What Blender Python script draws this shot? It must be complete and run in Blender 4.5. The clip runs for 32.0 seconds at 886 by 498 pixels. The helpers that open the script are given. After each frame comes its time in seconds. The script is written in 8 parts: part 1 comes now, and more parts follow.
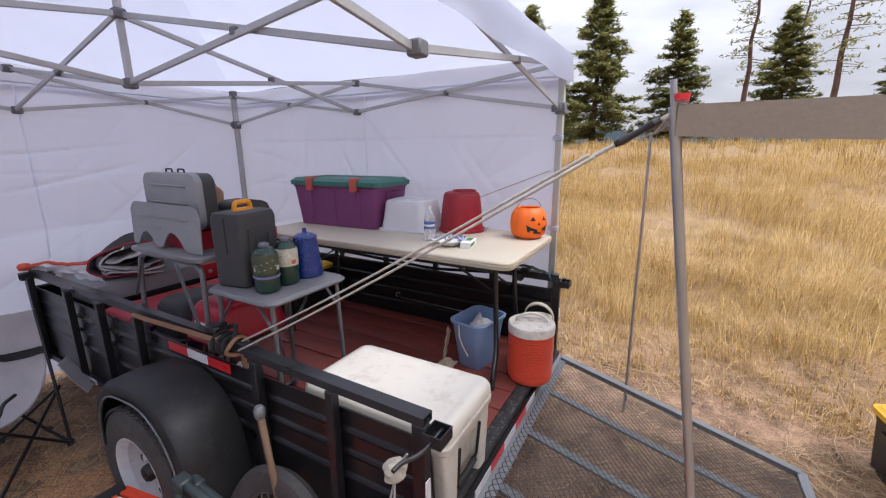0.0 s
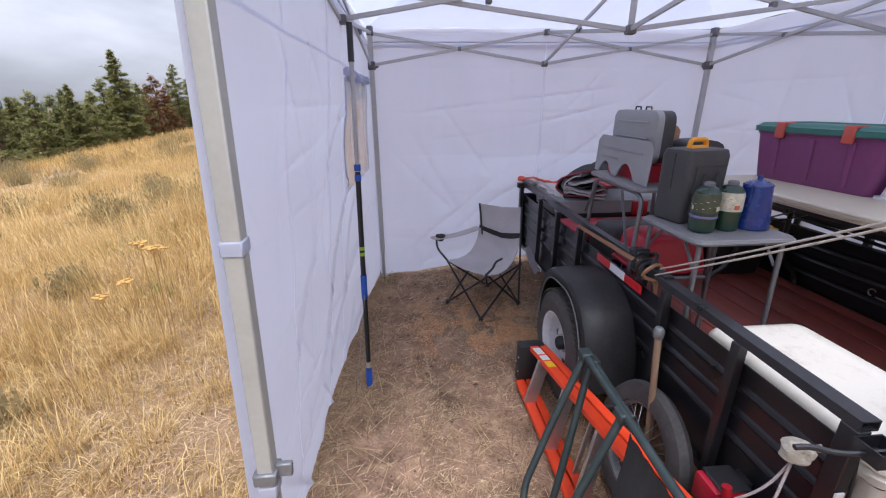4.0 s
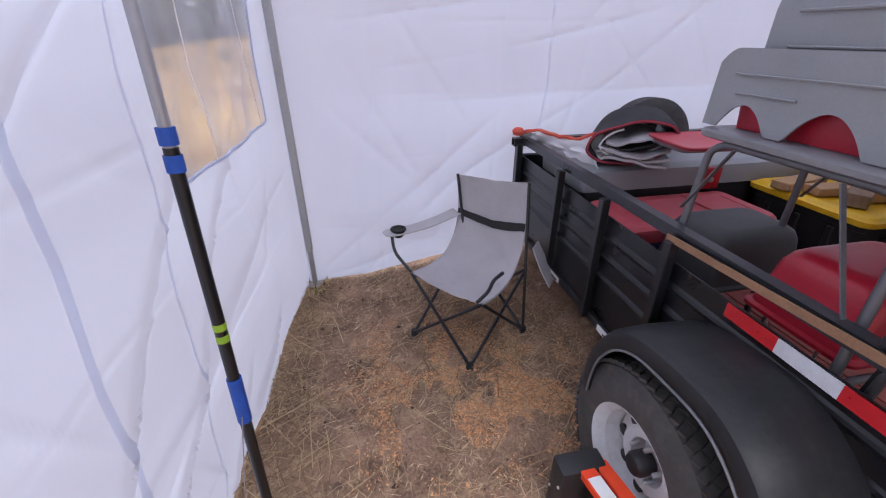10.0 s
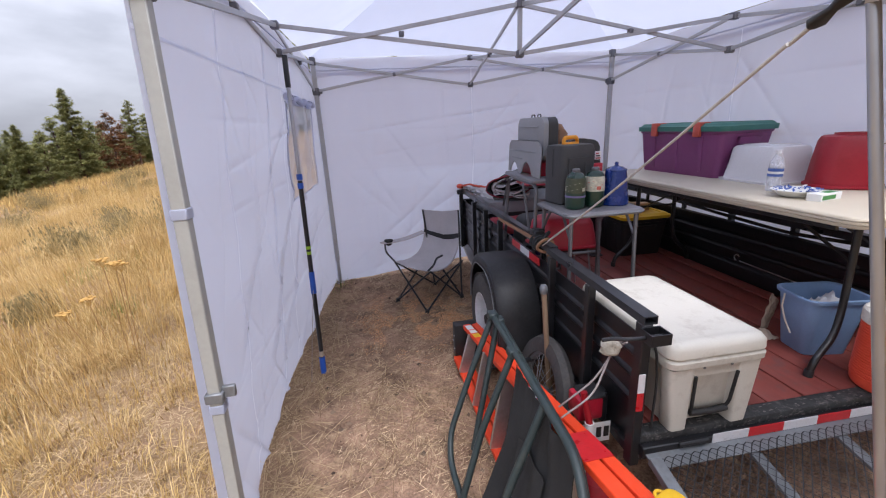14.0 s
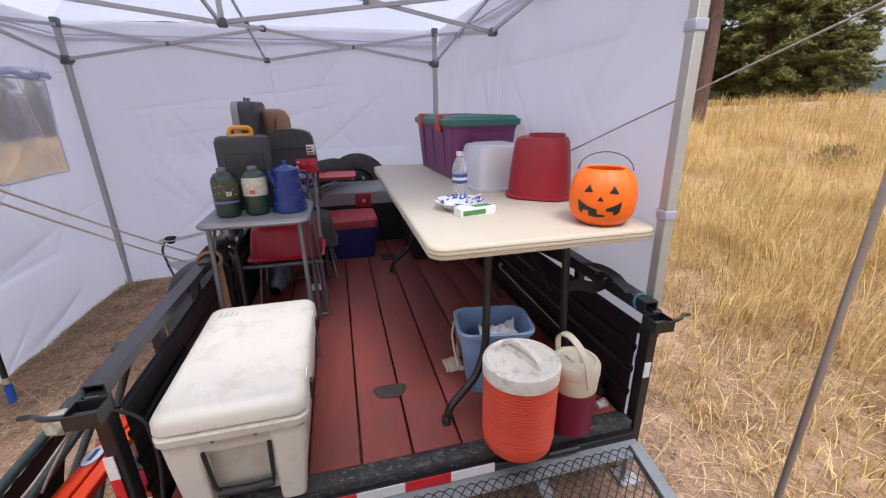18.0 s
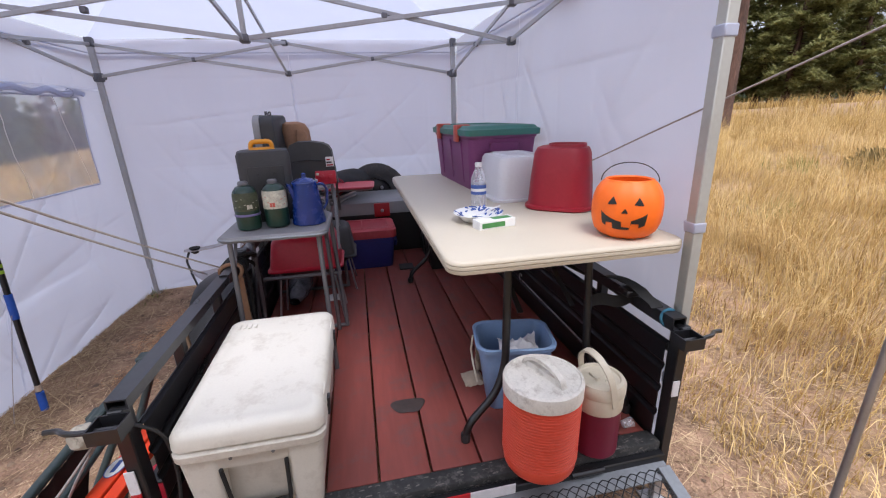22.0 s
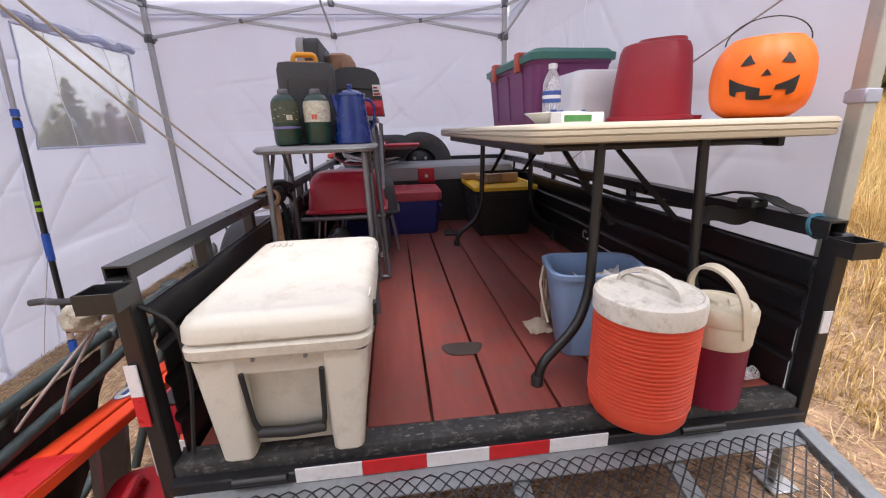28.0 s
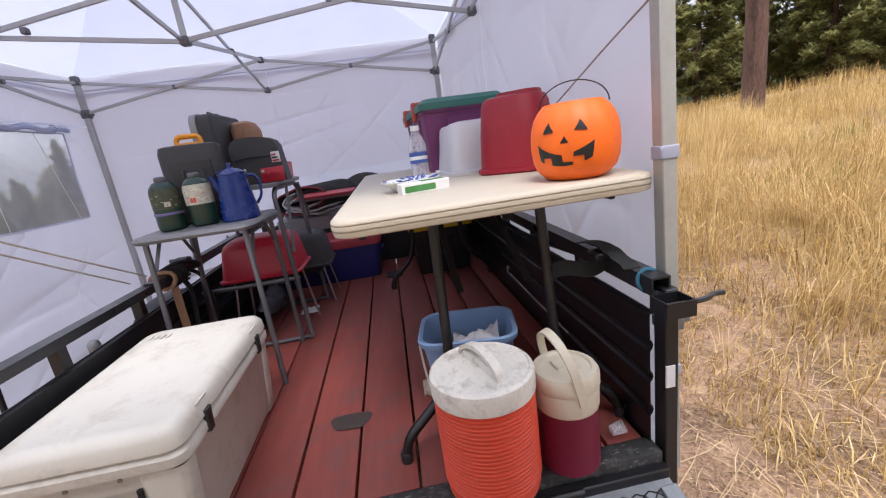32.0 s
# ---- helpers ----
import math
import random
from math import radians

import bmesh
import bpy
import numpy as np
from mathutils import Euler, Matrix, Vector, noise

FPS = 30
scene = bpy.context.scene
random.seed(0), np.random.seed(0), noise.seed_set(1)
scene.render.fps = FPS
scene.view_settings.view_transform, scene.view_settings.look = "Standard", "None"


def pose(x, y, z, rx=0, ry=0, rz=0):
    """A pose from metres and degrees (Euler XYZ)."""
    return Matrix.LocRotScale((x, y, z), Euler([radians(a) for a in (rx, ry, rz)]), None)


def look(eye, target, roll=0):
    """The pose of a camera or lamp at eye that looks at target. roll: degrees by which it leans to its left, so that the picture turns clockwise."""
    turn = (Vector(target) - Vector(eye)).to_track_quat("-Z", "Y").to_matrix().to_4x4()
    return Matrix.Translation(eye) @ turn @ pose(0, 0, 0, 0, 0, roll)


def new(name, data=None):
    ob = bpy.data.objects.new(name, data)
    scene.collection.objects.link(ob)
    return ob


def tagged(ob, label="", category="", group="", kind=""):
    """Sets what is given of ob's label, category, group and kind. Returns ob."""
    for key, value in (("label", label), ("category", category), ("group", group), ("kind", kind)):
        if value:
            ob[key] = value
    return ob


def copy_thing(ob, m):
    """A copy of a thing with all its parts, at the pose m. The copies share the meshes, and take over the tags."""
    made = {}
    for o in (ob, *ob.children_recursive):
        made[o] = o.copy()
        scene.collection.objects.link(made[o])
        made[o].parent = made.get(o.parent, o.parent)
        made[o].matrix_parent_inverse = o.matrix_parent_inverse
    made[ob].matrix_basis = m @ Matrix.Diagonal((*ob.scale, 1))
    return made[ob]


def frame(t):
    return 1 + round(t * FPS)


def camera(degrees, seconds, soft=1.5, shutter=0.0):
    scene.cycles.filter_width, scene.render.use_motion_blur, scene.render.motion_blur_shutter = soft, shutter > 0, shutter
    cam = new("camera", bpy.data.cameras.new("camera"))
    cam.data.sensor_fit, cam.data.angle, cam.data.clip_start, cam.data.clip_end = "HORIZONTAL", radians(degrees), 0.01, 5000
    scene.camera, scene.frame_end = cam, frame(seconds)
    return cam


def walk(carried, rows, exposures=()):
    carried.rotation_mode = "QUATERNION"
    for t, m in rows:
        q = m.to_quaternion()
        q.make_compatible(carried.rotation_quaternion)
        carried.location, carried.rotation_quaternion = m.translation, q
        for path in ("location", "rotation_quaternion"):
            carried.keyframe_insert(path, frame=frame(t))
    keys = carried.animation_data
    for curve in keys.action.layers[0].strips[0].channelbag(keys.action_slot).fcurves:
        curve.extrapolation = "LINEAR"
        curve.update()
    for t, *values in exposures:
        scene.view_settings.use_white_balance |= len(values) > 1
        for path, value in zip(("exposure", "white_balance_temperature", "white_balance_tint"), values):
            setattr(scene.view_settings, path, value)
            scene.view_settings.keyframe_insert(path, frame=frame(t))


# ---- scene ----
cam = camera(95.01, 32.0, soft=1.15)
PATH = [  # seconds, eye, target, roll
    (0, (-0.9004, -0.5762, 1.6398), (0.7966, 0.3747, 1.1750), -0.18),
    (0.5, (-0.9012, -0.5770, 1.6397), (0.7475, 0.4518, 1.1668), -0.21),
    (1, (-0.8988, -0.5888, 1.6376), (0.6244, 0.6086, 1.1416), -0.52),
    (1.5, (-0.9376, -0.5850, 1.6154), (0.3190, 0.8818, 1.0962), -0.42),
    (2, (-1.0742, -0.5627, 1.5933), (-0.2040, 1.1525, 1.0449), 0.08),
    (2.5, (-1.2320, -0.5803, 1.5936), (-0.7204, 1.2606, 1.0027), 0.53),
    (3, (-1.1504, -0.6330, 1.5859), (-0.8776, 1.2455, 0.9560), 0.38),
    (3.5, (-1.0881, -0.6879, 1.5901), (-0.9289, 1.1954, 0.9361), -0.06),
    (5.5, (-1.0283, -0.6904, 1.5546), (-0.8699, 1.1445, 0.7746), -0.95),
    (6, (-1.0150, -0.6348, 1.5254), (-0.8459, 1.1679, 0.6760), -0.98),
    (6.5, (-1.0843, -0.3425, 1.4857), (-0.8539, 1.4085, 0.5472), -0.69),
    (7, (-1.1101, -0.0797, 1.4801), (-0.8998, 1.6664, 0.5277), -0.46),
    (7.5, (-1.0137, 0.2119, 1.4754), (-0.8250, 1.9673, 0.5357), 0.10),
    (8, (-0.9244, 0.4152, 1.4787), (-0.6985, 2.1619, 0.5311), 0.09),
    (8.5, (-0.9501, 0.6737, 1.4519), (-0.6222, 2.3941, 0.4861), 0.07),
    (9, (-0.9536, 0.7589, 1.4468), (-0.5777, 2.4579, 0.4608), 0.25),
    (9.5, (-0.9524, 0.7638, 1.4469), (-0.5599, 2.4605, 0.4634), 0.46),
    (10, (-0.9612, 0.6569, 1.4406), (-0.6161, 2.3927, 0.5089), -0.11),
    (10.5, (-0.9495, 0.3255, 1.4702), (-0.6369, 2.1043, 0.6110), -0.26),
    (11, (-1.0345, 0.0204, 1.4984), (-0.7452, 1.8353, 0.7095), -0.99),
    (11.5, (-1.1238, -0.3041, 1.5525), (-0.8102, 1.5319, 0.8240), -1.18),
    (12, (-1.1641, -0.6324, 1.5563), (-0.8348, 1.2111, 0.8543), -1.51),
    (12.5, (-1.2104, -0.8454, 1.5833), (-0.8175, 0.9875, 0.8861), -2.66),
    (13, (-1.2642, -0.9592, 1.5785), (-0.8515, 0.8766, 0.9005), -3.21),
    (13.5, (-1.1433, -1.0638, 1.5671), (-0.7693, 0.7942, 0.9284), -3.40),
    (14, (-0.8625, -1.1219, 1.5224), (-0.5737, 0.7713, 0.9460), -2.86),
    (14.5, (-0.6376, -1.0813, 1.4842), (-0.2789, 0.8202, 0.9785), -3.39),
    (15, (-0.4141, -1.0707, 1.4478), (0.0490, 0.8028, 0.9231), -5.08),
    (15.5, (-0.0741, -1.0864, 1.3552), (0.3617, 0.7799, 0.7835), -5.45),
    (17.5, (0.5202, -1.0199, 1.4412), (0.8457, 0.8229, 0.7353), -1.85),
    (18, (0.6254, -1.0273, 1.5125), (1.0846, 0.8031, 0.8501), -0.72),
    (18.5, (0.6366, -0.9993, 1.5257), (1.1637, 0.8194, 0.8819), -0.74),
    (19, (0.6416, -0.9971, 1.5284), (1.1836, 0.8181, 0.8872), -0.99),
    (19.5, (0.6387, -1.0028, 1.5233), (1.1841, 0.8111, 0.8813), -1.14),
    (20, (0.6467, -1.0061, 1.5259), (1.1908, 0.8079, 0.8831), -1.30),
    (20.5, (0.6474, -1.0032, 1.5258), (1.1889, 0.8124, 0.8851), -1.43),
    (21, (0.6462, -1.0035, 1.5282), (1.1711, 0.8181, 0.8907), -1.53),
    (21.5, (0.6366, -1.0036, 1.5291), (1.1139, 0.8325, 0.8959), -1.59),
    (22, (0.6317, -0.9994, 1.5269), (1.0059, 0.8618, 0.8978), -1.70),
    (22.5, (0.5876, -0.9895, 1.5240), (0.8235, 0.8964, 0.9013), -1.93),
    (23, (0.5234, -0.9868, 1.5306), (0.6192, 0.9120, 0.9100), -2.29),
    (23.5, (0.5064, -0.9876, 1.5327), (0.5065, 0.9127, 0.9090), -2.65),
    (24, (0.5099, -0.9867, 1.5298), (0.4874, 0.9081, 0.8900), -2.91),
    (24.5, (0.5238, -0.9844, 1.5135), (0.5170, 0.9024, 0.8503), -3.13),
    (25, (0.5472, -0.9803, 1.4737), (0.5894, 0.8898, 0.7660), -3.49),
    (25.5, (0.5173, -0.8910, 1.2930), (0.5819, 0.9595, 0.5371), -1.72),
    (26, (0.5353, -0.8564, 1.1471), (0.6285, 1.0357, 0.5060), -2.92),
    (26.5, (0.5501, -0.8510, 1.1033), (0.7200, 1.0354, 0.4609), -2.76),
    (28.5, (0.5463, -0.8397, 1.1286), (0.7655, 1.0757, 0.5964), -1.68),
    (29, (0.5468, -0.8372, 1.1333), (0.7619, 1.0831, 0.6174), -1.75),
    (29.5, (0.5448, -0.8332, 1.1371), (0.7492, 1.0883, 0.6212), -2.04),
    (30, (0.5437, -0.8286, 1.1370), (0.7391, 1.0926, 0.6168), -2.49),
    (30.5, (0.5146, -0.8493, 1.2023), (0.6898, 1.0683, 0.6618), -2.79),
    (31, (0.5585, -0.8745, 1.2799), (0.7064, 1.0603, 0.7955), -4.21),
    (31.5, (0.7631, -0.8730, 1.2718), (0.9009, 1.0531, 0.7508), -6.74),
    (32, (1.0049, -0.8504, 1.2590), (1.2116, 1.0756, 0.7612), -8.07),
]
SKY = 0.1
TINT = 16
EXPOSURES = [(t, e, w, TINT) for t, e, w in ((0.0, 0.78, 6100), (3.0, 0.84, 5850), (6.0, 1.02, 5900), (7.0, 1.08, 5900), (9.0, 1.34, 6000), (10.0, 1.25, 6000), (12.0, 0.9, 5950), (13.0, 0.8, 6050), (15.0, 0.8, 5850), (18.0, 0.92, 6150), (20.0, 0.88, 6100), (23.0, 0.88, 5900), (24.0, 0.8, 5850), (26.0, 1.22, 6450), (29.0, 1.15, 6450), (31.0, 1.05, 6250), (32.0, 0.92, 6100))]
walk(cam, [(t, look(eye, target, roll)) for t, eye, target, roll in PATH], EXPOSURES)
# world, light
world = bpy.data.worlds.new("overcast_sky")
scene.world = world
world.use_nodes = True
wn, wl = world.node_tree.nodes, world.node_tree.links
wn.clear()
sky = wn.new("ShaderNodeTexSky")
sky.sky_type, sky.sun_disc = "NISHITA", False
sky.sun_elevation, sky.sun_rotation = radians(58), radians(175)
sky.air_density, sky.dust_density = 1.0, 3.0
wtc = wn.new("ShaderNodeTexCoord")
wmap = wn.new("ShaderNodeMapping")
wmap.inputs["Scale"].default_value = (1.0, 1.0, 2.6)
cloud = wn.new("ShaderNodeTexNoise")
cloud.inputs["Scale"].default_value, cloud.inputs["Detail"].default_value = 3.2, 7.0
cramp = wn.new("ShaderNodeValToRGB")
cramp.color_ramp.elements[0].position, cramp.color_ramp.elements[1].position = 0.36, 0.66
cramp.color_ramp.elements[0].color = (5.5, 5.6, 5.8, 1)
cramp.color_ramp.elements[1].color = (8.8, 8.9, 9.1, 1)
wmix = wn.new("ShaderNodeMix")
wmix.data_type = "RGBA"
wmix.inputs["Factor"].default_value = 0.9
wbg, wout = wn.new("ShaderNodeBackground"), wn.new("ShaderNodeOutputWorld")
wbg.inputs["Strength"].default_value = SKY
wl.new(wtc.outputs["Generated"], wmap.inputs["Vector"])
wl.new(wmap.outputs["Vector"], cloud.inputs["Vector"])
wl.new(cloud.outputs["Fac"], cramp.inputs["Fac"])
wl.new(sky.outputs["Color"], wmix.inputs["A"])
wl.new(cramp.outputs["Color"], wmix.inputs["B"])
wsep, wrange, wmul = wn.new("ShaderNodeSeparateXYZ"), wn.new("ShaderNodeMapRange"), wn.new("ShaderNodeVectorMath")
wrange.inputs["From Max"].default_value = 0.9
wrange.inputs["To Min"].default_value, wrange.inputs["To Max"].default_value = 0.355, 2.08
wmul.operation = "SCALE"
wl.new(wtc.outputs["Generated"], wsep.inputs[0])
wl.new(wsep.outputs["Z"], wrange.inputs["Value"])
wl.new(wmix.outputs["Result"], wmul.inputs[0])
wl.new(wrange.outputs["Result"], wmul.inputs["Scale"])
wl.new(wmul.outputs["Vector"], wbg.inputs["Color"])
wl.new(wbg.outputs["Background"], wout.inputs["Surface"])
sun_data = bpy.data.lights.new("sun", "SUN")
sun_data.energy, sun_data.angle, sun_data.color = 1.4, radians(25), (1.0, 0.96, 0.9)
sun = new("sun", sun_data)
sun.matrix_world = look((0.9, -4.2, 9), (0.3, 1.2, 0))


# ---- materials ----
def mat(name, color, rough=0.6, metal=0.0, vary=0.15, scale=6.0, fine=60.0, bump=0.1, dirt=0.0, dirt_color=(0.18, 0.14, 0.1),
        random_tint=0.0, coat=0.0, spec=0.5, dist=0.004, stretch=(1, 1, 1)):
    m = bpy.data.materials.new(name)
    m.use_nodes = True
    n, l = m.node_tree.nodes, m.node_tree.links
    b = n["Principled BSDF"]
    b.inputs["Metallic"].default_value = metal
    b.inputs["Coat Weight"].default_value = coat
    b.inputs["Specular IOR Level"].default_value = spec
    tc, mp = n.new("ShaderNodeTexCoord"), n.new("ShaderNodeMapping")
    mp.inputs["Scale"].default_value = stretch
    l.new(tc.outputs["Object"], mp.inputs["Vector"])
    big, small = n.new("ShaderNodeTexNoise"), n.new("ShaderNodeTexNoise")
    big.inputs["Scale"].default_value, big.inputs["Detail"].default_value = scale, 5.0
    small.inputs["Scale"].default_value, small.inputs["Detail"].default_value = fine, 4.0
    for t in (big, small):
        l.new(mp.outputs["Vector"], t.inputs["Vector"])
    add = n.new("ShaderNodeMath")
    add.operation = "MULTIPLY_ADD"
    add.inputs[1].default_value = 0.6
    half = n.new("ShaderNodeMath")
    half.operation = "MULTIPLY"
    half.inputs[1].default_value = 0.4
    l.new(small.outputs["Fac"], half.inputs[0])
    l.new(big.outputs["Fac"], add.inputs[0])
    l.new(half.outputs[0], add.inputs[2])
    ramp = n.new("ShaderNodeValToRGB")
    ramp.color_ramp.elements[0].position, ramp.color_ramp.elements[1].position = 0.3, 0.7
    ramp.color_ramp.elements[0].color = (*[c * (1 - vary) for c in color], 1)
    ramp.color_ramp.elements[1].color = (*[min(1, c * (1 + vary)) for c in color], 1)
    l.new(add.outputs[0], ramp.inputs["Fac"])
    col = ramp.outputs["Color"]
    if random_tint:
        info, hsv, rng = n.new("ShaderNodeObjectInfo"), n.new("ShaderNodeHueSaturation"), n.new("ShaderNodeMapRange")
        rng.inputs["To Min"].default_value, rng.inputs["To Max"].default_value = 1 - random_tint, 1 + random_tint
        l.new(info.outputs["Random"], rng.inputs["Value"])
        l.new(rng.outputs["Result"], hsv.inputs["Value"])
        l.new(col, hsv.inputs["Color"])
        col = hsv.outputs["Color"]
    if dirt:
        spots, dr, mx = n.new("ShaderNodeTexNoise"), n.new("ShaderNodeValToRGB"), n.new("ShaderNodeMix")
        spots.inputs["Scale"].default_value, spots.inputs["Detail"].default_value = scale * 2.3, 8.0
        spots.inputs["Roughness"].default_value = 0.7
        l.new(tc.outputs["Object"], spots.inputs["Vector"])
        dr.color_ramp.elements[0].position, dr.color_ramp.elements[1].position = 0.52, 0.75
        dr.color_ramp.elements[0].color = (0, 0, 0, 1)
        dr.color_ramp.elements[1].color = (dirt, dirt, dirt, 1)
        mx.data_type = "RGBA"
        l.new(spots.outputs["Fac"], dr.inputs["Fac"])
        l.new(dr.outputs["Color"], mx.inputs["Factor"])
        l.new(col, mx.inputs["A"])
        mx.inputs["B"].default_value = (*dirt_color, 1)
        col = mx.outputs["Result"]
    l.new(col, b.inputs["Base Color"])
    rr = n.new("ShaderNodeMapRange")
    rr.inputs["To Min"].default_value, rr.inputs["To Max"].default_value = max(0.02, rough - 0.1), min(1, rough + 0.12)
    l.new(big.outputs["Fac"], rr.inputs["Value"])
    l.new(rr.outputs["Result"], b.inputs["Roughness"])
    if bump:
        bp = n.new("ShaderNodeBump")
        bp.inputs["Strength"].default_value, bp.inputs["Distance"].default_value = bump, dist
        l.new(add.outputs[0], bp.inputs["Height"])
        l.new(bp.outputs["Normal"], b.inputs["Normal"])
    return m


def fabric(name, color, through_share=0.5, bump=0.35):
    """Thin woven sheet that lets light through."""
    m = bpy.data.materials.new(name)
    m.use_nodes = True
    n, l = m.node_tree.nodes, m.node_tree.links
    n.clear()
    out, mix = n.new("ShaderNodeOutputMaterial"), n.new("ShaderNodeMixShader")
    d, tr = n.new("ShaderNodeBsdfPrincipled"), n.new("ShaderNodeBsdfTranslucent")
    d.inputs["Roughness"].default_value = 0.34
    d.inputs["Specular IOR Level"].default_value = 0.4
    tc, big, small = n.new("ShaderNodeTexCoord"), n.new("ShaderNodeTexNoise"), n.new("ShaderNodeTexNoise")
    big.inputs["Scale"].default_value, small.inputs["Scale"].default_value = 3.0, 2.6
    small.inputs["Detail"].default_value = 3.0
    small.noise_type = "RIDGED_MULTIFRACTAL"
    mp = n.new("ShaderNodeMapping")
    mp.inputs["Scale"].default_value = (1, 1, 0.45)
    mp.inputs["Rotation"].default_value = (0.5, 0.35, 0)
    l.new(tc.outputs["Object"], mp.inputs["Vector"])
    l.new(mp.outputs["Vector"], big.inputs["Vector"])
    l.new(mp.outputs["Vector"], small.inputs["Vector"])
    ramp = n.new("ShaderNodeValToRGB")
    ramp.color_ramp.elements[0].color = (*[c * 0.92 for c in color], 1)
    ramp.color_ramp.elements[1].color = (*color, 1)
    l.new(big.outputs["Fac"], ramp.inputs["Fac"])
    l.new(ramp.outputs["Color"], d.inputs["Base Color"])
    l.new(ramp.outputs["Color"], tr.inputs["Color"])
    add, bp = n.new("ShaderNodeMath"), n.new("ShaderNodeBump")
    bs = n.new("ShaderNodeMath")
    bs.operation = "MULTIPLY"
    bs.inputs[1].default_value = 0.25
    l.new(big.outputs["Fac"], bs.inputs[0])
    l.new(bs.outputs[0], add.inputs[0])
    sm = n.new("ShaderNodeMath")
    sm.operation = "MULTIPLY"
    sm.inputs[1].default_value = 0.45
    l.new(small.outputs["Fac"], sm.inputs[0])
    l.new(sm.outputs[0], add.inputs[1])
    l.new(add.outputs[0], bp.inputs["Height"])
    bp.inputs["Strength"].default_value, bp.inputs["Distance"].default_value = bump, 0.03
    l.new(bp.outputs["Normal"], d.inputs["Normal"])
    l.new(bp.outputs["Normal"], tr.inputs["Normal"])
    mix.inputs["Fac"].default_value = through_share
    l.new(d.outputs[0], mix.inputs[1])
    l.new(tr.outputs[0], mix.inputs[2])
    l.new(mix.outputs[0], out.inputs["Surface"])
    return m


def clear(name, color=(1, 1, 1), rough=0.03, share=0.9):
    """Clear sheet: mostly straight through, with some gloss and haze."""
    m = bpy.data.materials.new(name)
    m.use_nodes = True
    n, l = m.node_tree.nodes, m.node_tree.links
    n.clear()
    out, mix, tp, gl = n.new("ShaderNodeOutputMaterial"), n.new("ShaderNodeMixShader"), n.new("ShaderNodeBsdfTransparent"), n.new("ShaderNodeBsdfPrincipled")
    tp.inputs["Color"].default_value = (*color, 1)
    gl.inputs["Base Color"].default_value = (0.8, 0.82, 0.86, 1)
    gl.inputs["Roughness"].default_value = rough
    noise_, rr = n.new("ShaderNodeTexNoise"), n.new("ShaderNodeMapRange")
    noise_.inputs["Scale"].default_value = 7
    rr.inputs["To Min"].default_value, rr.inputs["To Max"].default_value = share - 0.08, share + 0.05
    l.new(noise_.outputs["Fac"], rr.inputs["Value"])
    edge, power, inv, cut = n.new("ShaderNodeLayerWeight"), n.new("ShaderNodeMath"), n.new("ShaderNodeMath"), n.new("ShaderNodeMath")
    power.operation, power.inputs[1].default_value = "POWER", 3.0
    inv.operation, inv.inputs[0].default_value = "SUBTRACT", 1.0
    cut.operation = "MULTIPLY"
    l.new(edge.outputs["Facing"], power.inputs[0])
    l.new(power.outputs[0], inv.inputs[1])
    l.new(inv.outputs[0], cut.inputs[0])
    l.new(rr.outputs["Result"], cut.inputs[1])
    l.new(cut.outputs[0], mix.inputs["Fac"])
    l.new(gl.outputs[0], mix.inputs[1])
    l.new(tp.outputs[0], mix.inputs[2])
    l.new(mix.outputs[0], out.inputs["Surface"])
    return m


def island_mat(name, dark, light, rough=0.75, translucent=0.0, patch=None):
    """Many small pieces in one mesh, each of its own tone."""
    m = bpy.data.materials.new(name)
    m.use_nodes = True
    n, l = m.node_tree.nodes, m.node_tree.links
    b = n["Principled BSDF"]
    b.inputs["Roughness"].default_value = rough
    b.inputs["Specular IOR Level"].default_value = 0.25
    g, r = n.new("ShaderNodeNewGeometry"), n.new("ShaderNodeValToRGB")
    r.color_ramp.elements[0].color, r.color_ramp.elements[1].color = (*dark, 1), (*light, 1)
    l.new(g.outputs["Random Per Island"], r.inputs["Fac"])
    col = r.outputs["Color"]
    if patch:
        tc, nz, pr, mx = n.new("ShaderNodeTexCoord"), n.new("ShaderNodeTexNoise"), n.new("ShaderNodeMapRange"), n.new("ShaderNodeMix")
        nz.inputs["Scale"].default_value, nz.inputs["Detail"].default_value = 0.7, 4.0
        pr.inputs["From Min"].default_value, pr.inputs["From Max"].default_value, pr.inputs["To Max"].default_value = 0.48, 0.68, 0.8
        l.new(tc.outputs["Object"], nz.inputs["Vector"])
        l.new(nz.outputs["Fac"], pr.inputs["Value"])
        mx.data_type = "RGBA"
        l.new(pr.outputs["Result"], mx.inputs["Factor"])
        l.new(col, mx.inputs["A"])
        mx.inputs["B"].default_value = (*patch, 1)
        col = mx.outputs["Result"]
    l.new(col, b.inputs["Base Color"])
    if translucent:
        out, mix, tr = n["Material Output"], n.new("ShaderNodeMixShader"), n.new("ShaderNodeBsdfTranslucent")
        l.new(col, tr.inputs["Color"])
        mix.inputs["Fac"].default_value = translucent
        l.new(b.outputs[0], mix.inputs[1])
        l.new(tr.outputs[0], mix.inputs[2])
        l.new(mix.outputs[0], out.inputs["Surface"])
    return m


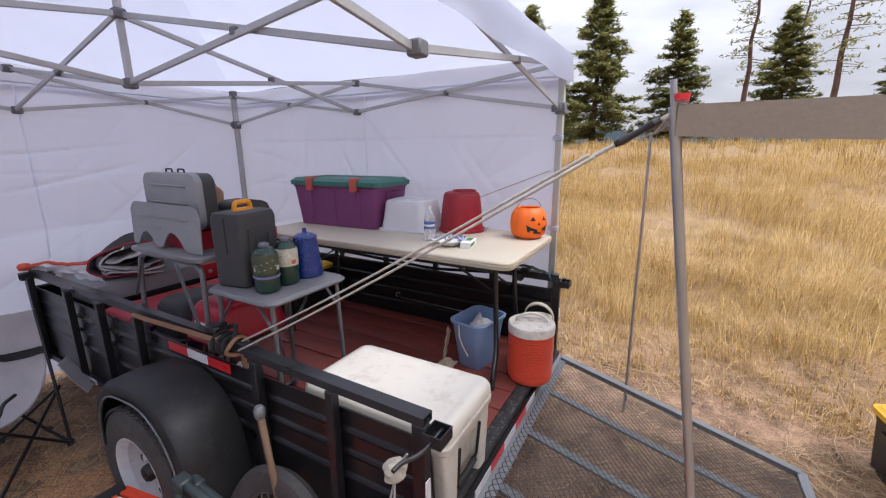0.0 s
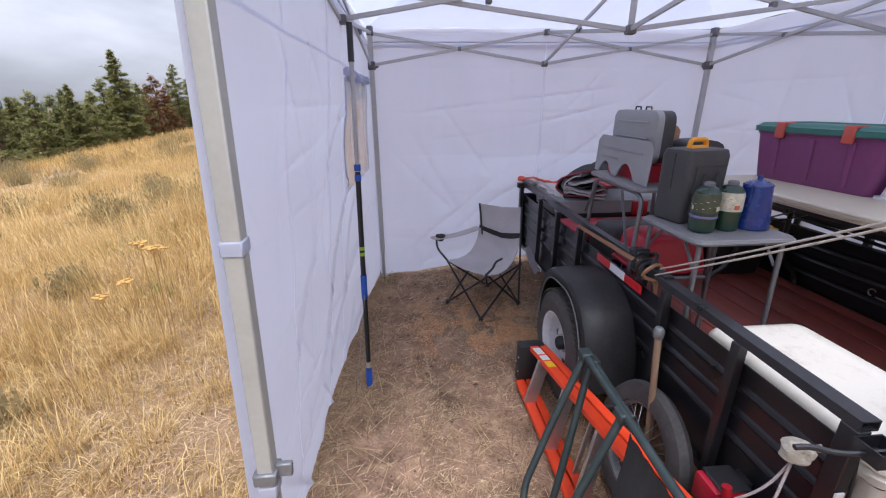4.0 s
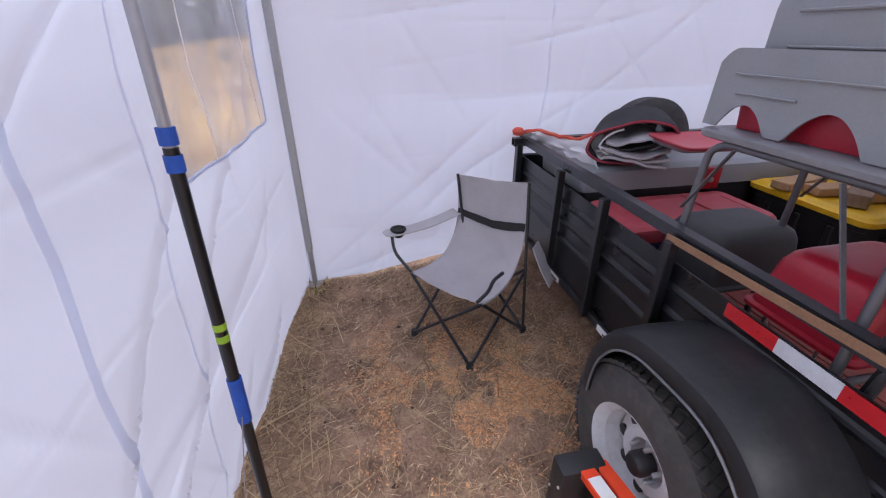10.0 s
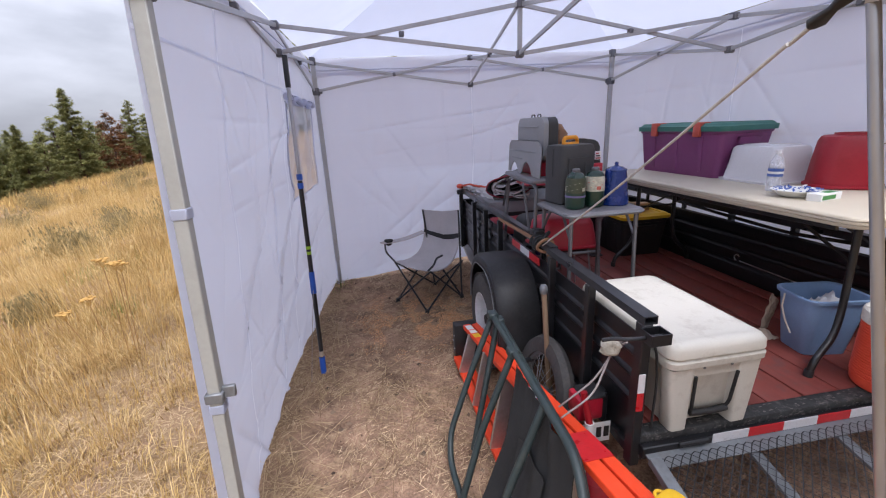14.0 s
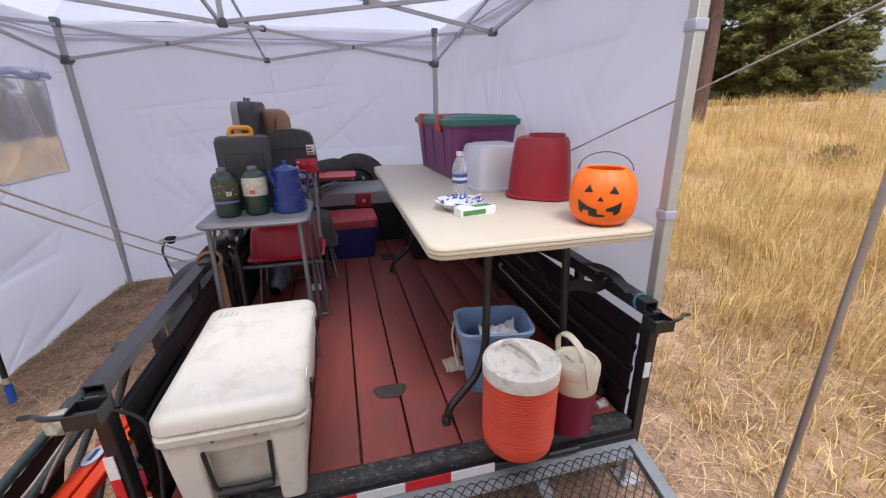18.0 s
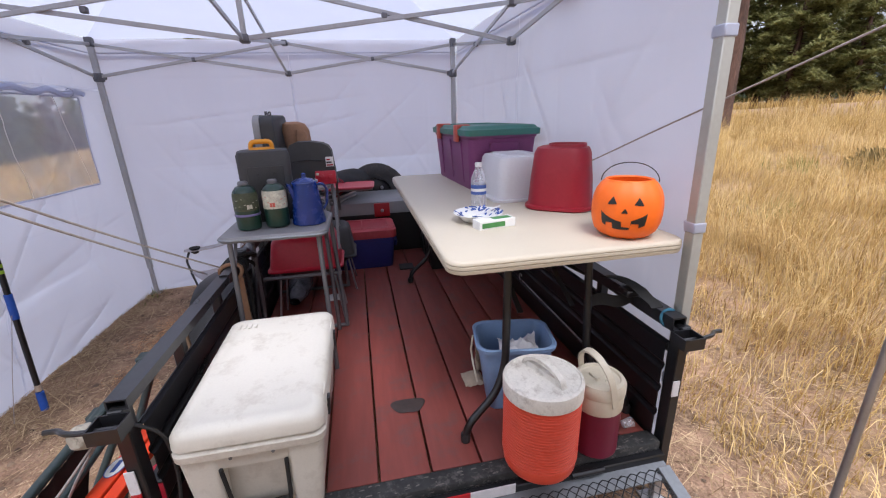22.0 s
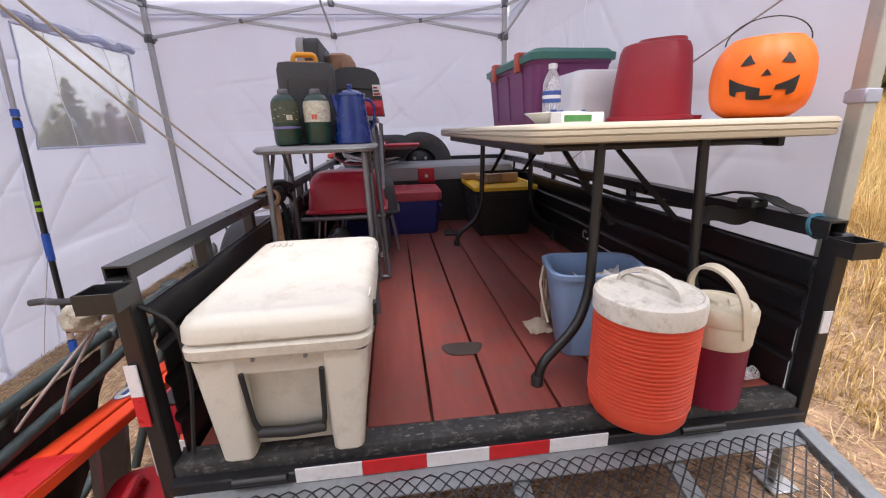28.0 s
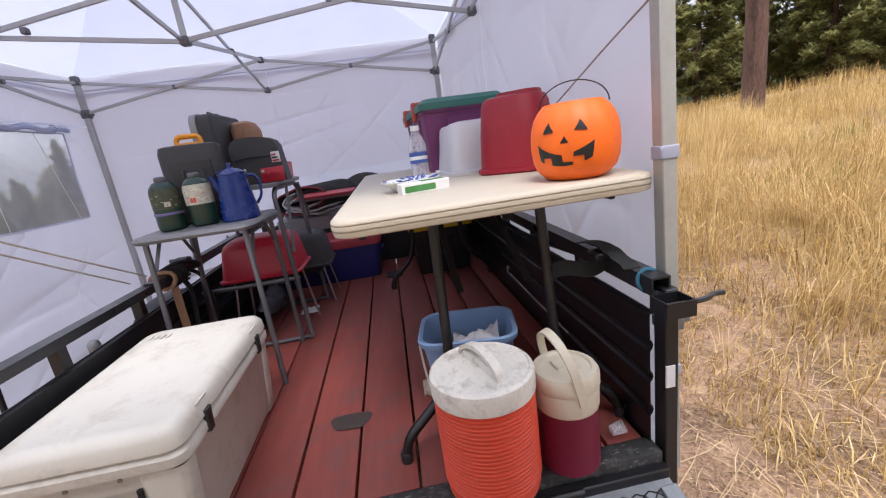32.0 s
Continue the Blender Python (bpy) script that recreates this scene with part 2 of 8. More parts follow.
WHITE_FABRIC = fabric("white_canopy_fabric", (0.63, 0.66, 0.785), 0.52, 0.8)
# Dimmed copy of the wall cloth: lets less light through to darken the roof.
ROOF_FABRIC = fabric("dimmed_roof_fabric", (0.65, 0.68, 0.805), 0.44, 0.6)
SEAM = fabric("canopy_seam", (0.84, 0.87, 0.96), 0.8, 0.2)
VINYL = clear("clear_vinyl", (0.88, 0.88, 0.9), 0.25, 0.64)
PLASTIC_CLEAR = clear("clear_plastic", (0.97, 0.98, 1.0), 0.08, 0.72)
STEEL = mat("galvanised_steel", (0.42, 0.42, 0.43), 0.42, 0.85, 0.12, 9, 90, 0.05, 0.25, (0.2, 0.18, 0.16))
CANOPY_STEEL = mat("painted_canopy_frame", (0.4, 0.4, 0.4), 0.45, 0.35, 0.1, 8, 80, 0.04, 0.2)
LEG_PAINT = mat("grey_beige_leg_paint", (0.36, 0.36, 0.33), 0.5, 0.1, 0.08, 5, 60, 0.04, 0.15)
GREY_JOINT = mat("grey_joint_plastic", (0.13, 0.13, 0.14), 0.55, 0, 0.1)
CHROME = mat("polished_pole_metal", (0.4, 0.41, 0.43), 0.32, 0.75, 0.15, 4, 40, 0.03, 0.25, (0.35, 0.33, 0.3), stretch=(1, 1, 0.2))
BLACK_STEEL = mat("black_trailer_paint", (0.014, 0.014, 0.016), 0.34, 0, 0.3, 7, 70, 0.1, 0.1, (0.07, 0.06, 0.05), dist=0.003)
PANEL_STEEL = mat("black_panel_paint", (0.01, 0.01, 0.012), 0.3, 0, 0.3, 5, 60, 0.1, 0.1, (0.05, 0.046, 0.045), dist=0.003)
LEG_GREY = mat("dull_grey_tube", (0.15, 0.15, 0.16), 0.4, 0.5, 0.12, 9, 90, 0.05, 0.2)
GREY_STEEL = mat("grey_worn_steel", (0.2, 0.21, 0.22), 0.45, 0.5, 0.2, 7, 70, 0.1, 0.3)
# Rail black lightened to a grey-blue, standing in for sky mirrored along the rail.
RAIL_STEEL = mat("black_rail_sky_lift", (0.028, 0.029, 0.033), 0.3, 0.2, 0.3, 7, 70, 0.06, 0.12, (0.09, 0.08, 0.07), dist=0.002)
RED_WOOD = mat("red_stained_deck", (0.22, 0.048, 0.036), 0.6, 0, 0.22, 4, 45, 0.25, 0.7, (0.105, 0.07, 0.065), random_tint=0.14, stretch=(1, 0.12, 1))
DARK_WOOD = mat("dark_sill_wood", (0.03, 0.03, 0.03), 0.75, 0, 0.6, 14, 60, 0.7, 0.8, (0.2, 0.18, 0.16))
STAIN = mat("dark_oil_stain", (0.05, 0.035, 0.03), 0.5, 0, 0.3, 20, 70, 0.1)
RUBBER = mat("tyre_rubber", (0.055, 0.052, 0.05), 0.8, 0, 0.35, 8, 60, 0.4, 0.6, (0.13, 0.11, 0.09))
FENDER = mat("black_plastic_fender", (0.02, 0.02, 0.021), 0.45, 0, 0.35, 5, 50, 0.15, 0.4, (0.06, 0.052, 0.048), spec=0.3)
RIM_WHITE = mat("dusty_white_rim", (0.68, 0.68, 0.69), 0.45, 0.1, 0.1, 8, 60, 0.05, 0.35, (0.3, 0.27, 0.24))
RED_TAPE = mat("red_reflective_tape", (0.55, 0.02, 0.025), 0.3, 0, 0.12, 30, 200, 0.1, 0.15)
WHITE_TAPE = mat("white_reflective_tape", (0.68, 0.68, 0.7), 0.3, 0, 0.08, 30, 200, 0.1, 0.2)
TABLE_TOP = mat("cream_moulded_plastic", (0.5, 0.445, 0.345), 0.5, 0, 0.05, 4, 220, 0.12, 0.12, (0.4, 0.35, 0.28), dist=0.002)
TABLE_LEG = mat("black_table_leg", (0.012, 0.012, 0.013), 0.35, 0, 0.2)
COOLER = mat("white_roto_plastic", (0.58, 0.55, 0.48), 0.5, 0, 0.06, 5, 150, 0.15, 0.6, (0.33, 0.28, 0.22), dist=0.002)
RING_PLUM = mat("plum_grey_base_ring", (0.16, 0.13, 0.27), 0.45)
BLACK_PLASTIC = mat("black_plastic", (0.018, 0.018, 0.019), 0.5, 0, 0.2, 8, 120, 0.1)
DARK_CASE = mat("charcoal_case_plastic", (0.04, 0.04, 0.04), 0.6, 0, 0.2, 8, 160, 0.2, 0.15, (0.1, 0.1, 0.1), dist=0.002)
GREY_CASE = mat("grey_case_plastic", (0.26, 0.265, 0.27), 0.55, 0, 0.1, 6, 160, 0.15, 0.1, dist=0.002)
GREY_TABLETOP = mat("grey_coated_tabletop", (0.2, 0.195, 0.2), 0.5, 0.1, 0.1, 5, 90, 0.06, 0.25, (0.1, 0.09, 0.085))
ORANGE_RED = mat("coral_red_jug_plastic", (0.68, 0.075, 0.035), 0.42, 0, 0.08, 6, 90, 0.05, 0.1, (0.4, 0.09, 0.06))
DIRTY_WHITE = mat("scuffed_white_lid", (0.66, 0.63, 0.57), 0.55, 0, 0.14, 11, 120, 0.15, 0.75, (0.27, 0.22, 0.17))
CREAM = mat("cream_jug_plastic", (0.62, 0.56, 0.44), 0.5, 0, 0.06, 8, 100, 0.05, 0.15)
MAROON = mat("maroon_jug_plastic", (0.2, 0.012, 0.04), 0.45, 0, 0.1, 8, 100, 0.05)
BIN_BLUE = mat("dusty_blue_bin_plastic", (0.2, 0.31, 0.5), 0.55, 0, 0.08, 6, 100, 0.06, 0.15, (0.3, 0.33, 0.38))
PURPLE = mat("purple_tote_plastic", (0.19, 0.045, 0.145), 0.5, 0, 0.1, 5, 110, 0.08, 0.2, (0.2, 0.12, 0.17))
TOTE_GREEN = mat("green_tote_lid", (0.04, 0.16, 0.13), 0.5, 0, 0.1, 6, 110, 0.08, 0.2, (0.12, 0.17, 0.15))
LATCH_RED = mat("faded_red_latch", (0.5, 0.09, 0.06), 0.5, 0, 0.1)
FROST = mat("frosted_white_plastic", (0.64, 0.63, 0.64), 0.4, 0, 0.05, 6, 90, 0.05)
BUCKET_RED = mat("cherry_red_plastic", (0.28, 0.005, 0.016), 0.48, 0, 0.12, 5, 90, 0.06, 0.08, (0.5, 0.1, 0.1))
PUMPKIN = mat("orange_pumpkin_plastic", (0.84, 0.145, 0.004), 0.5, 0, 0.07, 5, 80, 0.04)
PUMPKIN_BLACK = mat("black_face_paint", (0.01, 0.01, 0.01), 0.5, 0, 0.2)
RED_PLASTIC = mat("dark_red_plastic", (0.42, 0.012, 0.03), 0.36, 0, 0.15, 5, 80, 0.06, 0.12, (0.3, 0.1, 0.09))
FADED_RED = mat("faded_red_lid", (0.45, 0.06, 0.075), 0.5, 0, 0.12, 5, 80, 0.06, 0.25, (0.4, 0.2, 0.2))
NAVY = mat("navy_cooler_plastic", (0.018, 0.026, 0.15), 0.45, 0, 0.15, 5, 80, 0.06)
YELLOW = mat("yellow_tote_lid", (0.78, 0.46, 0.01), 0.5, 0, 0.1, 6, 80, 0.05, 0.2, (0.4, 0.25, 0.05))
HANDLE_YELLOW = mat("amber_handle_plastic", (0.72, 0.3, 0.012), 0.45, 0, 0.1)
ENAMEL = mat("blue_speckled_enamel", (0.007, 0.028, 0.17), 0.25, 0, 0.2, 25, 220, 0.03, coat=0.15)
PROPANE_GREEN = mat("dark_green_cylinder", (0.008, 0.035, 0.022), 0.3, 0, 0.2, 8, 90, 0.03, coat=0.2)
LABEL_DARK = mat("olive_printed_label", (0.05, 0.058, 0.03), 0.5, 0, 0.5, 60, 160, 0.0)
LABEL_PALE = mat("pale_printed_label", (0.5, 0.48, 0.38), 0.5, 0, 0.35, 60, 160, 0.0)
LADDER_ORANGE = mat("orange_fibreglass", (0.8, 0.06, 0.01), 0.55, 0, 0.12, 6, 60, 0.12, 0.12, (0.5, 0.2, 0.12), stretch=(1, 0.15, 1))
ALUMINIUM = mat("dull_aluminium", (0.55, 0.55, 0.55), 0.4, 0.9, 0.15, 8, 80, 0.06, 0.25)
STAND_GREEN = mat("dark_green_tube_paint", (0.022, 0.034, 0.034), 0.5, 0, 0.25, 8, 80, 0.1, 0.3, (0.1, 0.1, 0.08))
BLACK_CLOTH = mat("black_nylon_cloth", (0.016, 0.016, 0.016), 0.85, 0, 0.3, 6, 150, 0.4, 0.2, (0.07, 0.06, 0.05))
GREY_CLOTH = mat("grey_polyester_cloth", (0.41, 0.385, 0.385), 0.85, 0, 0.1, 6, 180, 0.35, 0.15, (0.14, 0.13, 0.12))
PALE_CLOTH = mat("pale_cotton_cloth", (0.6, 0.58, 0.58), 0.9, 0, 0.1, 8, 120, 0.4)
ORANGE_CLOTH = mat("orange_red_cloth", (0.62, 0.1, 0.06), 0.9, 0, 0.15, 8, 120, 0.4)
MAROON_CLOTH = mat("dull_red_trim_cloth", (0.26, 0.03, 0.045), 0.9, 0, 0.15, 8, 120, 0.4)
TARP = mat("taupe_awning_cloth", (0.23, 0.19, 0.15), 0.85, 0, 0.12, 5, 140, 0.3)
ROPE = mat("tan_braided_rope", (0.42, 0.39, 0.35), 0.85, 0, 0.3, 60, 300, 0.6)
ROPE_GREY = mat("grey_cord", (0.3, 0.26, 0.25), 0.85, 0, 0.3, 60, 300, 0.5)
LEATHER = mat("tan_leather_strap", (0.28, 0.15, 0.08), 0.7, 0, 0.2, 15, 120, 0.3)
BLUE_TAPE = mat("blue_painters_tape", (0.02, 0.09, 0.42), 0.55, 0, 0.15, 20, 120, 0.15)
POLE_BLACK = mat("black_fibreglass_pole", (0.012, 0.012, 0.013), 0.35, 0, 0.2)
POLE_GREY = mat("grey_pole_tube", (0.4, 0.4, 0.41), 0.4, 0.5, 0.1)
LIME = mat("lime_mark", (0.3, 0.5, 0.03), 0.5, 0, 0.1)
PAPER = mat("brown_paper", (0.46, 0.37, 0.28), 0.85, 0, 0.12, 9, 90, 0.4)
RAG = mat("dirty_knotted_rag", (0.36, 0.33, 0.27), 0.9, 0, 0.25, 22, 120, 0.6, 0.9, (0.08, 0.065, 0.05), dist=0.01)
PAPER_WHITE = mat("white_paper", (0.72, 0.72, 0.7), 0.8, 0, 0.05, 9, 90, 0.1)
PRINT_BLUE = mat("blue_print", (0.05, 0.1, 0.32), 0.7, 0, 0.2)
PRINT_GREEN = mat("green_print", (0.06, 0.22, 0.06), 0.6, 0, 0.2)
WOOD = mat("pale_pine_wood", (0.42, 0.25, 0.12), 0.7, 0, 0.25, 5, 60, 0.3, stretch=(0.15, 1, 1))
OLD_WOOD = mat("weathered_wood", (0.24, 0.16, 0.1), 0.8, 0, 0.25, 9, 60, 0.4, stretch=(1, 1, 0.15))
BAG_PLASTIC = mat("smoky_plastic_bag", (0.12, 0.12, 0.13), 0.22, 0, 0.4, 14, 60, 0.8, dist=0.02)
GAS_RED = mat("red_gas_can_plastic", (0.36, 0.008, 0.016), 0.45, 0, 0.12)
BARK = mat("pine_bark", (0.1, 0.055, 0.04), 0.9, 0, 0.7, 7, 30, 1.0, dist=0.06, stretch=(1, 1, 0.25))
NEEDLE = island_mat("pine_needles", (0.165, 0.175, 0.065), (0.37, 0.36, 0.145), 0.7, 0.5)
NEEDLE_RUST = island_mat("rust_pine_needles", (0.15, 0.075, 0.034), (0.33, 0.17, 0.08), 0.7, 0.35)
# Distant trees: green lightened, with the haze of distance put into the colour.
FAR_GREEN = island_mat("far_forest", (0.05, 0.075, 0.05), (0.11, 0.14, 0.085), 0.9)
DRY_GRASS = island_mat("dry_grass_blades", (0.23, 0.13, 0.042), (0.76, 0.54, 0.205), 0.7, 0.35, (0.4, 0.26, 0.09))
STRAW = island_mat("straw_litter", (0.17, 0.1, 0.05), (0.6, 0.44, 0.25), 0.8)
DUFF = island_mat("needle_duff", (0.13, 0.07, 0.04), (0.8, 0.6, 0.38), 0.85)
PALE_STRAW = island_mat("pale_bent_stems", (0.42, 0.27, 0.095), (0.8, 0.6, 0.29), 0.7, 0.25)
SILL_CHIP = mat("dusty_chipped_paint", (0.15, 0.135, 0.12), 0.85)
SAGE = island_mat("grey_green_shrub", (0.16, 0.13, 0.055), (0.36, 0.28, 0.14), 0.8, 0.3)


# ---- mesh helpers ----
def thing(name, loc=(0, 0, 0), rz=0.0, label="", category="", group="", kind=""):
    ob = new(name)
    ob.empty_display_size = 0.1
    ob.matrix_basis = pose(*loc, 0, 0, rz)
    tagged(ob, label, category, group, kind)
    ROOT[ob.name] = pose(*loc, 0, 0, rz)
    return ob


ROOT = {}


def part(name, bm, material, parent=None, label="", local=False, smooth=True):
    """One mesh object. The bmesh holds world places, or places from the parent's base when local."""
    me = bpy.data.meshes.new(name)
    if parent is not None and not local:
        bm.transform(ROOT[parent.name].inverted())
    bmesh.ops.recalc_face_normals(bm, faces=bm.faces[:])
    bm.to_mesh(me)
    bm.free()
    me.materials.append(material)
    if smooth:
        me.polygons.foreach_set("use_smooth", [True] * len(me.polygons))
        me.set_sharp_from_angle(angle=radians(38))
    ob = new(name, me)
    if parent is not None:
        ob.parent = parent
        ROOT[ob.name] = ROOT[parent.name]
    if label:
        tagged(ob, label)
    return ob


def solo(name, bm, material, loc, label, category, group="", kind="", smooth=True):
    """A thing that is one mesh, standing at loc."""
    bm.transform(Matrix.Translation(loc).inverted())
    ob = part(name, bm, material, smooth=smooth)
    ob.matrix_basis = Matrix.Translation(loc)
    return tagged(ob, label, category, group, kind)


def B():
    return bmesh.new()


def box(bm, x0, y0, z0, x1, y1, z1, bev=0.0, seg=2, m=None):
    r = bmesh.ops.create_cube(bm, size=1.0)
    vs = r["verts"]
    M = Matrix.Translation(((x0 + x1) / 2, (y0 + y1) / 2, (z0 + z1) / 2)) @ Matrix.Diagonal((x1 - x0, y1 - y0, z1 - z0, 1))
    bmesh.ops.transform(bm, matrix=(m @ M) if m else M, verts=vs)
    if bev:
        es = list({e for v in vs for e in v.link_edges})
        bmesh.ops.bevel(bm, geom=es, offset=bev, segments=seg, profile=0.5, affect="EDGES")
    return bm


def bar(bm, a, b, w, h, bev=0.0, up=(0, 0, 1)):
    """A square bar from a to b, w wide, h deep along up."""
    a, b = Vector(a), Vector(b)
    d = (b - a).normalized()
    u = Vector(up)
    s = d.cross(u)
    if s.length < 1e-4:
        s = d.cross(Vector((0, 1, 0)))
    s.normalize()
    u = s.cross(d)
    M = Matrix(((s.x, d.x, u.x, (a.x + b.x) / 2), (s.y, d.y, u.y, (a.y + b.y) / 2), (s.z, d.z, u.z, (a.z + b.z) / 2), (0, 0, 0, 1)))
    return box(bm, -w / 2, -(b - a).length / 2, -h / 2, w / 2, (b - a).length / 2, h / 2, bev, 1, M)


def tube(bm, pts, r, n=8, closed=False, r_end=None):
    """A round tube along points."""
    P = [Vector(p) for p in pts]
    rings = []
    ref = None
    for i, p in enumerate(P):
        if closed:
            d = P[(i + 1) % len(P)] - P[i - 1]
        else:
            d = P[min(i + 1, len(P) - 1)] - P[max(i - 1, 0)]
        d.normalize()
        if ref is None:
            ref = d.orthogonal().normalized()
        ref = (ref - d * ref.dot(d)).normalized()
        o = d.cross(ref)
        rr = r if r_end is None else r + (r_end - r) * i / (len(P) - 1)
        rings.append([bm.verts.new(p + rr * (math.cos(2 * math.pi * k / n) * ref + math.sin(2 * math.pi * k / n) * o)) for k in range(n)])
    m = len(rings)
    for i in range(m if closed else m - 1):
        q, s = rings[i], rings[(i + 1) % m]
        for k in range(n):
            bm.faces.new((q[k], q[(k + 1) % n], s[(k + 1) % n], s[k]))
    if not closed:
        bm.faces.new(rings[0][::-1])
        bm.faces.new(rings[-1])
    return bm


def arc(c, r, a0, a1, n, plane="yz"):
    out = []
    for i in range(n + 1):
        a = radians(a0 + (a1 - a0) * i / n)
        u, v = r * math.cos(a), r * math.sin(a)
        out.append({"yz": (c[0], c[1] + u, c[2] + v), "xz": (c[0] + u, c[1], c[2] + v), "xy": (c[0] + u, c[1] + v, c[2])}[plane])
    return out


def round_path(pts, r, n=4):
    """Rounds the corners of a polyline."""
    P = [Vector(p) for p in pts]
    out = [P[0]]
    for i in range(1, len(P) - 1):
        a, b = (P[i - 1] - P[i]), (P[i + 1] - P[i])
        k = min(r, a.length * 0.45, b.length * 0.45)
        s, e = P[i] + a.normalized() * k, P[i] + b.normalized() * k
        for j in range(n + 1):
            t = j / n
            out.append((1 - t) ** 2 * s + 2 * t * (1 - t) * P[i] + t * t * e)
    out.append(P[-1])
    return out


def ring_rr(cx, cy, hx, hy, r, n=4):
    r = min(r, hx * 0.999, hy * 0.999)
    out = []
    for qx, qy, a0 in ((1, 1, 0), (-1, 1, 90), (-1, -1, 180), (1, -1, 270)):
        for i in range(n + 1):
            a = radians(a0 + 90 * i / n)
            out.append((cx + qx * (hx - r) + r * math.cos(a), cy + qy * (hy - r) + r * math.sin(a)))
    return out


def loft(bm, secs, n=4, top=True, bottom=True, m=None):
    """Rounded rectangles one over another: (cx, cy, z, half_x, half_y, radius)."""
    rings = []
    for cx, cy, z, hx, hy, r in secs:
        rings.append([bm.verts.new((m @ Vector((x, y, z))) if m else (x, y, z)) for x, y in ring_rr(cx, cy, hx, hy, r, n)])
    k = len(rings[0])
    for a, b in zip(rings, rings[1:]):
        for i in range(k):
            bm.faces.new((a[i], a[(i + 1) % k], b[(i + 1) % k], b[i]))
    if bottom:
        bm.faces.new(rings[0][::-1])
    if top:
        bm.faces.new(rings[-1])
    return bm


def lathe(bm, prof, c=(0, 0, 0), n=32, m=None, top=True, bottom=True):
    """(radius, height) pairs turned round the upright axis through c."""
    rings = []
    for r, z in prof:
        ring = []
        for i in range(n):
            a = 2 * math.pi * i / n
            v = Vector((c[0] + r * math.cos(a), c[1] + r * math.sin(a), c[2] + z))
            ring.append(bm.verts.new(m @ v if m else v))
        rings.append(ring)
    for a, b in zip(rings, rings[1:]):
        for i in range(n):
            bm.faces.new((a[i], a[(i + 1) % n], b[(i + 1) % n], b[i]))
    if bottom:
        bm.faces.new(rings[0][::-1])
    if top:
        bm.faces.new(rings[-1])
    return bm


def sheet(bm, f, nu, nv):
    """A grid sheet of f(u, v), u and v from 0 to 1."""
    g = [[bm.verts.new(f(i / nu, j / nv)) for j in range(nv + 1)] for i in range(nu + 1)]
    for i in range(nu):
        for j in range(nv):
            bm.faces.new((g[i][j], g[i + 1][j], g[i + 1][j + 1], g[i][j + 1]))
    return bm


def thick(bm, t):
    bmesh.ops.recalc_face_normals(bm, faces=bm.faces[:])
    bmesh.ops.solidify(bm, geom=bm.faces[:], thickness=t)
    return bm


def soup(name, V, T, material, loc=(0, 0, 0)):
    """One mesh from arrays of places and triangles."""
    me = bpy.data.meshes.new(name)
    V, T = np.asarray(V, np.float32).reshape(-1, 3), np.asarray(T, np.int32).reshape(-1, 3)
    me.vertices.add(len(V))
    me.vertices.foreach_set("co", V.ravel())
    me.loops.add(T.size)
    me.loops.foreach_set("vertex_index", T.ravel())
    me.polygons.add(len(T))
    me.polygons.foreach_set("loop_start", np.arange(0, T.size, 3, dtype=np.int32))
    me.update(calc_edges=True)
    me.materials.append(material)
    ob = new(name, me)
    ob.location = loc
    return ob


def lerp(a, b, t):
    return tuple(p + (q - p) * t for p, q in zip(a, b))


def wave(x, y, z=0.0, s=1.0):
    return noise.noise((x * s, y * s, z * s))


# ---- ground ----
def ground_z(x, y):
    """Height of the ground: a shallow slope, a hillside to the right, a valley to the left."""
    ys = 5.0 * math.tanh(y / 5.0) if x > 0 else 9.0 * math.tanh(y / 9.0)
    z = -0.17 + 0.07 * ys * (1.0 if x < 2 else max(0.0, 1 - (x - 2) / 7))
    if x > 4 and y > 2:
        z -= 0.03 * min(x - 4, 4) / 4 * min(y - 2, 20)
    if x > 0:
        z += 0.12 * x if x < 2 else 0.24 + 0.118 * (x - 2) if x < 16 else 1.892 + 1.2 * math.tanh((x - 16) / 60)
    if x < 0:
        z += 0.03 * max(x, -1.8)
    if x < -1.8:
        d = -1.8 - x
        z -= 0.045 * d + 0.0046 * d * d if d < 30 else 5.49 + 0.04 * min(d - 30, 60)
    if x < 0 and y > 10:
        z += 0.045 * min(y - 10, 35) * min(1.0, -x / 3)
    r = math.hypot(x, y)
    k = min(1.0, max(0.0, (r - 3) / 6))
    return z + k * (0.16 * wave(x, y, 3, 0.22) + 0.05 * wave(x, y, 7, 0.9)) + 0.012 * wave(x, y, 1, 3.0)


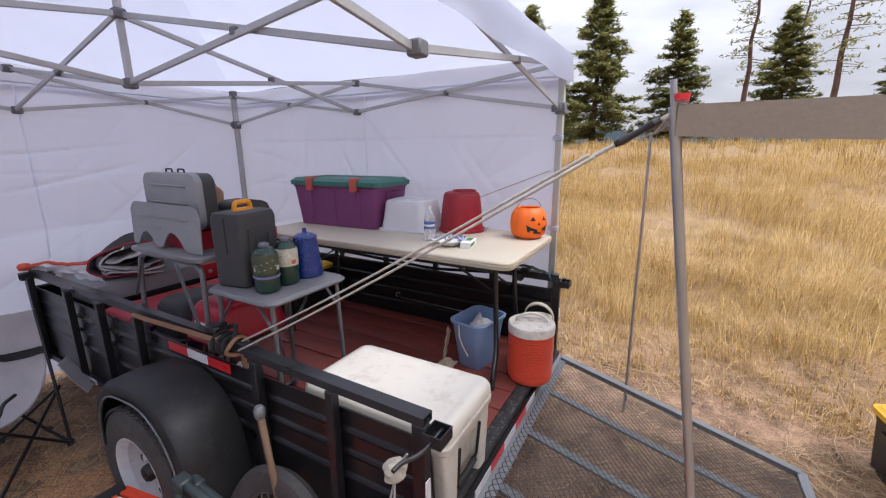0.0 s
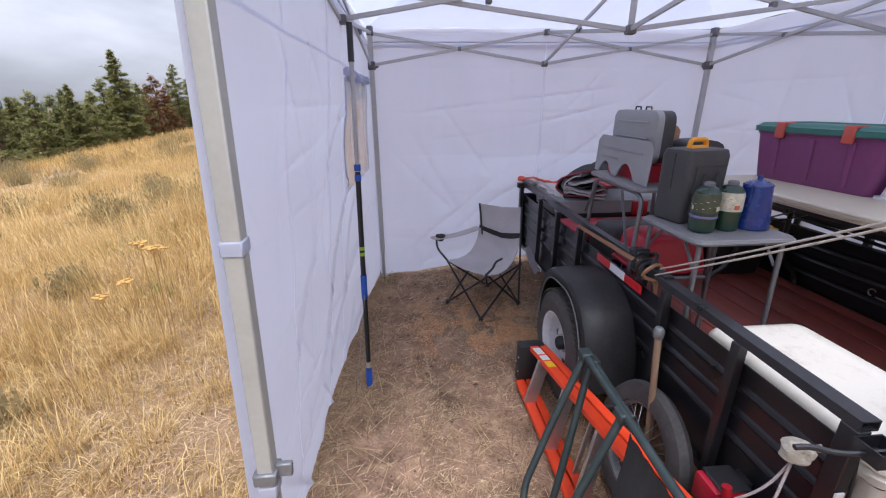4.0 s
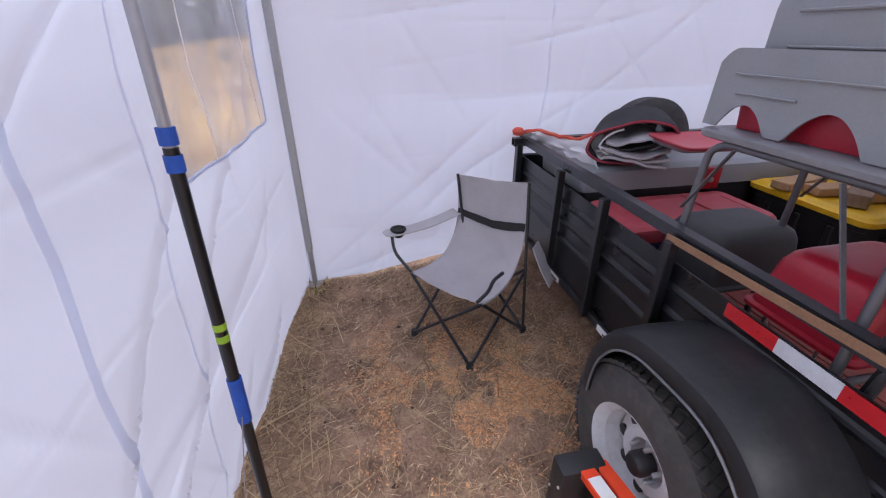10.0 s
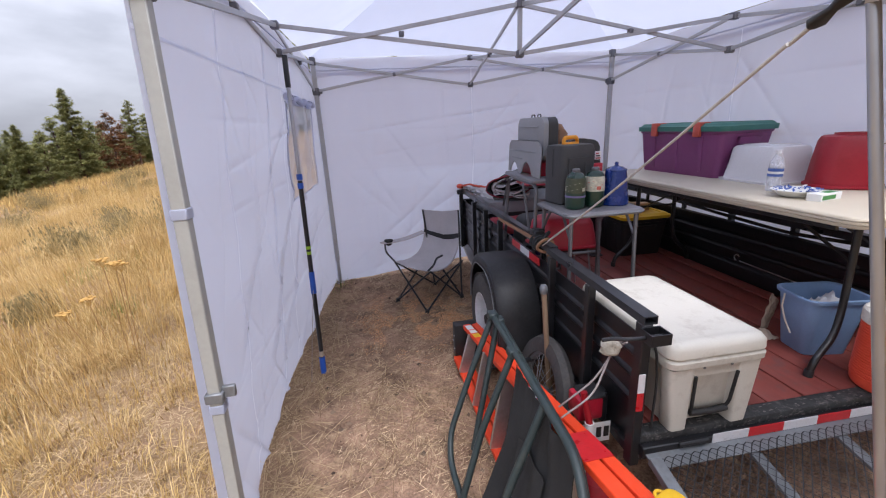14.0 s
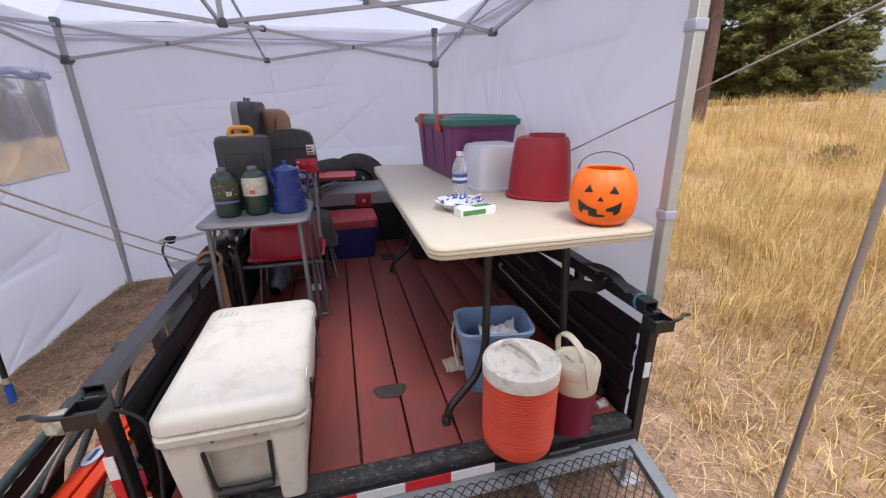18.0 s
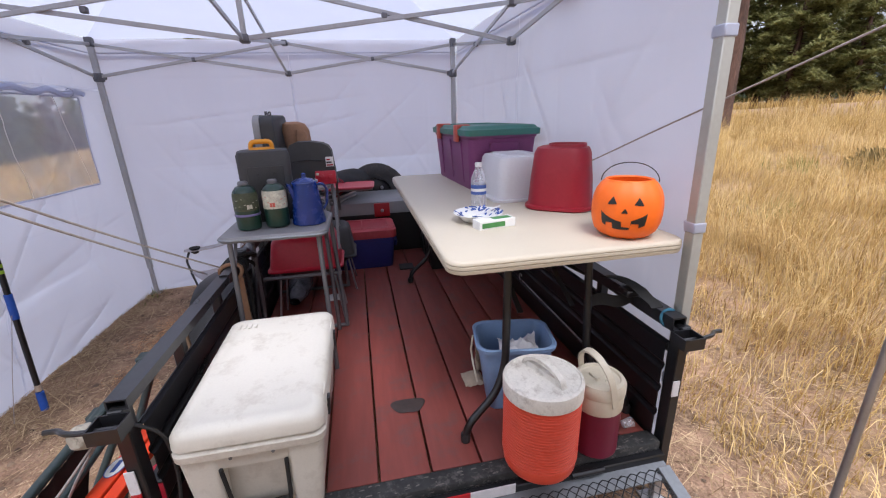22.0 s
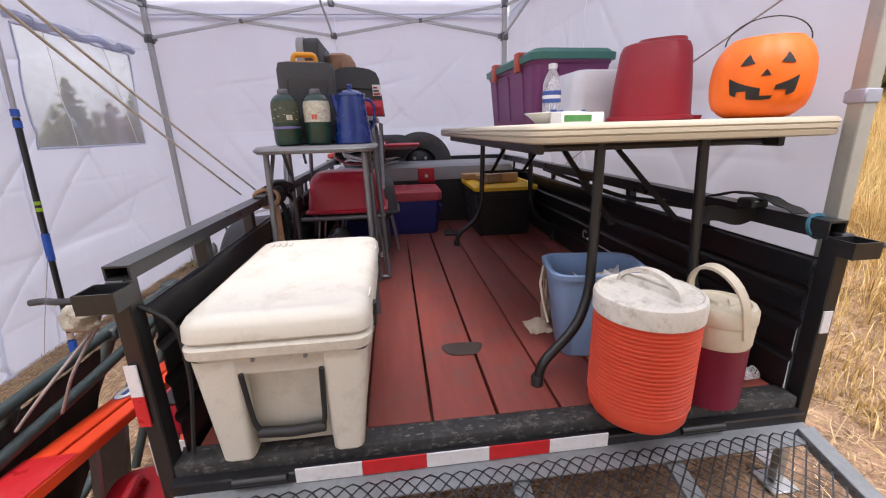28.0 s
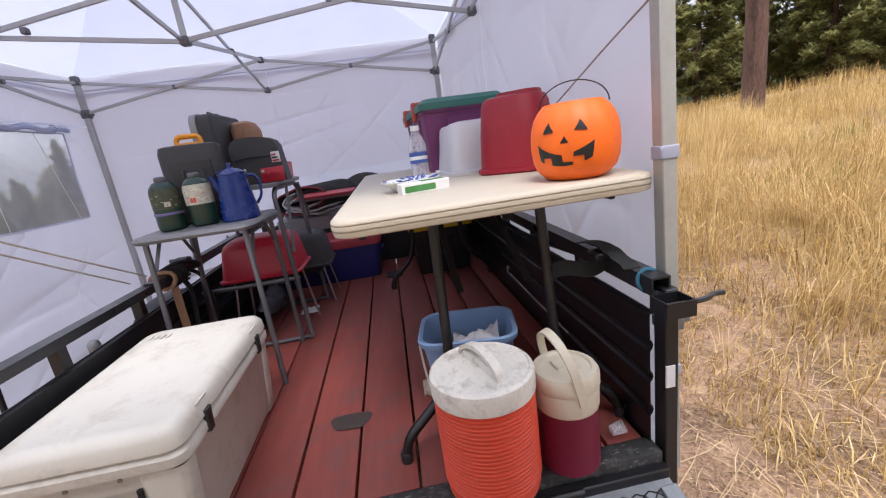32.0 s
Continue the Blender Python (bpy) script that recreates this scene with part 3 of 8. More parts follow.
def ground_material():
    m = mat("dry_earth_and_duff", (0.29, 0.185, 0.122), 0.95, 0, 0.7, 6.0, 80, 1.0, 0.9, (0.6, 0.43, 0.26), spec=0.15, dist=0.03)
    n, l = m.node_tree.nodes, m.node_tree.links
    b = n["Principled BSDF"]
    old = b.inputs["Base Color"].links[0].from_socket
    tc, sep = n.new("ShaderNodeTexCoord"), n.new("ShaderNodeSeparateXYZ")
    l.new(tc.outputs["Object"], sep.inputs[0])
    left, right, low, addn, nz, mx = (n.new("ShaderNodeMapRange"), n.new("ShaderNodeMapRange"), n.new("ShaderNodeMath"), n.new("ShaderNodeMath"),
                                      n.new("ShaderNodeTexNoise"), n.new("ShaderNodeMix"))
    left.inputs["From Min"].default_value, left.inputs["From Max"].default_value = -1.3, -2.4
    right.inputs["From Min"].default_value, right.inputs["From Max"].default_value = 2.0, 3.4
    l.new(sep.outputs["X"], left.inputs["Value"])
    l.new(sep.outputs["X"], right.inputs["Value"])
    low.operation = "MAXIMUM"
    l.new(left.outputs["Result"], low.inputs[0])
    l.new(right.outputs["Result"], low.inputs[1])
    nz.inputs["Scale"].default_value, nz.inputs["Detail"].default_value = 1.6, 6
    l.new(tc.outputs["Object"], nz.inputs["Vector"])
    addn.operation = "MULTIPLY"
    l.new(low.outputs[0], addn.inputs[0])
    rg = n.new("ShaderNodeMapRange")
    rg.inputs["From Min"].default_value, rg.inputs["From Max"].default_value = 0.25, 0.6
    l.new(nz.outputs["Fac"], rg.inputs["Value"])
    l.new(rg.outputs["Result"], addn.inputs[1])
    gold = n.new("ShaderNodeValToRGB")
    gold.color_ramp.elements[0].color, gold.color_ramp.elements[1].color = (0.13, 0.085, 0.045, 1), (0.42, 0.285, 0.13, 1)
    g2 = n.new("ShaderNodeTexNoise")
    g2.inputs["Scale"].default_value, g2.inputs["Detail"].default_value = 5, 8
    l.new(tc.outputs["Object"], g2.inputs["Vector"])
    l.new(g2.outputs["Fac"], gold.inputs["Fac"])
    mx.data_type = "RGBA"
    l.new(addn.outputs[0], mx.inputs["Factor"])
    l.new(old, mx.inputs["A"])
    l.new(gold.outputs["Color"], mx.inputs["B"])
    l.new(mx.outputs["Result"], b.inputs["Base Color"])
    return m


def build_ground():
    bm = B()
    xs = sorted({round(s * 0.12 * (1.082 ** k - 1) / 0.082, 3) for k in range(88) for s in (-1, 1)})
    grid = [[bm.verts.new((x + 0.3, y + 1.0, ground_z(x + 0.3, y + 1.0))) for y in xs] for x in xs]
    for i in range(len(xs) - 1):
        for j in range(len(xs) - 1):
            bm.faces.new((grid[i][j], grid[i + 1][j], grid[i + 1][j + 1], grid[i][j + 1]))
    ob = part("ground", bm, ground_material())
    tagged(ob, "trampled brown earth running out into dry golden meadow", "ground", kind="structure")


build_ground()

# ---- canopy tent ----
LEGS = {"fl": (-1.414, 0.1), "fr": (1.65, 0.045), "bl": (-1.342, 3.03), "br": (1.577, 2.988)}
HEADS = {"fl": (-1.38, 0.1), "fr": (1.633, 0.045), "bl": (-1.342, 3.03), "br": (1.577, 2.988)}
TOP, SLIDE, LOW, HUB, PEAK = 2.16, 1.889, 1.915, 1.94, 2.95
MID = {"b": lerp(LEGS["bl"], LEGS["br"], 0.5), "l": (-1.372, 1.66), "r": (1.605, 1.57), "f": lerp(LEGS["fl"], LEGS["fr"], 0.5)}
HUBXY = (0.103, 1.577)
LOWS = {"l": 1.99, "r": 1.935, "b": 1.9, "f": LOW}
TENT = thing("canopy_tent", (0.12, 1.58, 0), 0, "white pop-up canopy tent with three walls and grey scissor frame", "canopy tent")


def build_canopy():
    for key, (x, y) in LEGS.items():
        g = ground_z(x, y)
        slope = {"fl": 0.04, "fr": -0.02}.get(key, 0.0)

        def lean(bm, slope=slope):
            for w in bm.verts:
                w.co.x += slope * (w.co.z - 1.2)
            return bm
        bm = B()
        box(bm, x - 0.019, y - 0.019, g + 0.25, x + 0.019, y + 0.019, TOP + 0.02, 0.003, 1)
        leg = part("leg", lean(bm), LEG_PAINT if key in ("fl", "fr") else CANOPY_STEEL, TENT)
        bm = B()
        box(bm, x - 0.0145, y - 0.0145, g + 0.01, x + 0.0145, y + 0.0145, g + 0.36, 0.002, 1)
        part("inner_leg", lean(bm), STEEL, leg)
        part("foot_plate", lean(box(B(), x - 0.045, y - 0.045, g, x + 0.045, y + 0.045, g + 0.008, 0.003, 1)), STEEL, leg)
        bm = B()
        box(bm, x - 0.03, y - 0.03, SLIDE - 0.035, x + 0.03, y + 0.03, SLIDE + 0.03, 0.006, 1)
        sx, sy = (1 if x < 0 else -1), (1 if y < 1.5 else -1)
        box(bm, x + sx * 0.02, y - 0.012, SLIDE - 0.02, x + sx * 0.055, y + 0.012, SLIDE + 0.02, 0.004, 1)
        box(bm, x - 0.012, y + sy * 0.02, SLIDE - 0.02, x + 0.012, y + sy * 0.055, SLIDE + 0.02, 0.004, 1)
        part("slider", lean(bm), GREY_JOINT, TENT)
        bm = B()
        box(bm, x - 0.026, y - 0.026, TOP - 0.05, x + 0.026, y + 0.026, TOP + 0.02, 0.006, 1)
        part("top_bracket", lean(bm), GREY_JOINT, TENT)
        if key in ("fl", "fr"):
            for z in ((1.324, 0.69) if key == "fl" else (1.17, 1.72, 0.6)):
                bm = B()
                box(bm, x - 0.0225, y - 0.0225, z - 0.016, x + 0.0225, y + 0.0225, z + 0.016, 0.003, 1)
                box(bm, x - 0.008, y + 0.015, z - 0.013, x + 0.008, y + 0.04, z + 0.013, 0.003, 1)
                part("hook_band", lean(bm), WHITE_FABRIC, TENT, "white hook-and-loop band")
            z = 0.735
            bm = B()
            box(bm, x - 0.028, y - 0.028, z - 0.018, x + 0.028, y + 0.028, z + 0.018, 0.004, 1)
            box(bm, x + 0.02, y - 0.008, z - 0.01, x + 0.06, y + 0.008, z + 0.03, 0.003, 1)
            part("height_latch", lean(bm), GREY_STEEL, TENT)

    def truss(a, alo, ahi, b, blo, bhi, w=0.012):
        """A scissor pair between two uprights."""
        d = Vector((b[0] - a[0], b[1] - a[1], 0)).normalized()
        s = Vector((-d.y, d.x, 0)) * 0.008
        for (p, q, k) in (((*a, ahi), (*b, blo), 1), ((*a, alo), (*b, bhi), -1)):
            part("truss_bar", bar(B(), Vector(p) + s * k, Vector(q) + s * k, w, 0.024, 0.002), CANOPY_STEEL, TENT, smooth=False)
        c = Vector(((a[0] + b[0]) / 2, (a[1] + b[1]) / 2, (alo + ahi + blo + bhi) / 4))
        part("pivot", box(B(), c.x - 0.016, c.y - 0.016, c.z - 0.016, c.x + 0.016, c.y + 0.016, c.z + 0.016, 0.005, 1), GREY_JOINT, TENT)

    def joint(p, z):
        part("truss_joint", box(B(), p[0] - 0.024, p[1] - 0.024, z - 0.022, p[0] + 0.024, p[1] + 0.024, z + 0.022, 0.006, 1), GREY_JOINT, TENT)

    for a, b, m in (("bl", "br", "b"), ("fl", "bl", "l"), ("fr", "br", "r")):
        lo = LOWS[m]
        truss(HEADS[a], SLIDE, TOP - 0.03, MID[m], lo, TOP - 0.02)
        truss(HEADS[b], SLIDE, TOP - 0.03, MID[m], lo, TOP - 0.02)
        joint(MID[m], lo)
        joint(MID[m], TOP - 0.02)
    truss(HEADS["fl"], SLIDE, TOP - 0.03, MID["f"], LOW, TOP - 0.02)
    truss(HEADS["fr"], SLIDE, TOP - 0.03, MID["f"], LOW, TOP - 0.02)
    joint(MID["f"], LOW)
    joint(MID["f"], TOP - 0.02)
    for m in "blrf":
        truss(MID[m], LOWS[m], TOP - 0.02, HUBXY, HUB, HUB + 0.28)
    joint(HUBXY, HUB)
    joint(HUBXY, HUB + 0.28)
    part("peak_pole", bar(B(), (*HUBXY, HUB), (*HUBXY, PEAK - 0.02), 0.026, 0.026, 0.003), CANOPY_STEEL, TENT, smooth=False)
    part("peak_cap", lathe(B(), [(0.02, -0.05), (0.06, -0.03), (0.07, 0.0)], (*HUBXY, PEAK - 0.01), 16), GREY_JOINT, TENT)

    # roof: four sagging slopes
    order = ["fl", "fr", "br", "bl"]
    for i in range(4):
        a, b = Vector((*HEADS[order[i]], TOP + 0.03)), Vector((*HEADS[order[(i + 1) % 4]], TOP + 0.03))
        c = Vector((*HUBXY, PEAK))
        a0, b0 = a + (a - c).normalized() * 0.05, b + (b - c).normalized() * 0.05

        def slope(u, v, a0=a0, b0=b0, c=c):
            e = a0.lerp(b0, u)
            p = e.lerp(c, v * 0.999)
            p.z -= 0.06 * math.sin(math.pi * v) * (0.5 + 0.5 * math.sin(math.pi * u)) - 0.012 * wave(p.x, p.y, 0, 4)
            return p
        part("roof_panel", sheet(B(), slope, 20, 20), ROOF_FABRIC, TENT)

        def valance(u, v, a0=a0, b0=b0):
            e = a0.lerp(b0, u)
            e.z -= 0.145 * v
            k = 0.012 * math.sin(u * 26) * v + 0.01 * wave(u * 9, v * 2, i)
            d = (b0 - a0).normalized()
            return e + Vector((d.y, -d.x, 0)) * (0.012 + k)
        part("valance", sheet(B(), valance, 50, 5), WHITE_FABRIC, TENT)

    # side walls with packing folds and wrinkles; u runs along the wall, v up
    def tri_wave(s):
        return abs((s % 1.0) - 0.5) * 2 - 0.5

    def wall_sheet(a, b, inward, low_a, low_b, bulge, seed, top=SLIDE + 0.16):
        a, b, n = Vector((*a, 0)), Vector((*b, 0)), Vector((*inward, 0))

        def f(u, v):
            p = a.lerp(b, -0.012 + 1.024 * u)
            z0 = low_a + (low_b - low_a) * u
            z = z0 + (top - z0) * v
            s = 3.0 * u
            w = 0.012 * wave(s * 1.2, z * 1.1, seed, 1)
            w += 0.013 * tri_wave(s / 0.62 + 0.13 * seed) + 0.011 * tri_wave(z / 0.5 + 0.07 * seed + 0.06 * wave(s, z, seed))
            low = 0.35 + 0.8 * (1 - v)
            for k, (tilt, gap, rise, sharp) in enumerate(((0.12, 2.3, 0.024, 10), (0.75, 2.0, 0.022, 12), (-0.9, 2.1, 0.022, 12), (1.4, 1.5, 0.014, 10))):
                along, across = s * math.cos(tilt) + z * math.sin(tilt), z * math.cos(tilt) - s * math.sin(tilt)
                ridge = 1 - abs(wave(across * gap, along * 0.3, seed + 7 * k)) * 2.4
                fade = max(0.0, min(1.0, 0.5 + 1.8 * wave(along * 1.3, across * 0.8, seed + 40 + k)))
                w += rise * low * fade * max(0.0, ridge) ** sharp
            for q, k in ((z / 0.36 + 0.1 * seed, 0.36), (s / 0.74 + 0.21 * seed, 0.74)):
                w += 0.006 * max(0.0, 1 - abs(q % 1.0 - 0.5) * k / 0.016) * (0.6 + 0.6 * wave(s * 2, z * 2, seed + 21))
            w *= min(1.0, 5 * u, 5 * (1 - u)) * min(1, 6 * (1 - v) + 0.1)
            p = p + n * (w - 0.03 + bulge(u, v))
            p.z = z
            return p
        return f

    def v_of(low_a, low_b, u, z, top=SLIDE + 0.16):
        z0 = low_a + (low_b - low_a) * u
        return (z - z0) / (top - z0)

    def swell(u, v):
        return 0.055 * (2.25 * v - 1.4) * (1 - u) - (0.14 * (1 - v) ** 1.6 + 0.015 * math.sin(math.pi * v)) * math.sin(math.pi * u) ** 0.7 * (1 - 0.25 * u)

    la, lb = -0.2, 0.0
    lf = wall_sheet(LEGS["fl"], LEGS["bl"], (1, -0.04), la, lb, swell, 11)
    wu0, wu1, wz0, wz1 = 0.572, 0.893, 1.08, 1.725

    def lz(u, z):
        return lf(u, v_of(la, lb, u, z))
    bm, vm = B(), B()
    sheet(bm, lambda u, v: lf(wu0 * u, v), 130, 180)
    sheet(bm, lambda u, v: lf(wu1 + (1 - wu1) * u, v), 24, 180)
    sheet(bm, lambda u, v: lf(wu0 + (wu1 - wu0) * u, v * v_of(la, lb, wu0 + (wu1 - wu0) * u, wz0)), 70, 90)
    sheet(bm, lambda u, v: lf(wu0 + (wu1 - wu0) * u, 1 - (1 - v) * (1 - v_of(la, lb, wu0 + (wu1 - wu0) * u, wz1))), 70, 28)
    sheet(vm, lambda u, v: lz(wu0 + (wu1 - wu0) * u, wz0 + (wz1 - wz0) * v) + Vector((0.01 * tri_wave(u * 3 + 0.3 * v), 0, 0)), 40, 30)
    lw = part("side_wall", bm, WHITE_FABRIC, TENT, "white side wall with a clear vinyl window")
    pane = part("window_pane", vm, VINYL, lw, "creased clear vinyl pane")
    pane.visible_shadow = False
    loop = [lz(wu0 + (wu1 - wu0) * t, wz0) for t in np.linspace(0, 1, 14)] + [lz(wu1, wz0 + (wz1 - wz0) * t) for t in np.linspace(0.05, 1, 12)] + \
           [lz(wu1 - (wu1 - wu0) * t, wz1) for t in np.linspace(0.05, 1, 14)] + [lz(wu0, wz1 - (wz1 - wz0) * t) for t in np.linspace(0.05, 0.95, 12)]
    part("window_hem", tube(B(), [p + Vector((0.003, 0, 0)) for p in loop], 0.006, 6, True), WHITE_FABRIC, lw)
    for k, (ua, ub) in enumerate(((0.64, 0.665), (0.8, 0.86))):
        part("pane_crease", tube(B(), [lz(ua + (ub - ua) * t / 16, wz1 - (wz1 - wz0) * t / 16) + Vector((0.012, 0, 0)) for t in range(17)], 0.0022, 4), FROST, lw, "pale crease in the vinyl")
    # rolled-up flap above the window
    part("window_flap", tube(B(), [lz(wu0 - 0.012 + (wu1 - wu0 + 0.024) * t / 24, wz1 + 0.028 + 0.012 * math.sin(t * 0.9) - 0.03 * max(0, t / 24 - 0.75)) + Vector((0.016, 0, 0)) for t in range(25)], 0.021, 8), WHITE_FABRIC, lw, "rolled white window flap")
    for u in (0.61, 0.86):
        p = lz(u, wz1 + 0.03) + Vector((0.018, 0, 0))
        part("flap_tie", tube(B(), [p + Vector((0.0, 0.0, 0.0)) + Vector((0.026 * math.cos(k), 0, 0.026 * math.sin(k))) for k in [2 * math.pi * j / 12 for j in range(12)]], 0.004, 5, True), WHITE_FABRIC, lw)
    for u, r in ((0.2, 0.004), (0.42, 0.009), (0.53, 0.0035)):
        part("wall_seam", sheet(B(), lambda a, b: lf(u + (b - 0.5) * r, a) + Vector((0.003, 0, 0)), 90, 2), SEAM, lw)
    part("wall_seam", sheet(B(), lambda a, b: lz(0.001 + 0.998 * a, 1.785 + 0.012 * b) + Vector((0.003, 0, 0)), 60, 1), SEAM, lw)
    bf = wall_sheet(LEGS["bl"], LEGS["br"], (0, -1), 0.0, 0.2, lambda u, v: -0.16 * max(0.0, 1 - v * 1.9) ** 0.7 * min(1.0, 4 * max(0, u - 0.12), 6 * (1 - u)) if u > 0.12 else 0.0, 23)
    bw = part("side_wall", sheet(B(), bf, 210, 170), WHITE_FABRIC, TENT, "plain white back wall with a middle seam")
    part("wall_seam", sheet(B(), lambda a, b: bf(0.5035 + 0.003 * b, a) + Vector((0, -0.003, 0)), 90, 1), SEAM, bw)
    rf = wall_sheet(LEGS["br"], LEGS["fr"], (-1, 0), 0.2, 0.0, lambda u, v: 0.03 * (1 - v) ** 2 * math.sin(math.pi * u) - 0.012 + (0.045 * v - 0.008) * u, 37)
    rw = part("side_wall", sheet(B(), lambda u, v: rf(0.979 * u, v), 210, 170), WHITE_FABRIC, TENT, "plain white side wall tied to the legs")
    part("wall_seam", sheet(B(), lambda a, b: rf(0.4985 + 0.003 * b, a) + Vector((-0.003, 0, 0)), 90, 1), SEAM, rw)
    # drawstring along the top edge of the walls
    for f in (lf, bf, rf):
        bm = B()
        tube(bm, [f(u / 30, 1.0) + Vector((0, 0, 0.02)) for u in range(31)], 0.005, 5)
        part("top_hem", bm, WHITE_FABRIC, TENT)


build_canopy()

# ---- trailer ----
DECK = 0.395
TRAILER = thing("utility_trailer", (0.8, 1.5, -0.02), 0, "black steel utility trailer with red plank deck and lowered mesh ramp", "trailer")
RAIL_Z = 0.884


def ribbed_panel(bm, axis, at, a, b, z0, z1, face, ribs=(0.5, 0.6, 0.69)):
    """Pressed sheet along y (axis x) or along x (axis y), with raised ridges."""
    prof = [(0, z0)]
    for r in ribs:
        prof += [(0, r - 0.018), (0.006, r - 0.01), (0.009, r), (0.006, r + 0.01), (0, r + 0.018)]
    prof += [(0, z1 - 0.004), (0.012, z1), (0.012, z1 + 0.004)]
    back = [(o - 0.003, z) for o, z in prof[::-1]]
    loopp = prof + back
    ends = []
    for t in (a, b):
        ends.append([bm.verts.new((at + face * o, t, z) if axis == "x" else (t, at + face * o, z)) for o, z in loopp])
    k = len(loopp)
    for i in range(k):
        bm.faces.new((ends[0][i], ends[0][(i + 1) % k], ends[1][(i + 1) % k], ends[1][i]))
    bm.faces.new(ends[0])
    bm.faces.new(ends[1][::-1])
    return bm


def rail_tube(bm, a, b, w=0.075, h=0.045, wall=0.005):
    """Open-ended rectangular tube."""
    a, b = Vector(a), Vector(b)
    d = (b - a).normalized()
    s = d.cross(Vector((0, 0, 1))).normalized()
    u = s.cross(d)
    rings = []
    for p in (a, b):
        for k in (0, wall):
            rings.append([bm.verts.new(p + s * (x * (w / 2 - k)) + u * (y * (h / 2 - k))) for x, y in ((-1, -1), (1, -1), (1, 1), (-1, 1))])
    o0, i0, o1, i1 = rings
    for i in range(4):
        j = (i + 1) % 4
        bm.faces.new((o0[i], o0[j], o1[j], o1[i]))
        bm.faces.new((i0[j], i0[i], i1[i], i1[j]))
        bm.faces.new((o0[j], o0[i], i0[i], i0[j]))
        bm.faces.new((o1[i], o1[j], i1[j], i1[i]))
    return bm


def build_wheel(cx, cy, cz, R, side):
    """side -1: outer face to -x."""
    M = Matrix.Translation((cx, cy, cz)) @ Matrix.Rotation(radians(90 * side), 4, "Y")
    w = 0.095
    wheel = part("wheel", lathe(B(), [(0.02, -0.03), (0.16, -0.03), (0.168, 0.02), (0.172, 0.05)], m=M, n=40, top=False), RIM_WHITE, TRAILER, "dusty white steel spoke rim")
    bm = B()
    lathe(bm, [(0.19, -w + 0.012), (0.235, -w), (R - 0.045, -w + 0.004), (R - 0.012, -w + 0.02), (R, -w + 0.05), (R, w - 0.05), (R - 0.012, w - 0.02),
               (R - 0.045, w - 0.004), (0.235, w), (0.19, w - 0.012), (0.178, w - 0.03), (0.178, -w + 0.03), (0.19, -w + 0.012)], m=M, n=56, top=False, bottom=False)
    tyre = part("tyre", bm, RUBBER, wheel)
    bm = B()
    for i in range(60):
        a = 2 * math.pi * i / 60
        for k, off in ((-0.06, 0), (-0.02, 0.5), (0.02, 0), (0.06, 0.5)):
            aa = a + off * 2 * math.pi / 60
            C = M @ Matrix.Rotation(aa, 4, "Z") @ Matrix.Translation((R + 0.001, 0, k)) @ Matrix.Rotation(0.5 if k > 0 else -0.5, 4, "X")
            box(bm, -0.006, -0.0125, -0.016, 0.005, 0.0125, 0.016, 0, 1, C)
    part("tread", bm, RUBBER, tyre)
    bm = B()
    lathe(bm, [(0.165, 0.05), (0.176, 0.066), (0.186, 0.082), (0.193, 0.086), (0.194, 0.07), (0.178, 0.04)], m=M, n=40, top=False, bottom=False)
    lathe(bm, [(0.06, -0.028), (0.075, 0.012), (0.105, 0.018), (0.13, 0.0), (0.158, -0.012)], m=M, n=40, top=False, bottom=False)
    part("rim_dish", bm, RIM_WHITE, wheel)
    # Solid black discs stand in for the shade inside the open vent holes.
    for i in range(8):
        C = M @ Matrix.Rotation(2 * math.pi * i / 8, 4, "Z") @ Matrix.Translation((0.122, 0, 0))
        part("vent_hole", lathe(B(), [(0.021, 0.004), (0.021, 0.012)], m=C, n=14), BLACK_PLASTIC, wheel)
    bm = B()
    lathe(bm, [(0.04, 0.0), (0.04, 0.05), (0.032, 0.062), (0.0, 0.066)], m=M, n=24, top=False)
    part("hub_cap", bm, BLACK_PLASTIC, wheel, "black hub cap")
    for i in range(5):
        C = M @ Matrix.Rotation(2 * math.pi * i / 5, 4, "Z") @ Matrix.Translation((0.058, 0, 0.0))
        part("lug_nut", lathe(B(), [(0.008, 0.0), (0.008, 0.03), (0.005, 0.034)], m=C, n=8), ALUMINIUM, wheel)


def smooth_line(pts, n):
    """A rounded line through all the points."""
    out = []
    for i in range(len(pts) - 1):
        a, b, c, d = pts[max(0, i - 1)], pts[i], pts[i + 1], pts[min(len(pts) - 1, i + 2)]
        for j in range(n):
            t = j / n
            out.append(0.5 * (2 * b + (c - a) * t + (2 * a - 5 * b + 4 * c - d) * t * t + (3 * b - a - 3 * c + d) * t ** 3))
    return out + [pts[-1]]


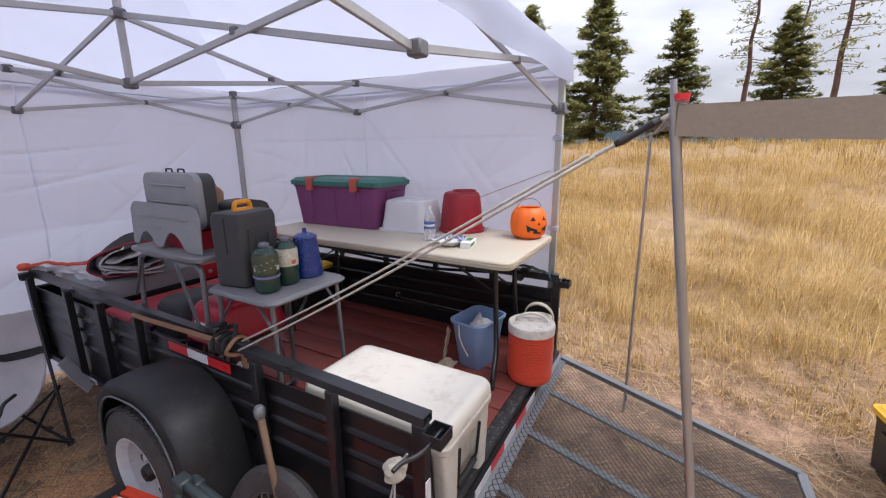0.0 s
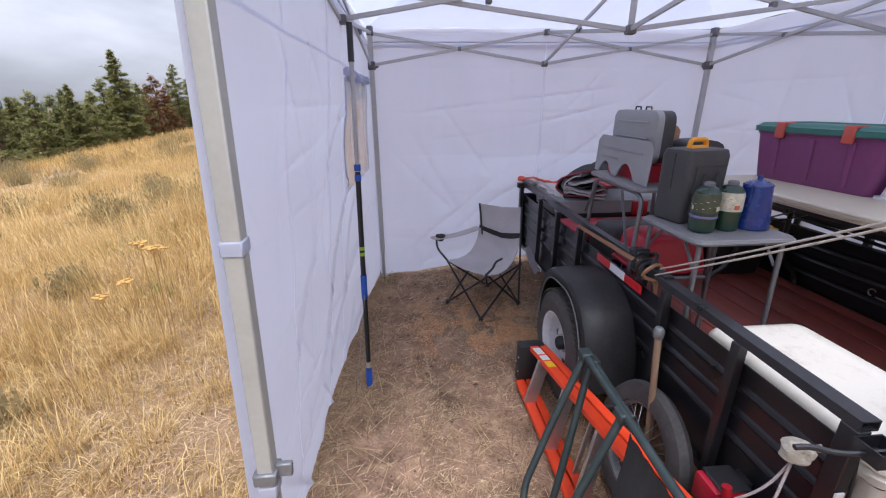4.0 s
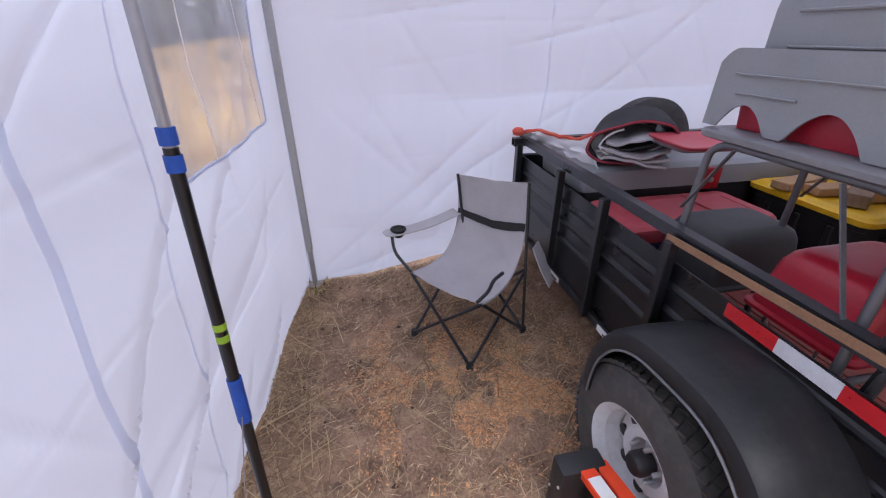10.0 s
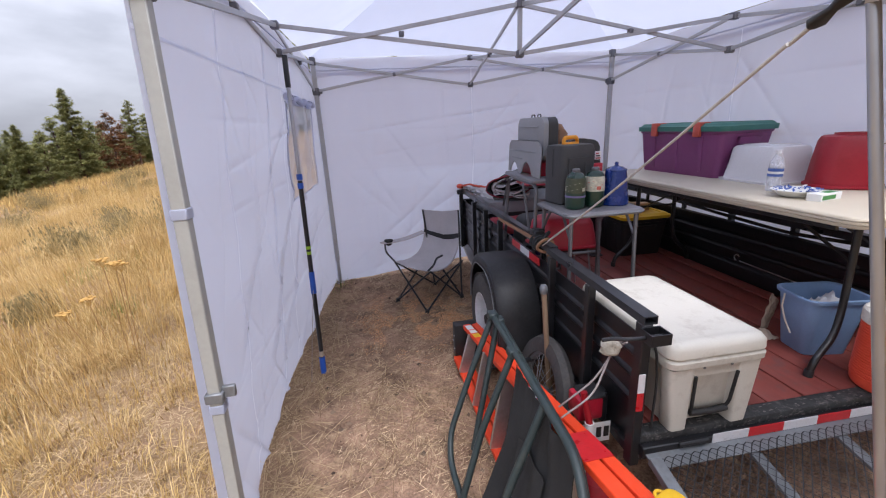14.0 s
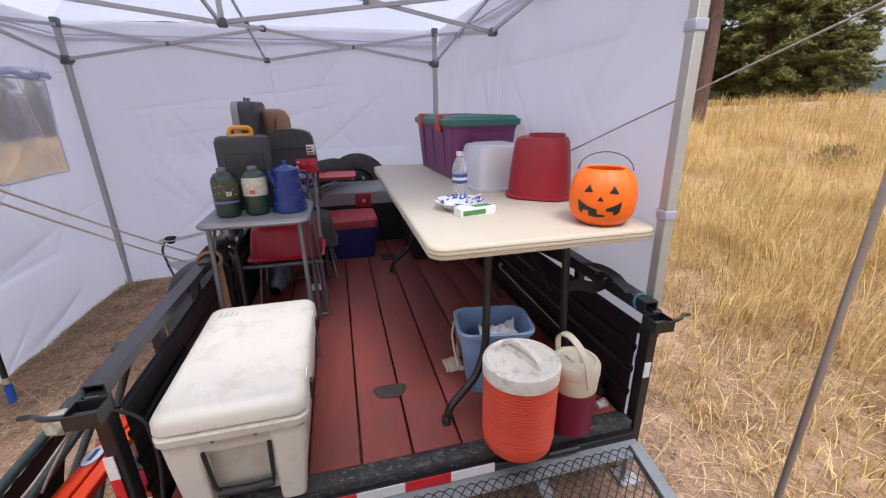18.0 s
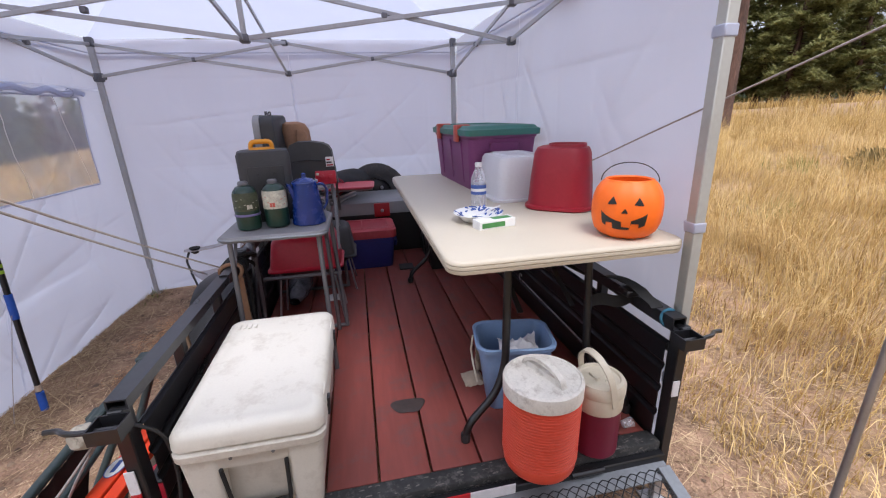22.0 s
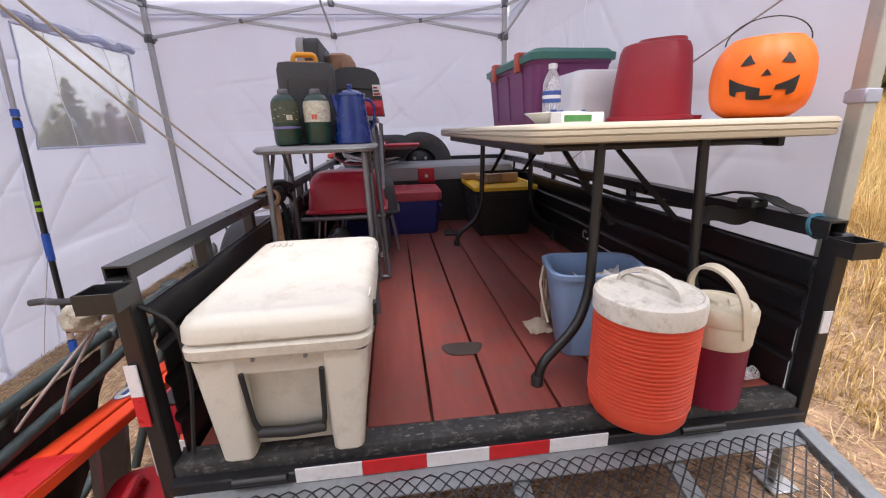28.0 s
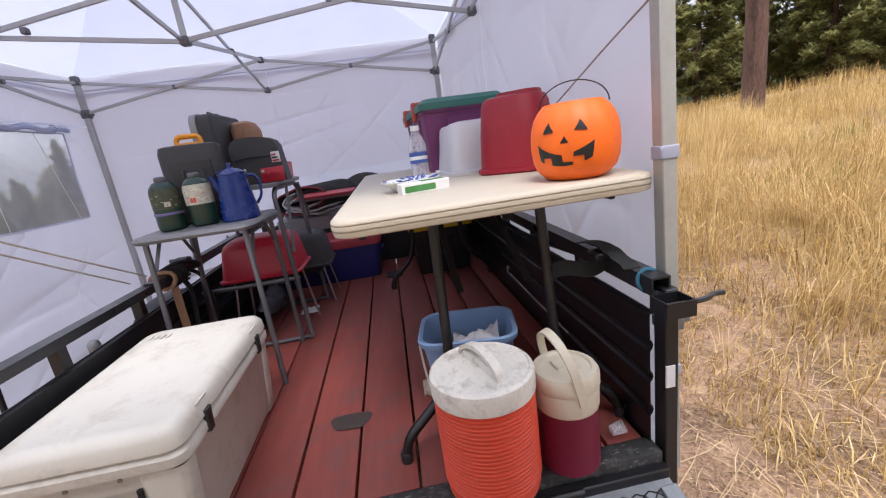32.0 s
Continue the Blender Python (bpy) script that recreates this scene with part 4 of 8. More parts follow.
def build_fender(x_in, x_out, cy, cz):
    path = [(0.42, -0.02), (0.415, 0.08), (0.385, 0.2), (0.31, 0.315), (0.2, 0.385), (0.05, 0.41), (-0.1, 0.41), (-0.22, 0.37), (-0.33, 0.29), (-0.41, 0.17), (-0.45, 0.02), (-0.46, -0.1)]
    pts = [Vector((0, cy + (0.945 if a > 0 else 0.79) * a, cz + 0.91 * b)) for a, b in path]
    pts = smooth_line(pts, 4)
    bm = B()
    s = 1 if x_out > x_in else -1
    cross = [(x_in, 0.0), (x_in + 0.5 * (x_out - x_in), 0.008), (x_out - 0.03 * s, 0.004), (x_out - 0.008 * s, -0.008), (x_out, -0.03), (x_out - 0.006 * s, -0.06)]
    c = Vector((0, cy, cz))
    grid = []
    for p in pts:
        d = (p - c).normalized()
        grid.append([bm.verts.new(Vector((x, 0, 0)) + p + d * o) for x, o in cross])
    for i in range(len(grid) - 1):
        for j in range(len(cross) - 1):
            bm.faces.new((grid[i][j], grid[i + 1][j], grid[i + 1][j + 1], grid[i][j + 1]))
    thick(bm, 0.004)
    f = part("fender", bm, FENDER, TRAILER, "scuffed black plastic fender")
    bm = B()
    rimp = [p + (p - c).normalized() * -0.058 + Vector((x_out + s * 0.002, 0, 0)) for p in pts]
    tube(bm, rimp, 0.004, 6)
    part("fender_edge", bm, GREY_STEEL, f)
    bm = B()
    tube(bm, [(x_in + s * 0.02, cy - 0.45, cz - 0.08), (x_out - s * 0.01, cy - 0.47, cz - 0.1)], 0.016, 8)
    part("fender_brace", bm, BLACK_STEEL, f)


def build_trailer():
    # deck boards, edge to edge along the trailer, with open joints
    edges = [0.03, 0.085, 0.262, 0.436, 0.608, 0.782, 0.956, 1.13, 1.304, 1.476, 1.585]
    part("floor_frame", box(box(box(B(), 0.02, 0.06, 0.3, 0.07, 3.03, 0.355), 1.54, 0.06, 0.3, 1.59, 3.03, 0.355), 0.07, 1.3, 0.28, 1.54, 1.38, 0.345), BLACK_STEEL, TRAILER, smooth=False)
    for i, (a, b) in enumerate(zip(edges, edges[1:])):
        bm = B()
        box(bm, a + 0.004, 0.045, DECK - 0.036, b - 0.004, 3.02, DECK + (0.0015 if i % 2 else 0.0), 0.004, 2)
        part("deck_board", bm, RED_WOOD, TRAILER)
    st = part("oil_stain", sheet(B(), lambda u, v: (0.745 + 0.08 * (1 - 0.35 * abs(v - 0.5)) * math.cos(u * 6.283) * (v + 0.02) * (1 + 0.15 * math.sin(u * 19)),
                                                   0.385 + 0.05 * math.sin(u * 6.283) * (v + 0.02) * (1 + 0.2 * math.cos(u * 13)), DECK + 0.004), 40, 4), STAIN, TRAILER, "dark stain on the boards")
    part("rear_sill", box(B(), 0.0, -0.02, DECK - 0.06, 1.6, 0.043, DECK + 0.004, 0.006, 2), DARK_WOOD, TRAILER, "weathered black sill with chipped paint")
    bm = B()
    bar(bm, (0.0, -0.035, 0.345), (1.6, -0.035, 0.345), 0.03, 0.05, 0.004)
    part("rear_crossbar", bm, BLACK_STEEL, TRAILER)
    for i in range(5):
        x = 0.28 + 0.152 * i
        part("reflective_tape", box(B(), x, -0.054, 0.345, x + 0.1515, -0.0505, 0.383), RED_TAPE if i % 2 else WHITE_TAPE, TRAILER, "red reflective tape" if i % 2 else "white reflective tape", smooth=False)
    for x in (0.2, 1.3):
        part("ramp_hinge", tube(B(), [(x - 0.06, -0.05, 0.362), (x + 0.06, -0.05, 0.362)], 0.01, 12), BLACK_STEEL, TRAILER)
    # left and right sides
    for s, xp, face, posts in ((-1, 0.018, -1, (0.0, 0.36, 0.755, 1.655, 2.05, 2.45, 3.02)), (1, 1.592, 1, (0.0, 0.445, 0.9, 1.36, 1.82, 2.28, 2.72, 3.02))):
        xo = xp + face * 0.03
        side = part("side_panel", ribbed_panel(B(), "x", xp, 0.02, 3.03, 0.3, 0.78, face), PANEL_STEEL, TRAILER, "ribbed black steel side panel", smooth=False)
        for y in posts:
            w = 0.046 if y in (0.0, 3.02) else 0.034
            bm = B()
            box(bm, xo - 0.018, y - w / 2, 0.27, xo + 0.018, y + w / 2, RAIL_Z - 0.03, 0.003, 1)
            part("post", bm, BLACK_STEEL, TRAILER, smooth=False)
        rx = -0.016 if s < 0 else 1.598
        if s < 0:
            part("top_rail", rail_tube(B(), (-0.004, -0.02, RAIL_Z - 0.015), (0.012, 0.82, RAIL_Z - 0.015), 0.05, 0.03, 0.004), RAIL_STEEL, TRAILER, smooth=False)
            part("top_rail", rail_tube(B(), (0.022, 0.8, RAIL_Z - 0.012), (0.022, 3.06, RAIL_Z - 0.01), 0.04, 0.04), RAIL_STEEL, TRAILER, smooth=False)
        else:
            part("top_rail", rail_tube(B(), (1.602, -0.01, RAIL_Z - 0.022), (1.602, 3.06, RAIL_Z - 0.022), 0.05), RAIL_STEEL, TRAILER, smooth=False)
        part("bottom_rail", box(B(), xp - 0.02, 0.0, 0.265, xp + 0.02, 3.04, 0.305, 0.004, 1), BLACK_STEEL, TRAILER, smooth=False)
        # latch pocket on the rear post
        bx = -0.01 if s < 0 else 1.597
        bm = B()
        for q in ((bx - 0.036, -0.088, bx + 0.036, -0.084), (bx - 0.036, -0.03, bx + 0.036, -0.026), (bx - 0.036, -0.084, bx - 0.032, -0.03), (bx + 0.032, -0.084, bx + 0.036, -0.03)):
            box(bm, q[0], q[1], 0.812, q[2], q[3], 0.851)
        box(bm, bx - 0.032, -0.084, 0.812, bx + 0.032, -0.03, 0.816)
        latch = part("latch_pocket", bm, BLACK_STEEL, TRAILER, smooth=False)
        bm = B()
        tube(bm, round_path([(bx - face * 0.03, -0.055, 0.83), (bx + face * 0.07, -0.055, 0.83), (bx + face * 0.105, -0.045, 0.828), (bx + face * 0.13, -0.02, 0.822), (bx + face * 0.165, -0.015, 0.818)], 0.03), 0.007, 8)
        part("latch_pin", bm, BLACK_STEEL, latch)
        for k in range(2):
            z = 0.52 + 0.075 * (1 - k)
            if s < 0 or k == 0:
                part("post_tape", box(B(), xo - 0.021, -0.0305, z, xo + 0.003, -0.0265, z + (0.0745 if s < 0 else 0.06)), WHITE_TAPE if k == 0 else RED_TAPE, TRAILER, "white reflective strip" if k == 0 else "red reflective strip", smooth=False)
        if s < 0:
            for i, (y0, y1) in enumerate(((0.952, 1.107), (1.107, 1.262), (1.262, 1.417))):
                part("side_tape", box(B(), xp - 0.0165, y0 + 0.0005, 0.736, xp - 0.0125, y1, 0.778), WHITE_TAPE if i == 1 else RED_TAPE, TRAILER, smooth=False)
            for y0, y1 in ((1.78, 1.94), (2.33, 2.52)):
                decal = part("side_decal", box(B(), xp - 0.0235, y0, 0.27, xp - 0.0205, y1, 0.3), PAPER_WHITE, TRAILER, "white printed strip", smooth=False)
                part("decal_band", box(B(), xp - 0.026, y0 + 0.02, 0.276, xp - 0.024, y1 - 0.05, 0.285), BLACK_PLASTIC, decal, smooth=False)
    part("front_panel", ribbed_panel(B(), "y", 3.03, 0.0, 1.6, 0.3, 0.78, 1), PANEL_STEEL, TRAILER, "ribbed black steel front panel", smooth=False)
    part("front_rail", rail_tube(B(), (-0.05, 3.03, RAIL_Z - 0.022), (1.63, 3.03, RAIL_Z - 0.022), 0.05), RAIL_STEEL, TRAILER, smooth=False)
    build_wheel(-0.155, 1.344, 0.235, 0.325, -1)
    build_wheel(1.765, 1.344, 0.30, 0.325, 1)
    build_fender(0.0, -0.258, 1.24, 0.34)
    build_fender(1.61, 1.87, 1.24, 0.34)
    part("axle", tube(B(), [(-0.12, 1.344, 0.235), (1.73, 1.344, 0.28)], 0.03, 12), BLACK_STEEL, TRAILER)
    # tongue
    part("tongue", bar(bar(B(), (0.1, 3.05, 0.33), (0.8, 4.2, 0.33), 0.05, 0.08), (1.5, 3.05, 0.33), (0.8, 4.2, 0.33), 0.05, 0.08), BLACK_STEEL, TRAILER, smooth=False)
    # number plate
    plate = part("number_plate", box(B(), -0.145, 0.152, 0.235, -0.005, 0.156, 0.33, 0.001, 1), PAPER_WHITE, TRAILER, "white number plate")
    for i in range(4):
        part("plate_mark", box(B(), -0.134 + i * 0.033, 0.1475, 0.262, -0.113 + i * 0.033, 0.1505, 0.31), BLACK_PLASTIC, plate, smooth=False)


def build_ramp():
    a, b = Vector((0.03, -0.07, 0.335)), Vector((1.575, -0.07, 0.335))
    drop = Vector((0, -1.26, -0.34))
    gate = thing("ramp_gate", (0.8, -0.7, 0.15), 0, "lowered grey steel ramp gate of expanded metal mesh", "ramp")
    part("hinge_bar", bar(B(), a - Vector((0.02, 0, 0)), b + Vector((0.02, 0, 0)), 0.075, 0.006, 0.0, up=(0, -0.26, 0.97)), GREY_STEEL, gate, smooth=False)
    for p, q in ((a, a + drop), (b, b + drop), (a + drop, b + drop)):
        part("frame_bar", bar(B(), p, q, 0.045, 0.03, 0.002), GREY_STEEL, gate, smooth=False)
    for x in (0.42, 0.8, 1.19):
        bm = B()
        p = Vector((x, -0.08, 0.318))
        bar(bm, p, p + drop, 0.042, 0.014, 0.001)
        part("cross_bar", bm, GREY_STEEL, gate, smooth=False)
    V, T = [], []
    n_rows, step, amp = 74, 0.0171, 0.0084
    cols = int(1.54 / 0.018)

    def strip(p, q, w):
        d = Vector(q) - Vector(p)
        s = Vector((-d.y, d.x, 0)).normalized() * w
        k = len(V)
        for c in (Vector(p) - s, Vector(p) + s, Vector(q) + s, Vector(q) - s):
            V.append(c)
        T.extend(((k, k + 1, k + 2), (k, k + 2, k + 3)))
    for r in range(n_rows):
        for c in range(cols):
            y0 = r * step + (amp if c % 2 else -amp) * (1 if r % 2 else -1)
            y1 = r * step + (-amp if c % 2 else amp) * (1 if r % 2 else -1)
            t0, t1 = max(0.0, y0 / (n_rows * step)), max(0.0, y1 / (n_rows * step))
            strip(a + Vector((c * 0.018, 0, 0.004)) + drop * t0, a + Vector(((c + 1) * 0.018, 0, 0.004)) + drop * t1, 0.0019)
    ob = soup("expanded_mesh", [tuple(ROOT[gate.name].inverted() @ v) for v in V], T, BLACK_STEEL)
    ob.parent = gate
    tagged(ob, "diamond expanded metal mesh", kind="stuff")


build_trailer()
build_ramp()


# ---- folding table and what stands on it ----
TOPZ = 1.128


def build_folding_table():
    t = thing("folding_table", (1.238, 0.955, DECK), 0, "cream moulded plastic folding table on black steel legs", "table")
    x0, x1, y0, y1 = 0.856, 1.646, 0.044, 1.867
    cx, cy, hx, hy = (x0 + x1) / 2, (y0 + y1) / 2, (x1 - x0) / 2, (y1 - y0) / 2
    bm = B()
    loft(bm, [(cx, cy, TOPZ - 0.046, hx - 0.014, hy - 0.014, 0.05), (cx, cy, TOPZ - 0.042, hx - 0.004, hy - 0.004, 0.055), (cx, cy, TOPZ - 0.031, hx - 0.001, hy - 0.001, 0.058),
              (cx, cy, TOPZ - 0.0295, hx - 0.005, hy - 0.005, 0.058), (cx, cy, TOPZ - 0.0275, hx - 0.005, hy - 0.005, 0.058), (cx, cy, TOPZ - 0.026, hx, hy, 0.06), (cx, cy, TOPZ - 0.0175, hx, hy, 0.06),
              (cx, cy, TOPZ - 0.016, hx - 0.004, hy - 0.004, 0.058), (cx, cy, TOPZ - 0.0145, hx - 0.004, hy - 0.004, 0.058), (cx, cy, TOPZ - 0.013, hx, hy, 0.06), (cx, cy, TOPZ - 0.007, hx - 0.001, hy - 0.001, 0.06), (cx, cy, TOPZ - 0.002, hx - 0.006, hy - 0.006, 0.056),
              (cx, cy, TOPZ, hx - 0.014, hy - 0.014, 0.05)], 8)
    part("tabletop", bm, TABLE_TOP, t)
    for x in (x0 + 0.06, x1 - 0.06):
        part("side_rail", bar(B(), (x, y0 + 0.12, TOPZ - 0.06), (x, y1 - 0.12, TOPZ - 0.06), 0.018, 0.028, 0.003), TABLE_LEG, t, smooth=False)
    for y, lean in ((0.22, -0.07), (1.68, 0.0)):
        for s in (-1, 1):
            pts = round_path([(cx + s * 0.15, y, TOPZ - 0.05), (cx + s * 0.16, y + lean * 0.3, 0.66), (cx + s * 0.2, y + lean * 0.6, 0.56), (cx + s * 0.31, y + lean, 0.47), (cx + s * 0.325, y + lean, DECK + 0.02)], 0.06, 5)
            leg = part("leg", tube(B(), pts, 0.0145, 12), TABLE_LEG, t)
            part("foot_cap", lathe(B(), [(0.017, 0), (0.018, 0.03), (0.016, 0.034)], (cx + s * 0.325, y + lean, DECK), 14), BLACK_PLASTIC, leg)
        if y > 1:
            part("leg_brace", tube(B(), [(cx - 0.15, y, 0.86), (cx + 0.15, y, 0.86)], 0.008, 8), TABLE_LEG, t)
        k = 1 if y < 1 else -1
        part("leg_brace", bar(B(), (cx - 0.1, y, 0.85), (cx - 0.1, y + k * 0.42, TOPZ - 0.055), 0.02, 0.006), TABLE_LEG, t, smooth=False)
        part("leg_brace", bar(B(), (cx + 0.1, y, 0.85), (cx + 0.1, y + k * 0.42, TOPZ - 0.055), 0.02, 0.006), TABLE_LEG, t, smooth=False)
        part("leg_pivot", tube(B(), [(x0 + 0.06, y, TOPZ - 0.06), (x1 - 0.06, y, TOPZ - 0.06)], 0.011, 8), TABLE_LEG, t)


def build_tote(name, cx, cy, z, hx, hy, h, body_mat, lid_mat, label, latch=None, rz=0.0, taper=0.86, lid_h=0.05):
    t = thing(name, (cx, cy, z), rz, label, "storage tote")
    bm = B()
    k = taper
    loft(bm, [(0, 0, 0, hx * k, hy * k, 0.03), (0, 0, 0.01, hx * k + 0.004, hy * k + 0.004, 0.035), (0, 0, h * 0.8, hx * 0.965, hy * 0.965, 0.04), (0, 0, h * 0.8 + 0.004, hx * 0.99, hy * 0.99, 0.045), (0, 0, h - lid_h, hx * 0.995, hy * 0.995, 0.045)], 5)
    body = part("body", bm, body_mat, t, local=True)
    for sx in (-0.55, 0.0, 0.55):
        for s in (-1, 1):
            part("rib", bar(B(), (hx * s * k * 0.995 + s * 0.004, hy * sx, 0.03), (hx * s * 0.975, hy * sx, h * 0.76), 0.03, 0.012, 0.003, up=(s, 0, 0)), body_mat, body, local=True)
    for s in (-1, 1):
        part("grip", loft(B(), [(0, s * hy * 0.955, h * 0.62, hx * 0.4, 0.012, 0.01), (0, s * hy * 0.985, h * 0.74, hx * 0.42, 0.014, 0.01)], 3), body_mat, body, local=True)
    bm = B()
    loft(bm, [(0, 0, h - lid_h, hx + 0.012, hy + 0.012, 0.05), (0, 0, h - lid_h * 0.4, hx + 0.014, hy + 0.014, 0.05), (0, 0, h - lid_h * 0.3, hx, hy, 0.045), (0, 0, h - 0.008, hx - 0.005, hy - 0.005, 0.045),
              (0, 0, h, hx - 0.015, hy - 0.015, 0.04), (0, 0, h, hx * 0.8, hy * 0.86, 0.04), (0, 0, h - 0.008, hx * 0.78, hy * 0.84, 0.04)], 5)
    lid = part("lid", bm, lid_mat, t, local=True)
    if latch:
        for s in (-1, 1):
            bm = B()
            box(bm, -hx - 0.022, s * hy * 0.5 - 0.028, h - lid_h - 0.035, -hx - 0.002, s * hy * 0.5 + 0.028, h + 0.004, 0.006, 2)
            box(bm, -hx - 0.02, s * hy * 0.5 - 0.028, h - 0.012, -hx + 0.06, s * hy * 0.5 + 0.028, h + 0.006, 0.005, 2)
            part("latch", bm, latch, t, "faded red latch", local=True)
    return t


def build_tub():
    """Frosted white dish tub, upside down."""
    t = thing("dish_tub", (1.4, 0.95, TOPZ), 2, "frosted white plastic dish tub standing upside down on the table", "tub")
    bm = B()
    loft(bm, [(0, 0, 0, 0.165, 0.19, 0.05), (0, 0, 0.012, 0.166, 0.191, 0.05), (0, 0, 0.014, 0.15, 0.175, 0.05), (0, 0, 0.1, 0.138, 0.162, 0.05), (0, 0, 0.185, 0.128, 0.152, 0.045), (0, 0, 0.2, 0.118, 0.142, 0.04), (0, 0, 0.204, 0.1, 0.125, 0.035)], 6)
    part("body", bm, FROST, t, local=True)
    bm = B()
    loft(bm, [(0, 0, 0.2035, 0.09, 0.115, 0.03), (0, 0, 0.209, 0.088, 0.113, 0.03), (0, 0, 0.209, 0.08, 0.105, 0.025), (0, 0, 0.2042, 0.078, 0.103, 0.025)], 5, bottom=False)
    part("base_ring", bm, FROST, t, local=True)


def build_bucket():
    t = thing("bucket", (1.488, 0.62, TOPZ), -38, "cherry red plastic bucket standing upside down on its rim", "bucket")
    t.scale = (0.9, 0.9, 0.97)
    bm = B()
    loft(bm, [(0, 0, 0.0, 0.15, 0.13, 0.09), (0, 0, 0.006, 0.158, 0.138, 0.095), (0, 0, 0.018, 0.157, 0.137, 0.095), (0, 0, 0.022, 0.146, 0.127, 0.09), (0, 0, 0.13, 0.138, 0.12, 0.085), (0, 0, 0.24, 0.125, 0.11, 0.08),
              (0, 0, 0.262, 0.115, 0.1, 0.075), (0, 0, 0.268, 0.1, 0.088, 0.07), (0, 0, 0.27, 0.06, 0.05, 0.04)], 8)
    part("body", bm, BUCKET_RED, t, local=True)
    bm = B()
    loft(bm, [(0.02, 0, 0.266, 0.085, 0.075, 0.06), (0.02, 0, 0.279, 0.083, 0.073, 0.06), (0.02, 0, 0.279, 0.076, 0.066, 0.055), (0.02, 0, 0.268, 0.074, 0.064, 0.05)], 6, bottom=False)
    part("base_ring", bm, BUCKET_RED, t, local=True)
    bm = B()
    loft(bm, [(0.16, 0.0, 0.004, 0.02, 0.03, 0.012), (0.165, 0, 0.018, 0.02, 0.03, 0.012)], 3)
    part("pour_lip", bm, BUCKET_RED, t, local=True)
    solo("plastic_disc", loft(B(), [(1.56, 0.6, TOPZ, 0.14, 0.12, 0.1), (1.56, 0.6, TOPZ + 0.003, 0.142, 0.122, 0.1)], 6), GREY_CASE, (1.56, 0.6, TOPZ), "thin grey plastic disc under the red bucket", "disc")


def pumpkin_r(a, z):
    zz = (z - 0.1) / 0.105
    base = 0.110 * math.sqrt(max(0.02, 1 - 0.55 * abs(zz) ** 2.6))
    return base * (1 - 0.028 * abs(math.cos(4.5 * a)) ** 6)


def build_pumpkin():
    t = thing("pumpkin_pail", (1.488, 0.165, TOPZ), -128, "orange plastic jack-o'-lantern pail with thin black wire handle", "pail")
    t.scale = (1.0, 1.0, 0.9)
    bm = B()
    n = 72
    zs = [0.0, 0.004, 0.012, 0.03, 0.055, 0.085, 0.115, 0.145, 0.17, 0.188, 0.198, 0.203]
    rings = []
    for z in zs:
        rr = [pumpkin_r(2 * math.pi * i / n, z) * (0.72 if z == 0 else 0.86 if z == 0.004 else 0.93 if z == 0.012 else 1) for i in range(n)]
        rings.append([bm.verts.new((rr[i] * math.cos(2 * math.pi * i / n), rr[i] * math.sin(2 * math.pi * i / n), z)) for i in range(n)])
    for r_, z in ((0.074, 0.206), (0.068, 0.208), (0.064, 0.203), (0.075, 0.17), (0.085, 0.06), (0.06, 0.02)):
        rings.append([bm.verts.new((r_ * math.cos(2 * math.pi * i / n), r_ * math.sin(2 * math.pi * i / n), z)) for i in range(n)])
    for a, b in zip(rings, rings[1:]):
        for i in range(n):
            bm.faces.new((a[i], a[(i + 1) % n], b[(i + 1) % n], b[i]))
    bm.faces.new(rings[0][::-1])
    bm.faces.new(rings[-1])
    part("body", bm, PUMPKIN, t, local=True)

    def paint(name, rows):
        """Strips between a lower and an upper line: (angle in degrees, low z, high z)."""
        bm = B()
        cols = []
        for a, lo, hi in rows:
            k = radians(a)
            cols.append([bm.verts.new(((pumpkin_r(k, z) + 0.0016) * math.cos(k), (pumpkin_r(k, z) + 0.0016) * math.sin(k), z)) for z in [lo + (hi - lo) * j / 4 for j in range(5)]])
        for c, d in zip(cols, cols[1:]):
            for j in range(4):
                bm.faces.new((c[j], d[j], d[j + 1], c[j + 1]))
        part(name, bm, PUMPKIN_BLACK, t, local=True)
    for s in (-1, 1):
        paint("eye", [(s * a, lo, hi) for a, lo, hi in ((13, 0.134, 0.136), (17, 0.134, 0.148), (20, 0.133, 0.16), (24, 0.132, 0.149), (28, 0.131, 0.134))])
    paint("nose", [(-5, 0.104, 0.105), (-2, 0.104, 0.115), (0, 0.104, 0.121), (2, 0.104, 0.115), (5, 0.104, 0.105)])
    mouth = []
    for i in range(109):
        a = -40 + 76 * i / 108
        q = abs(a + 2) / 38
        hi, lo = 0.074 + 0.03 * q ** 1.5, 0.045 + 0.02 * q ** 2
        if -29 < a < -18:
            lo = 0.068
        if 9 < a < 23:
            lo = 0.069
        if -4 < a < 10:
            hi = 0.055
        if q > 0.93:
            lo += (hi - lo) * (q - 0.93) / 0.08
        mouth.append((a, min(lo, hi - 0.001), hi))
    paint("mouth", mouth)
    hp = [Vector((0, 0.086 * math.cos(k), 0.198 + 0.066 * math.sin(k))) for k in [math.pi * i / 16 for i in range(17)]]
    part("wire_handle", tube(B(), hp, 0.0017, 6), BLACK_STEEL, t, "thin black wire handle", local=True)


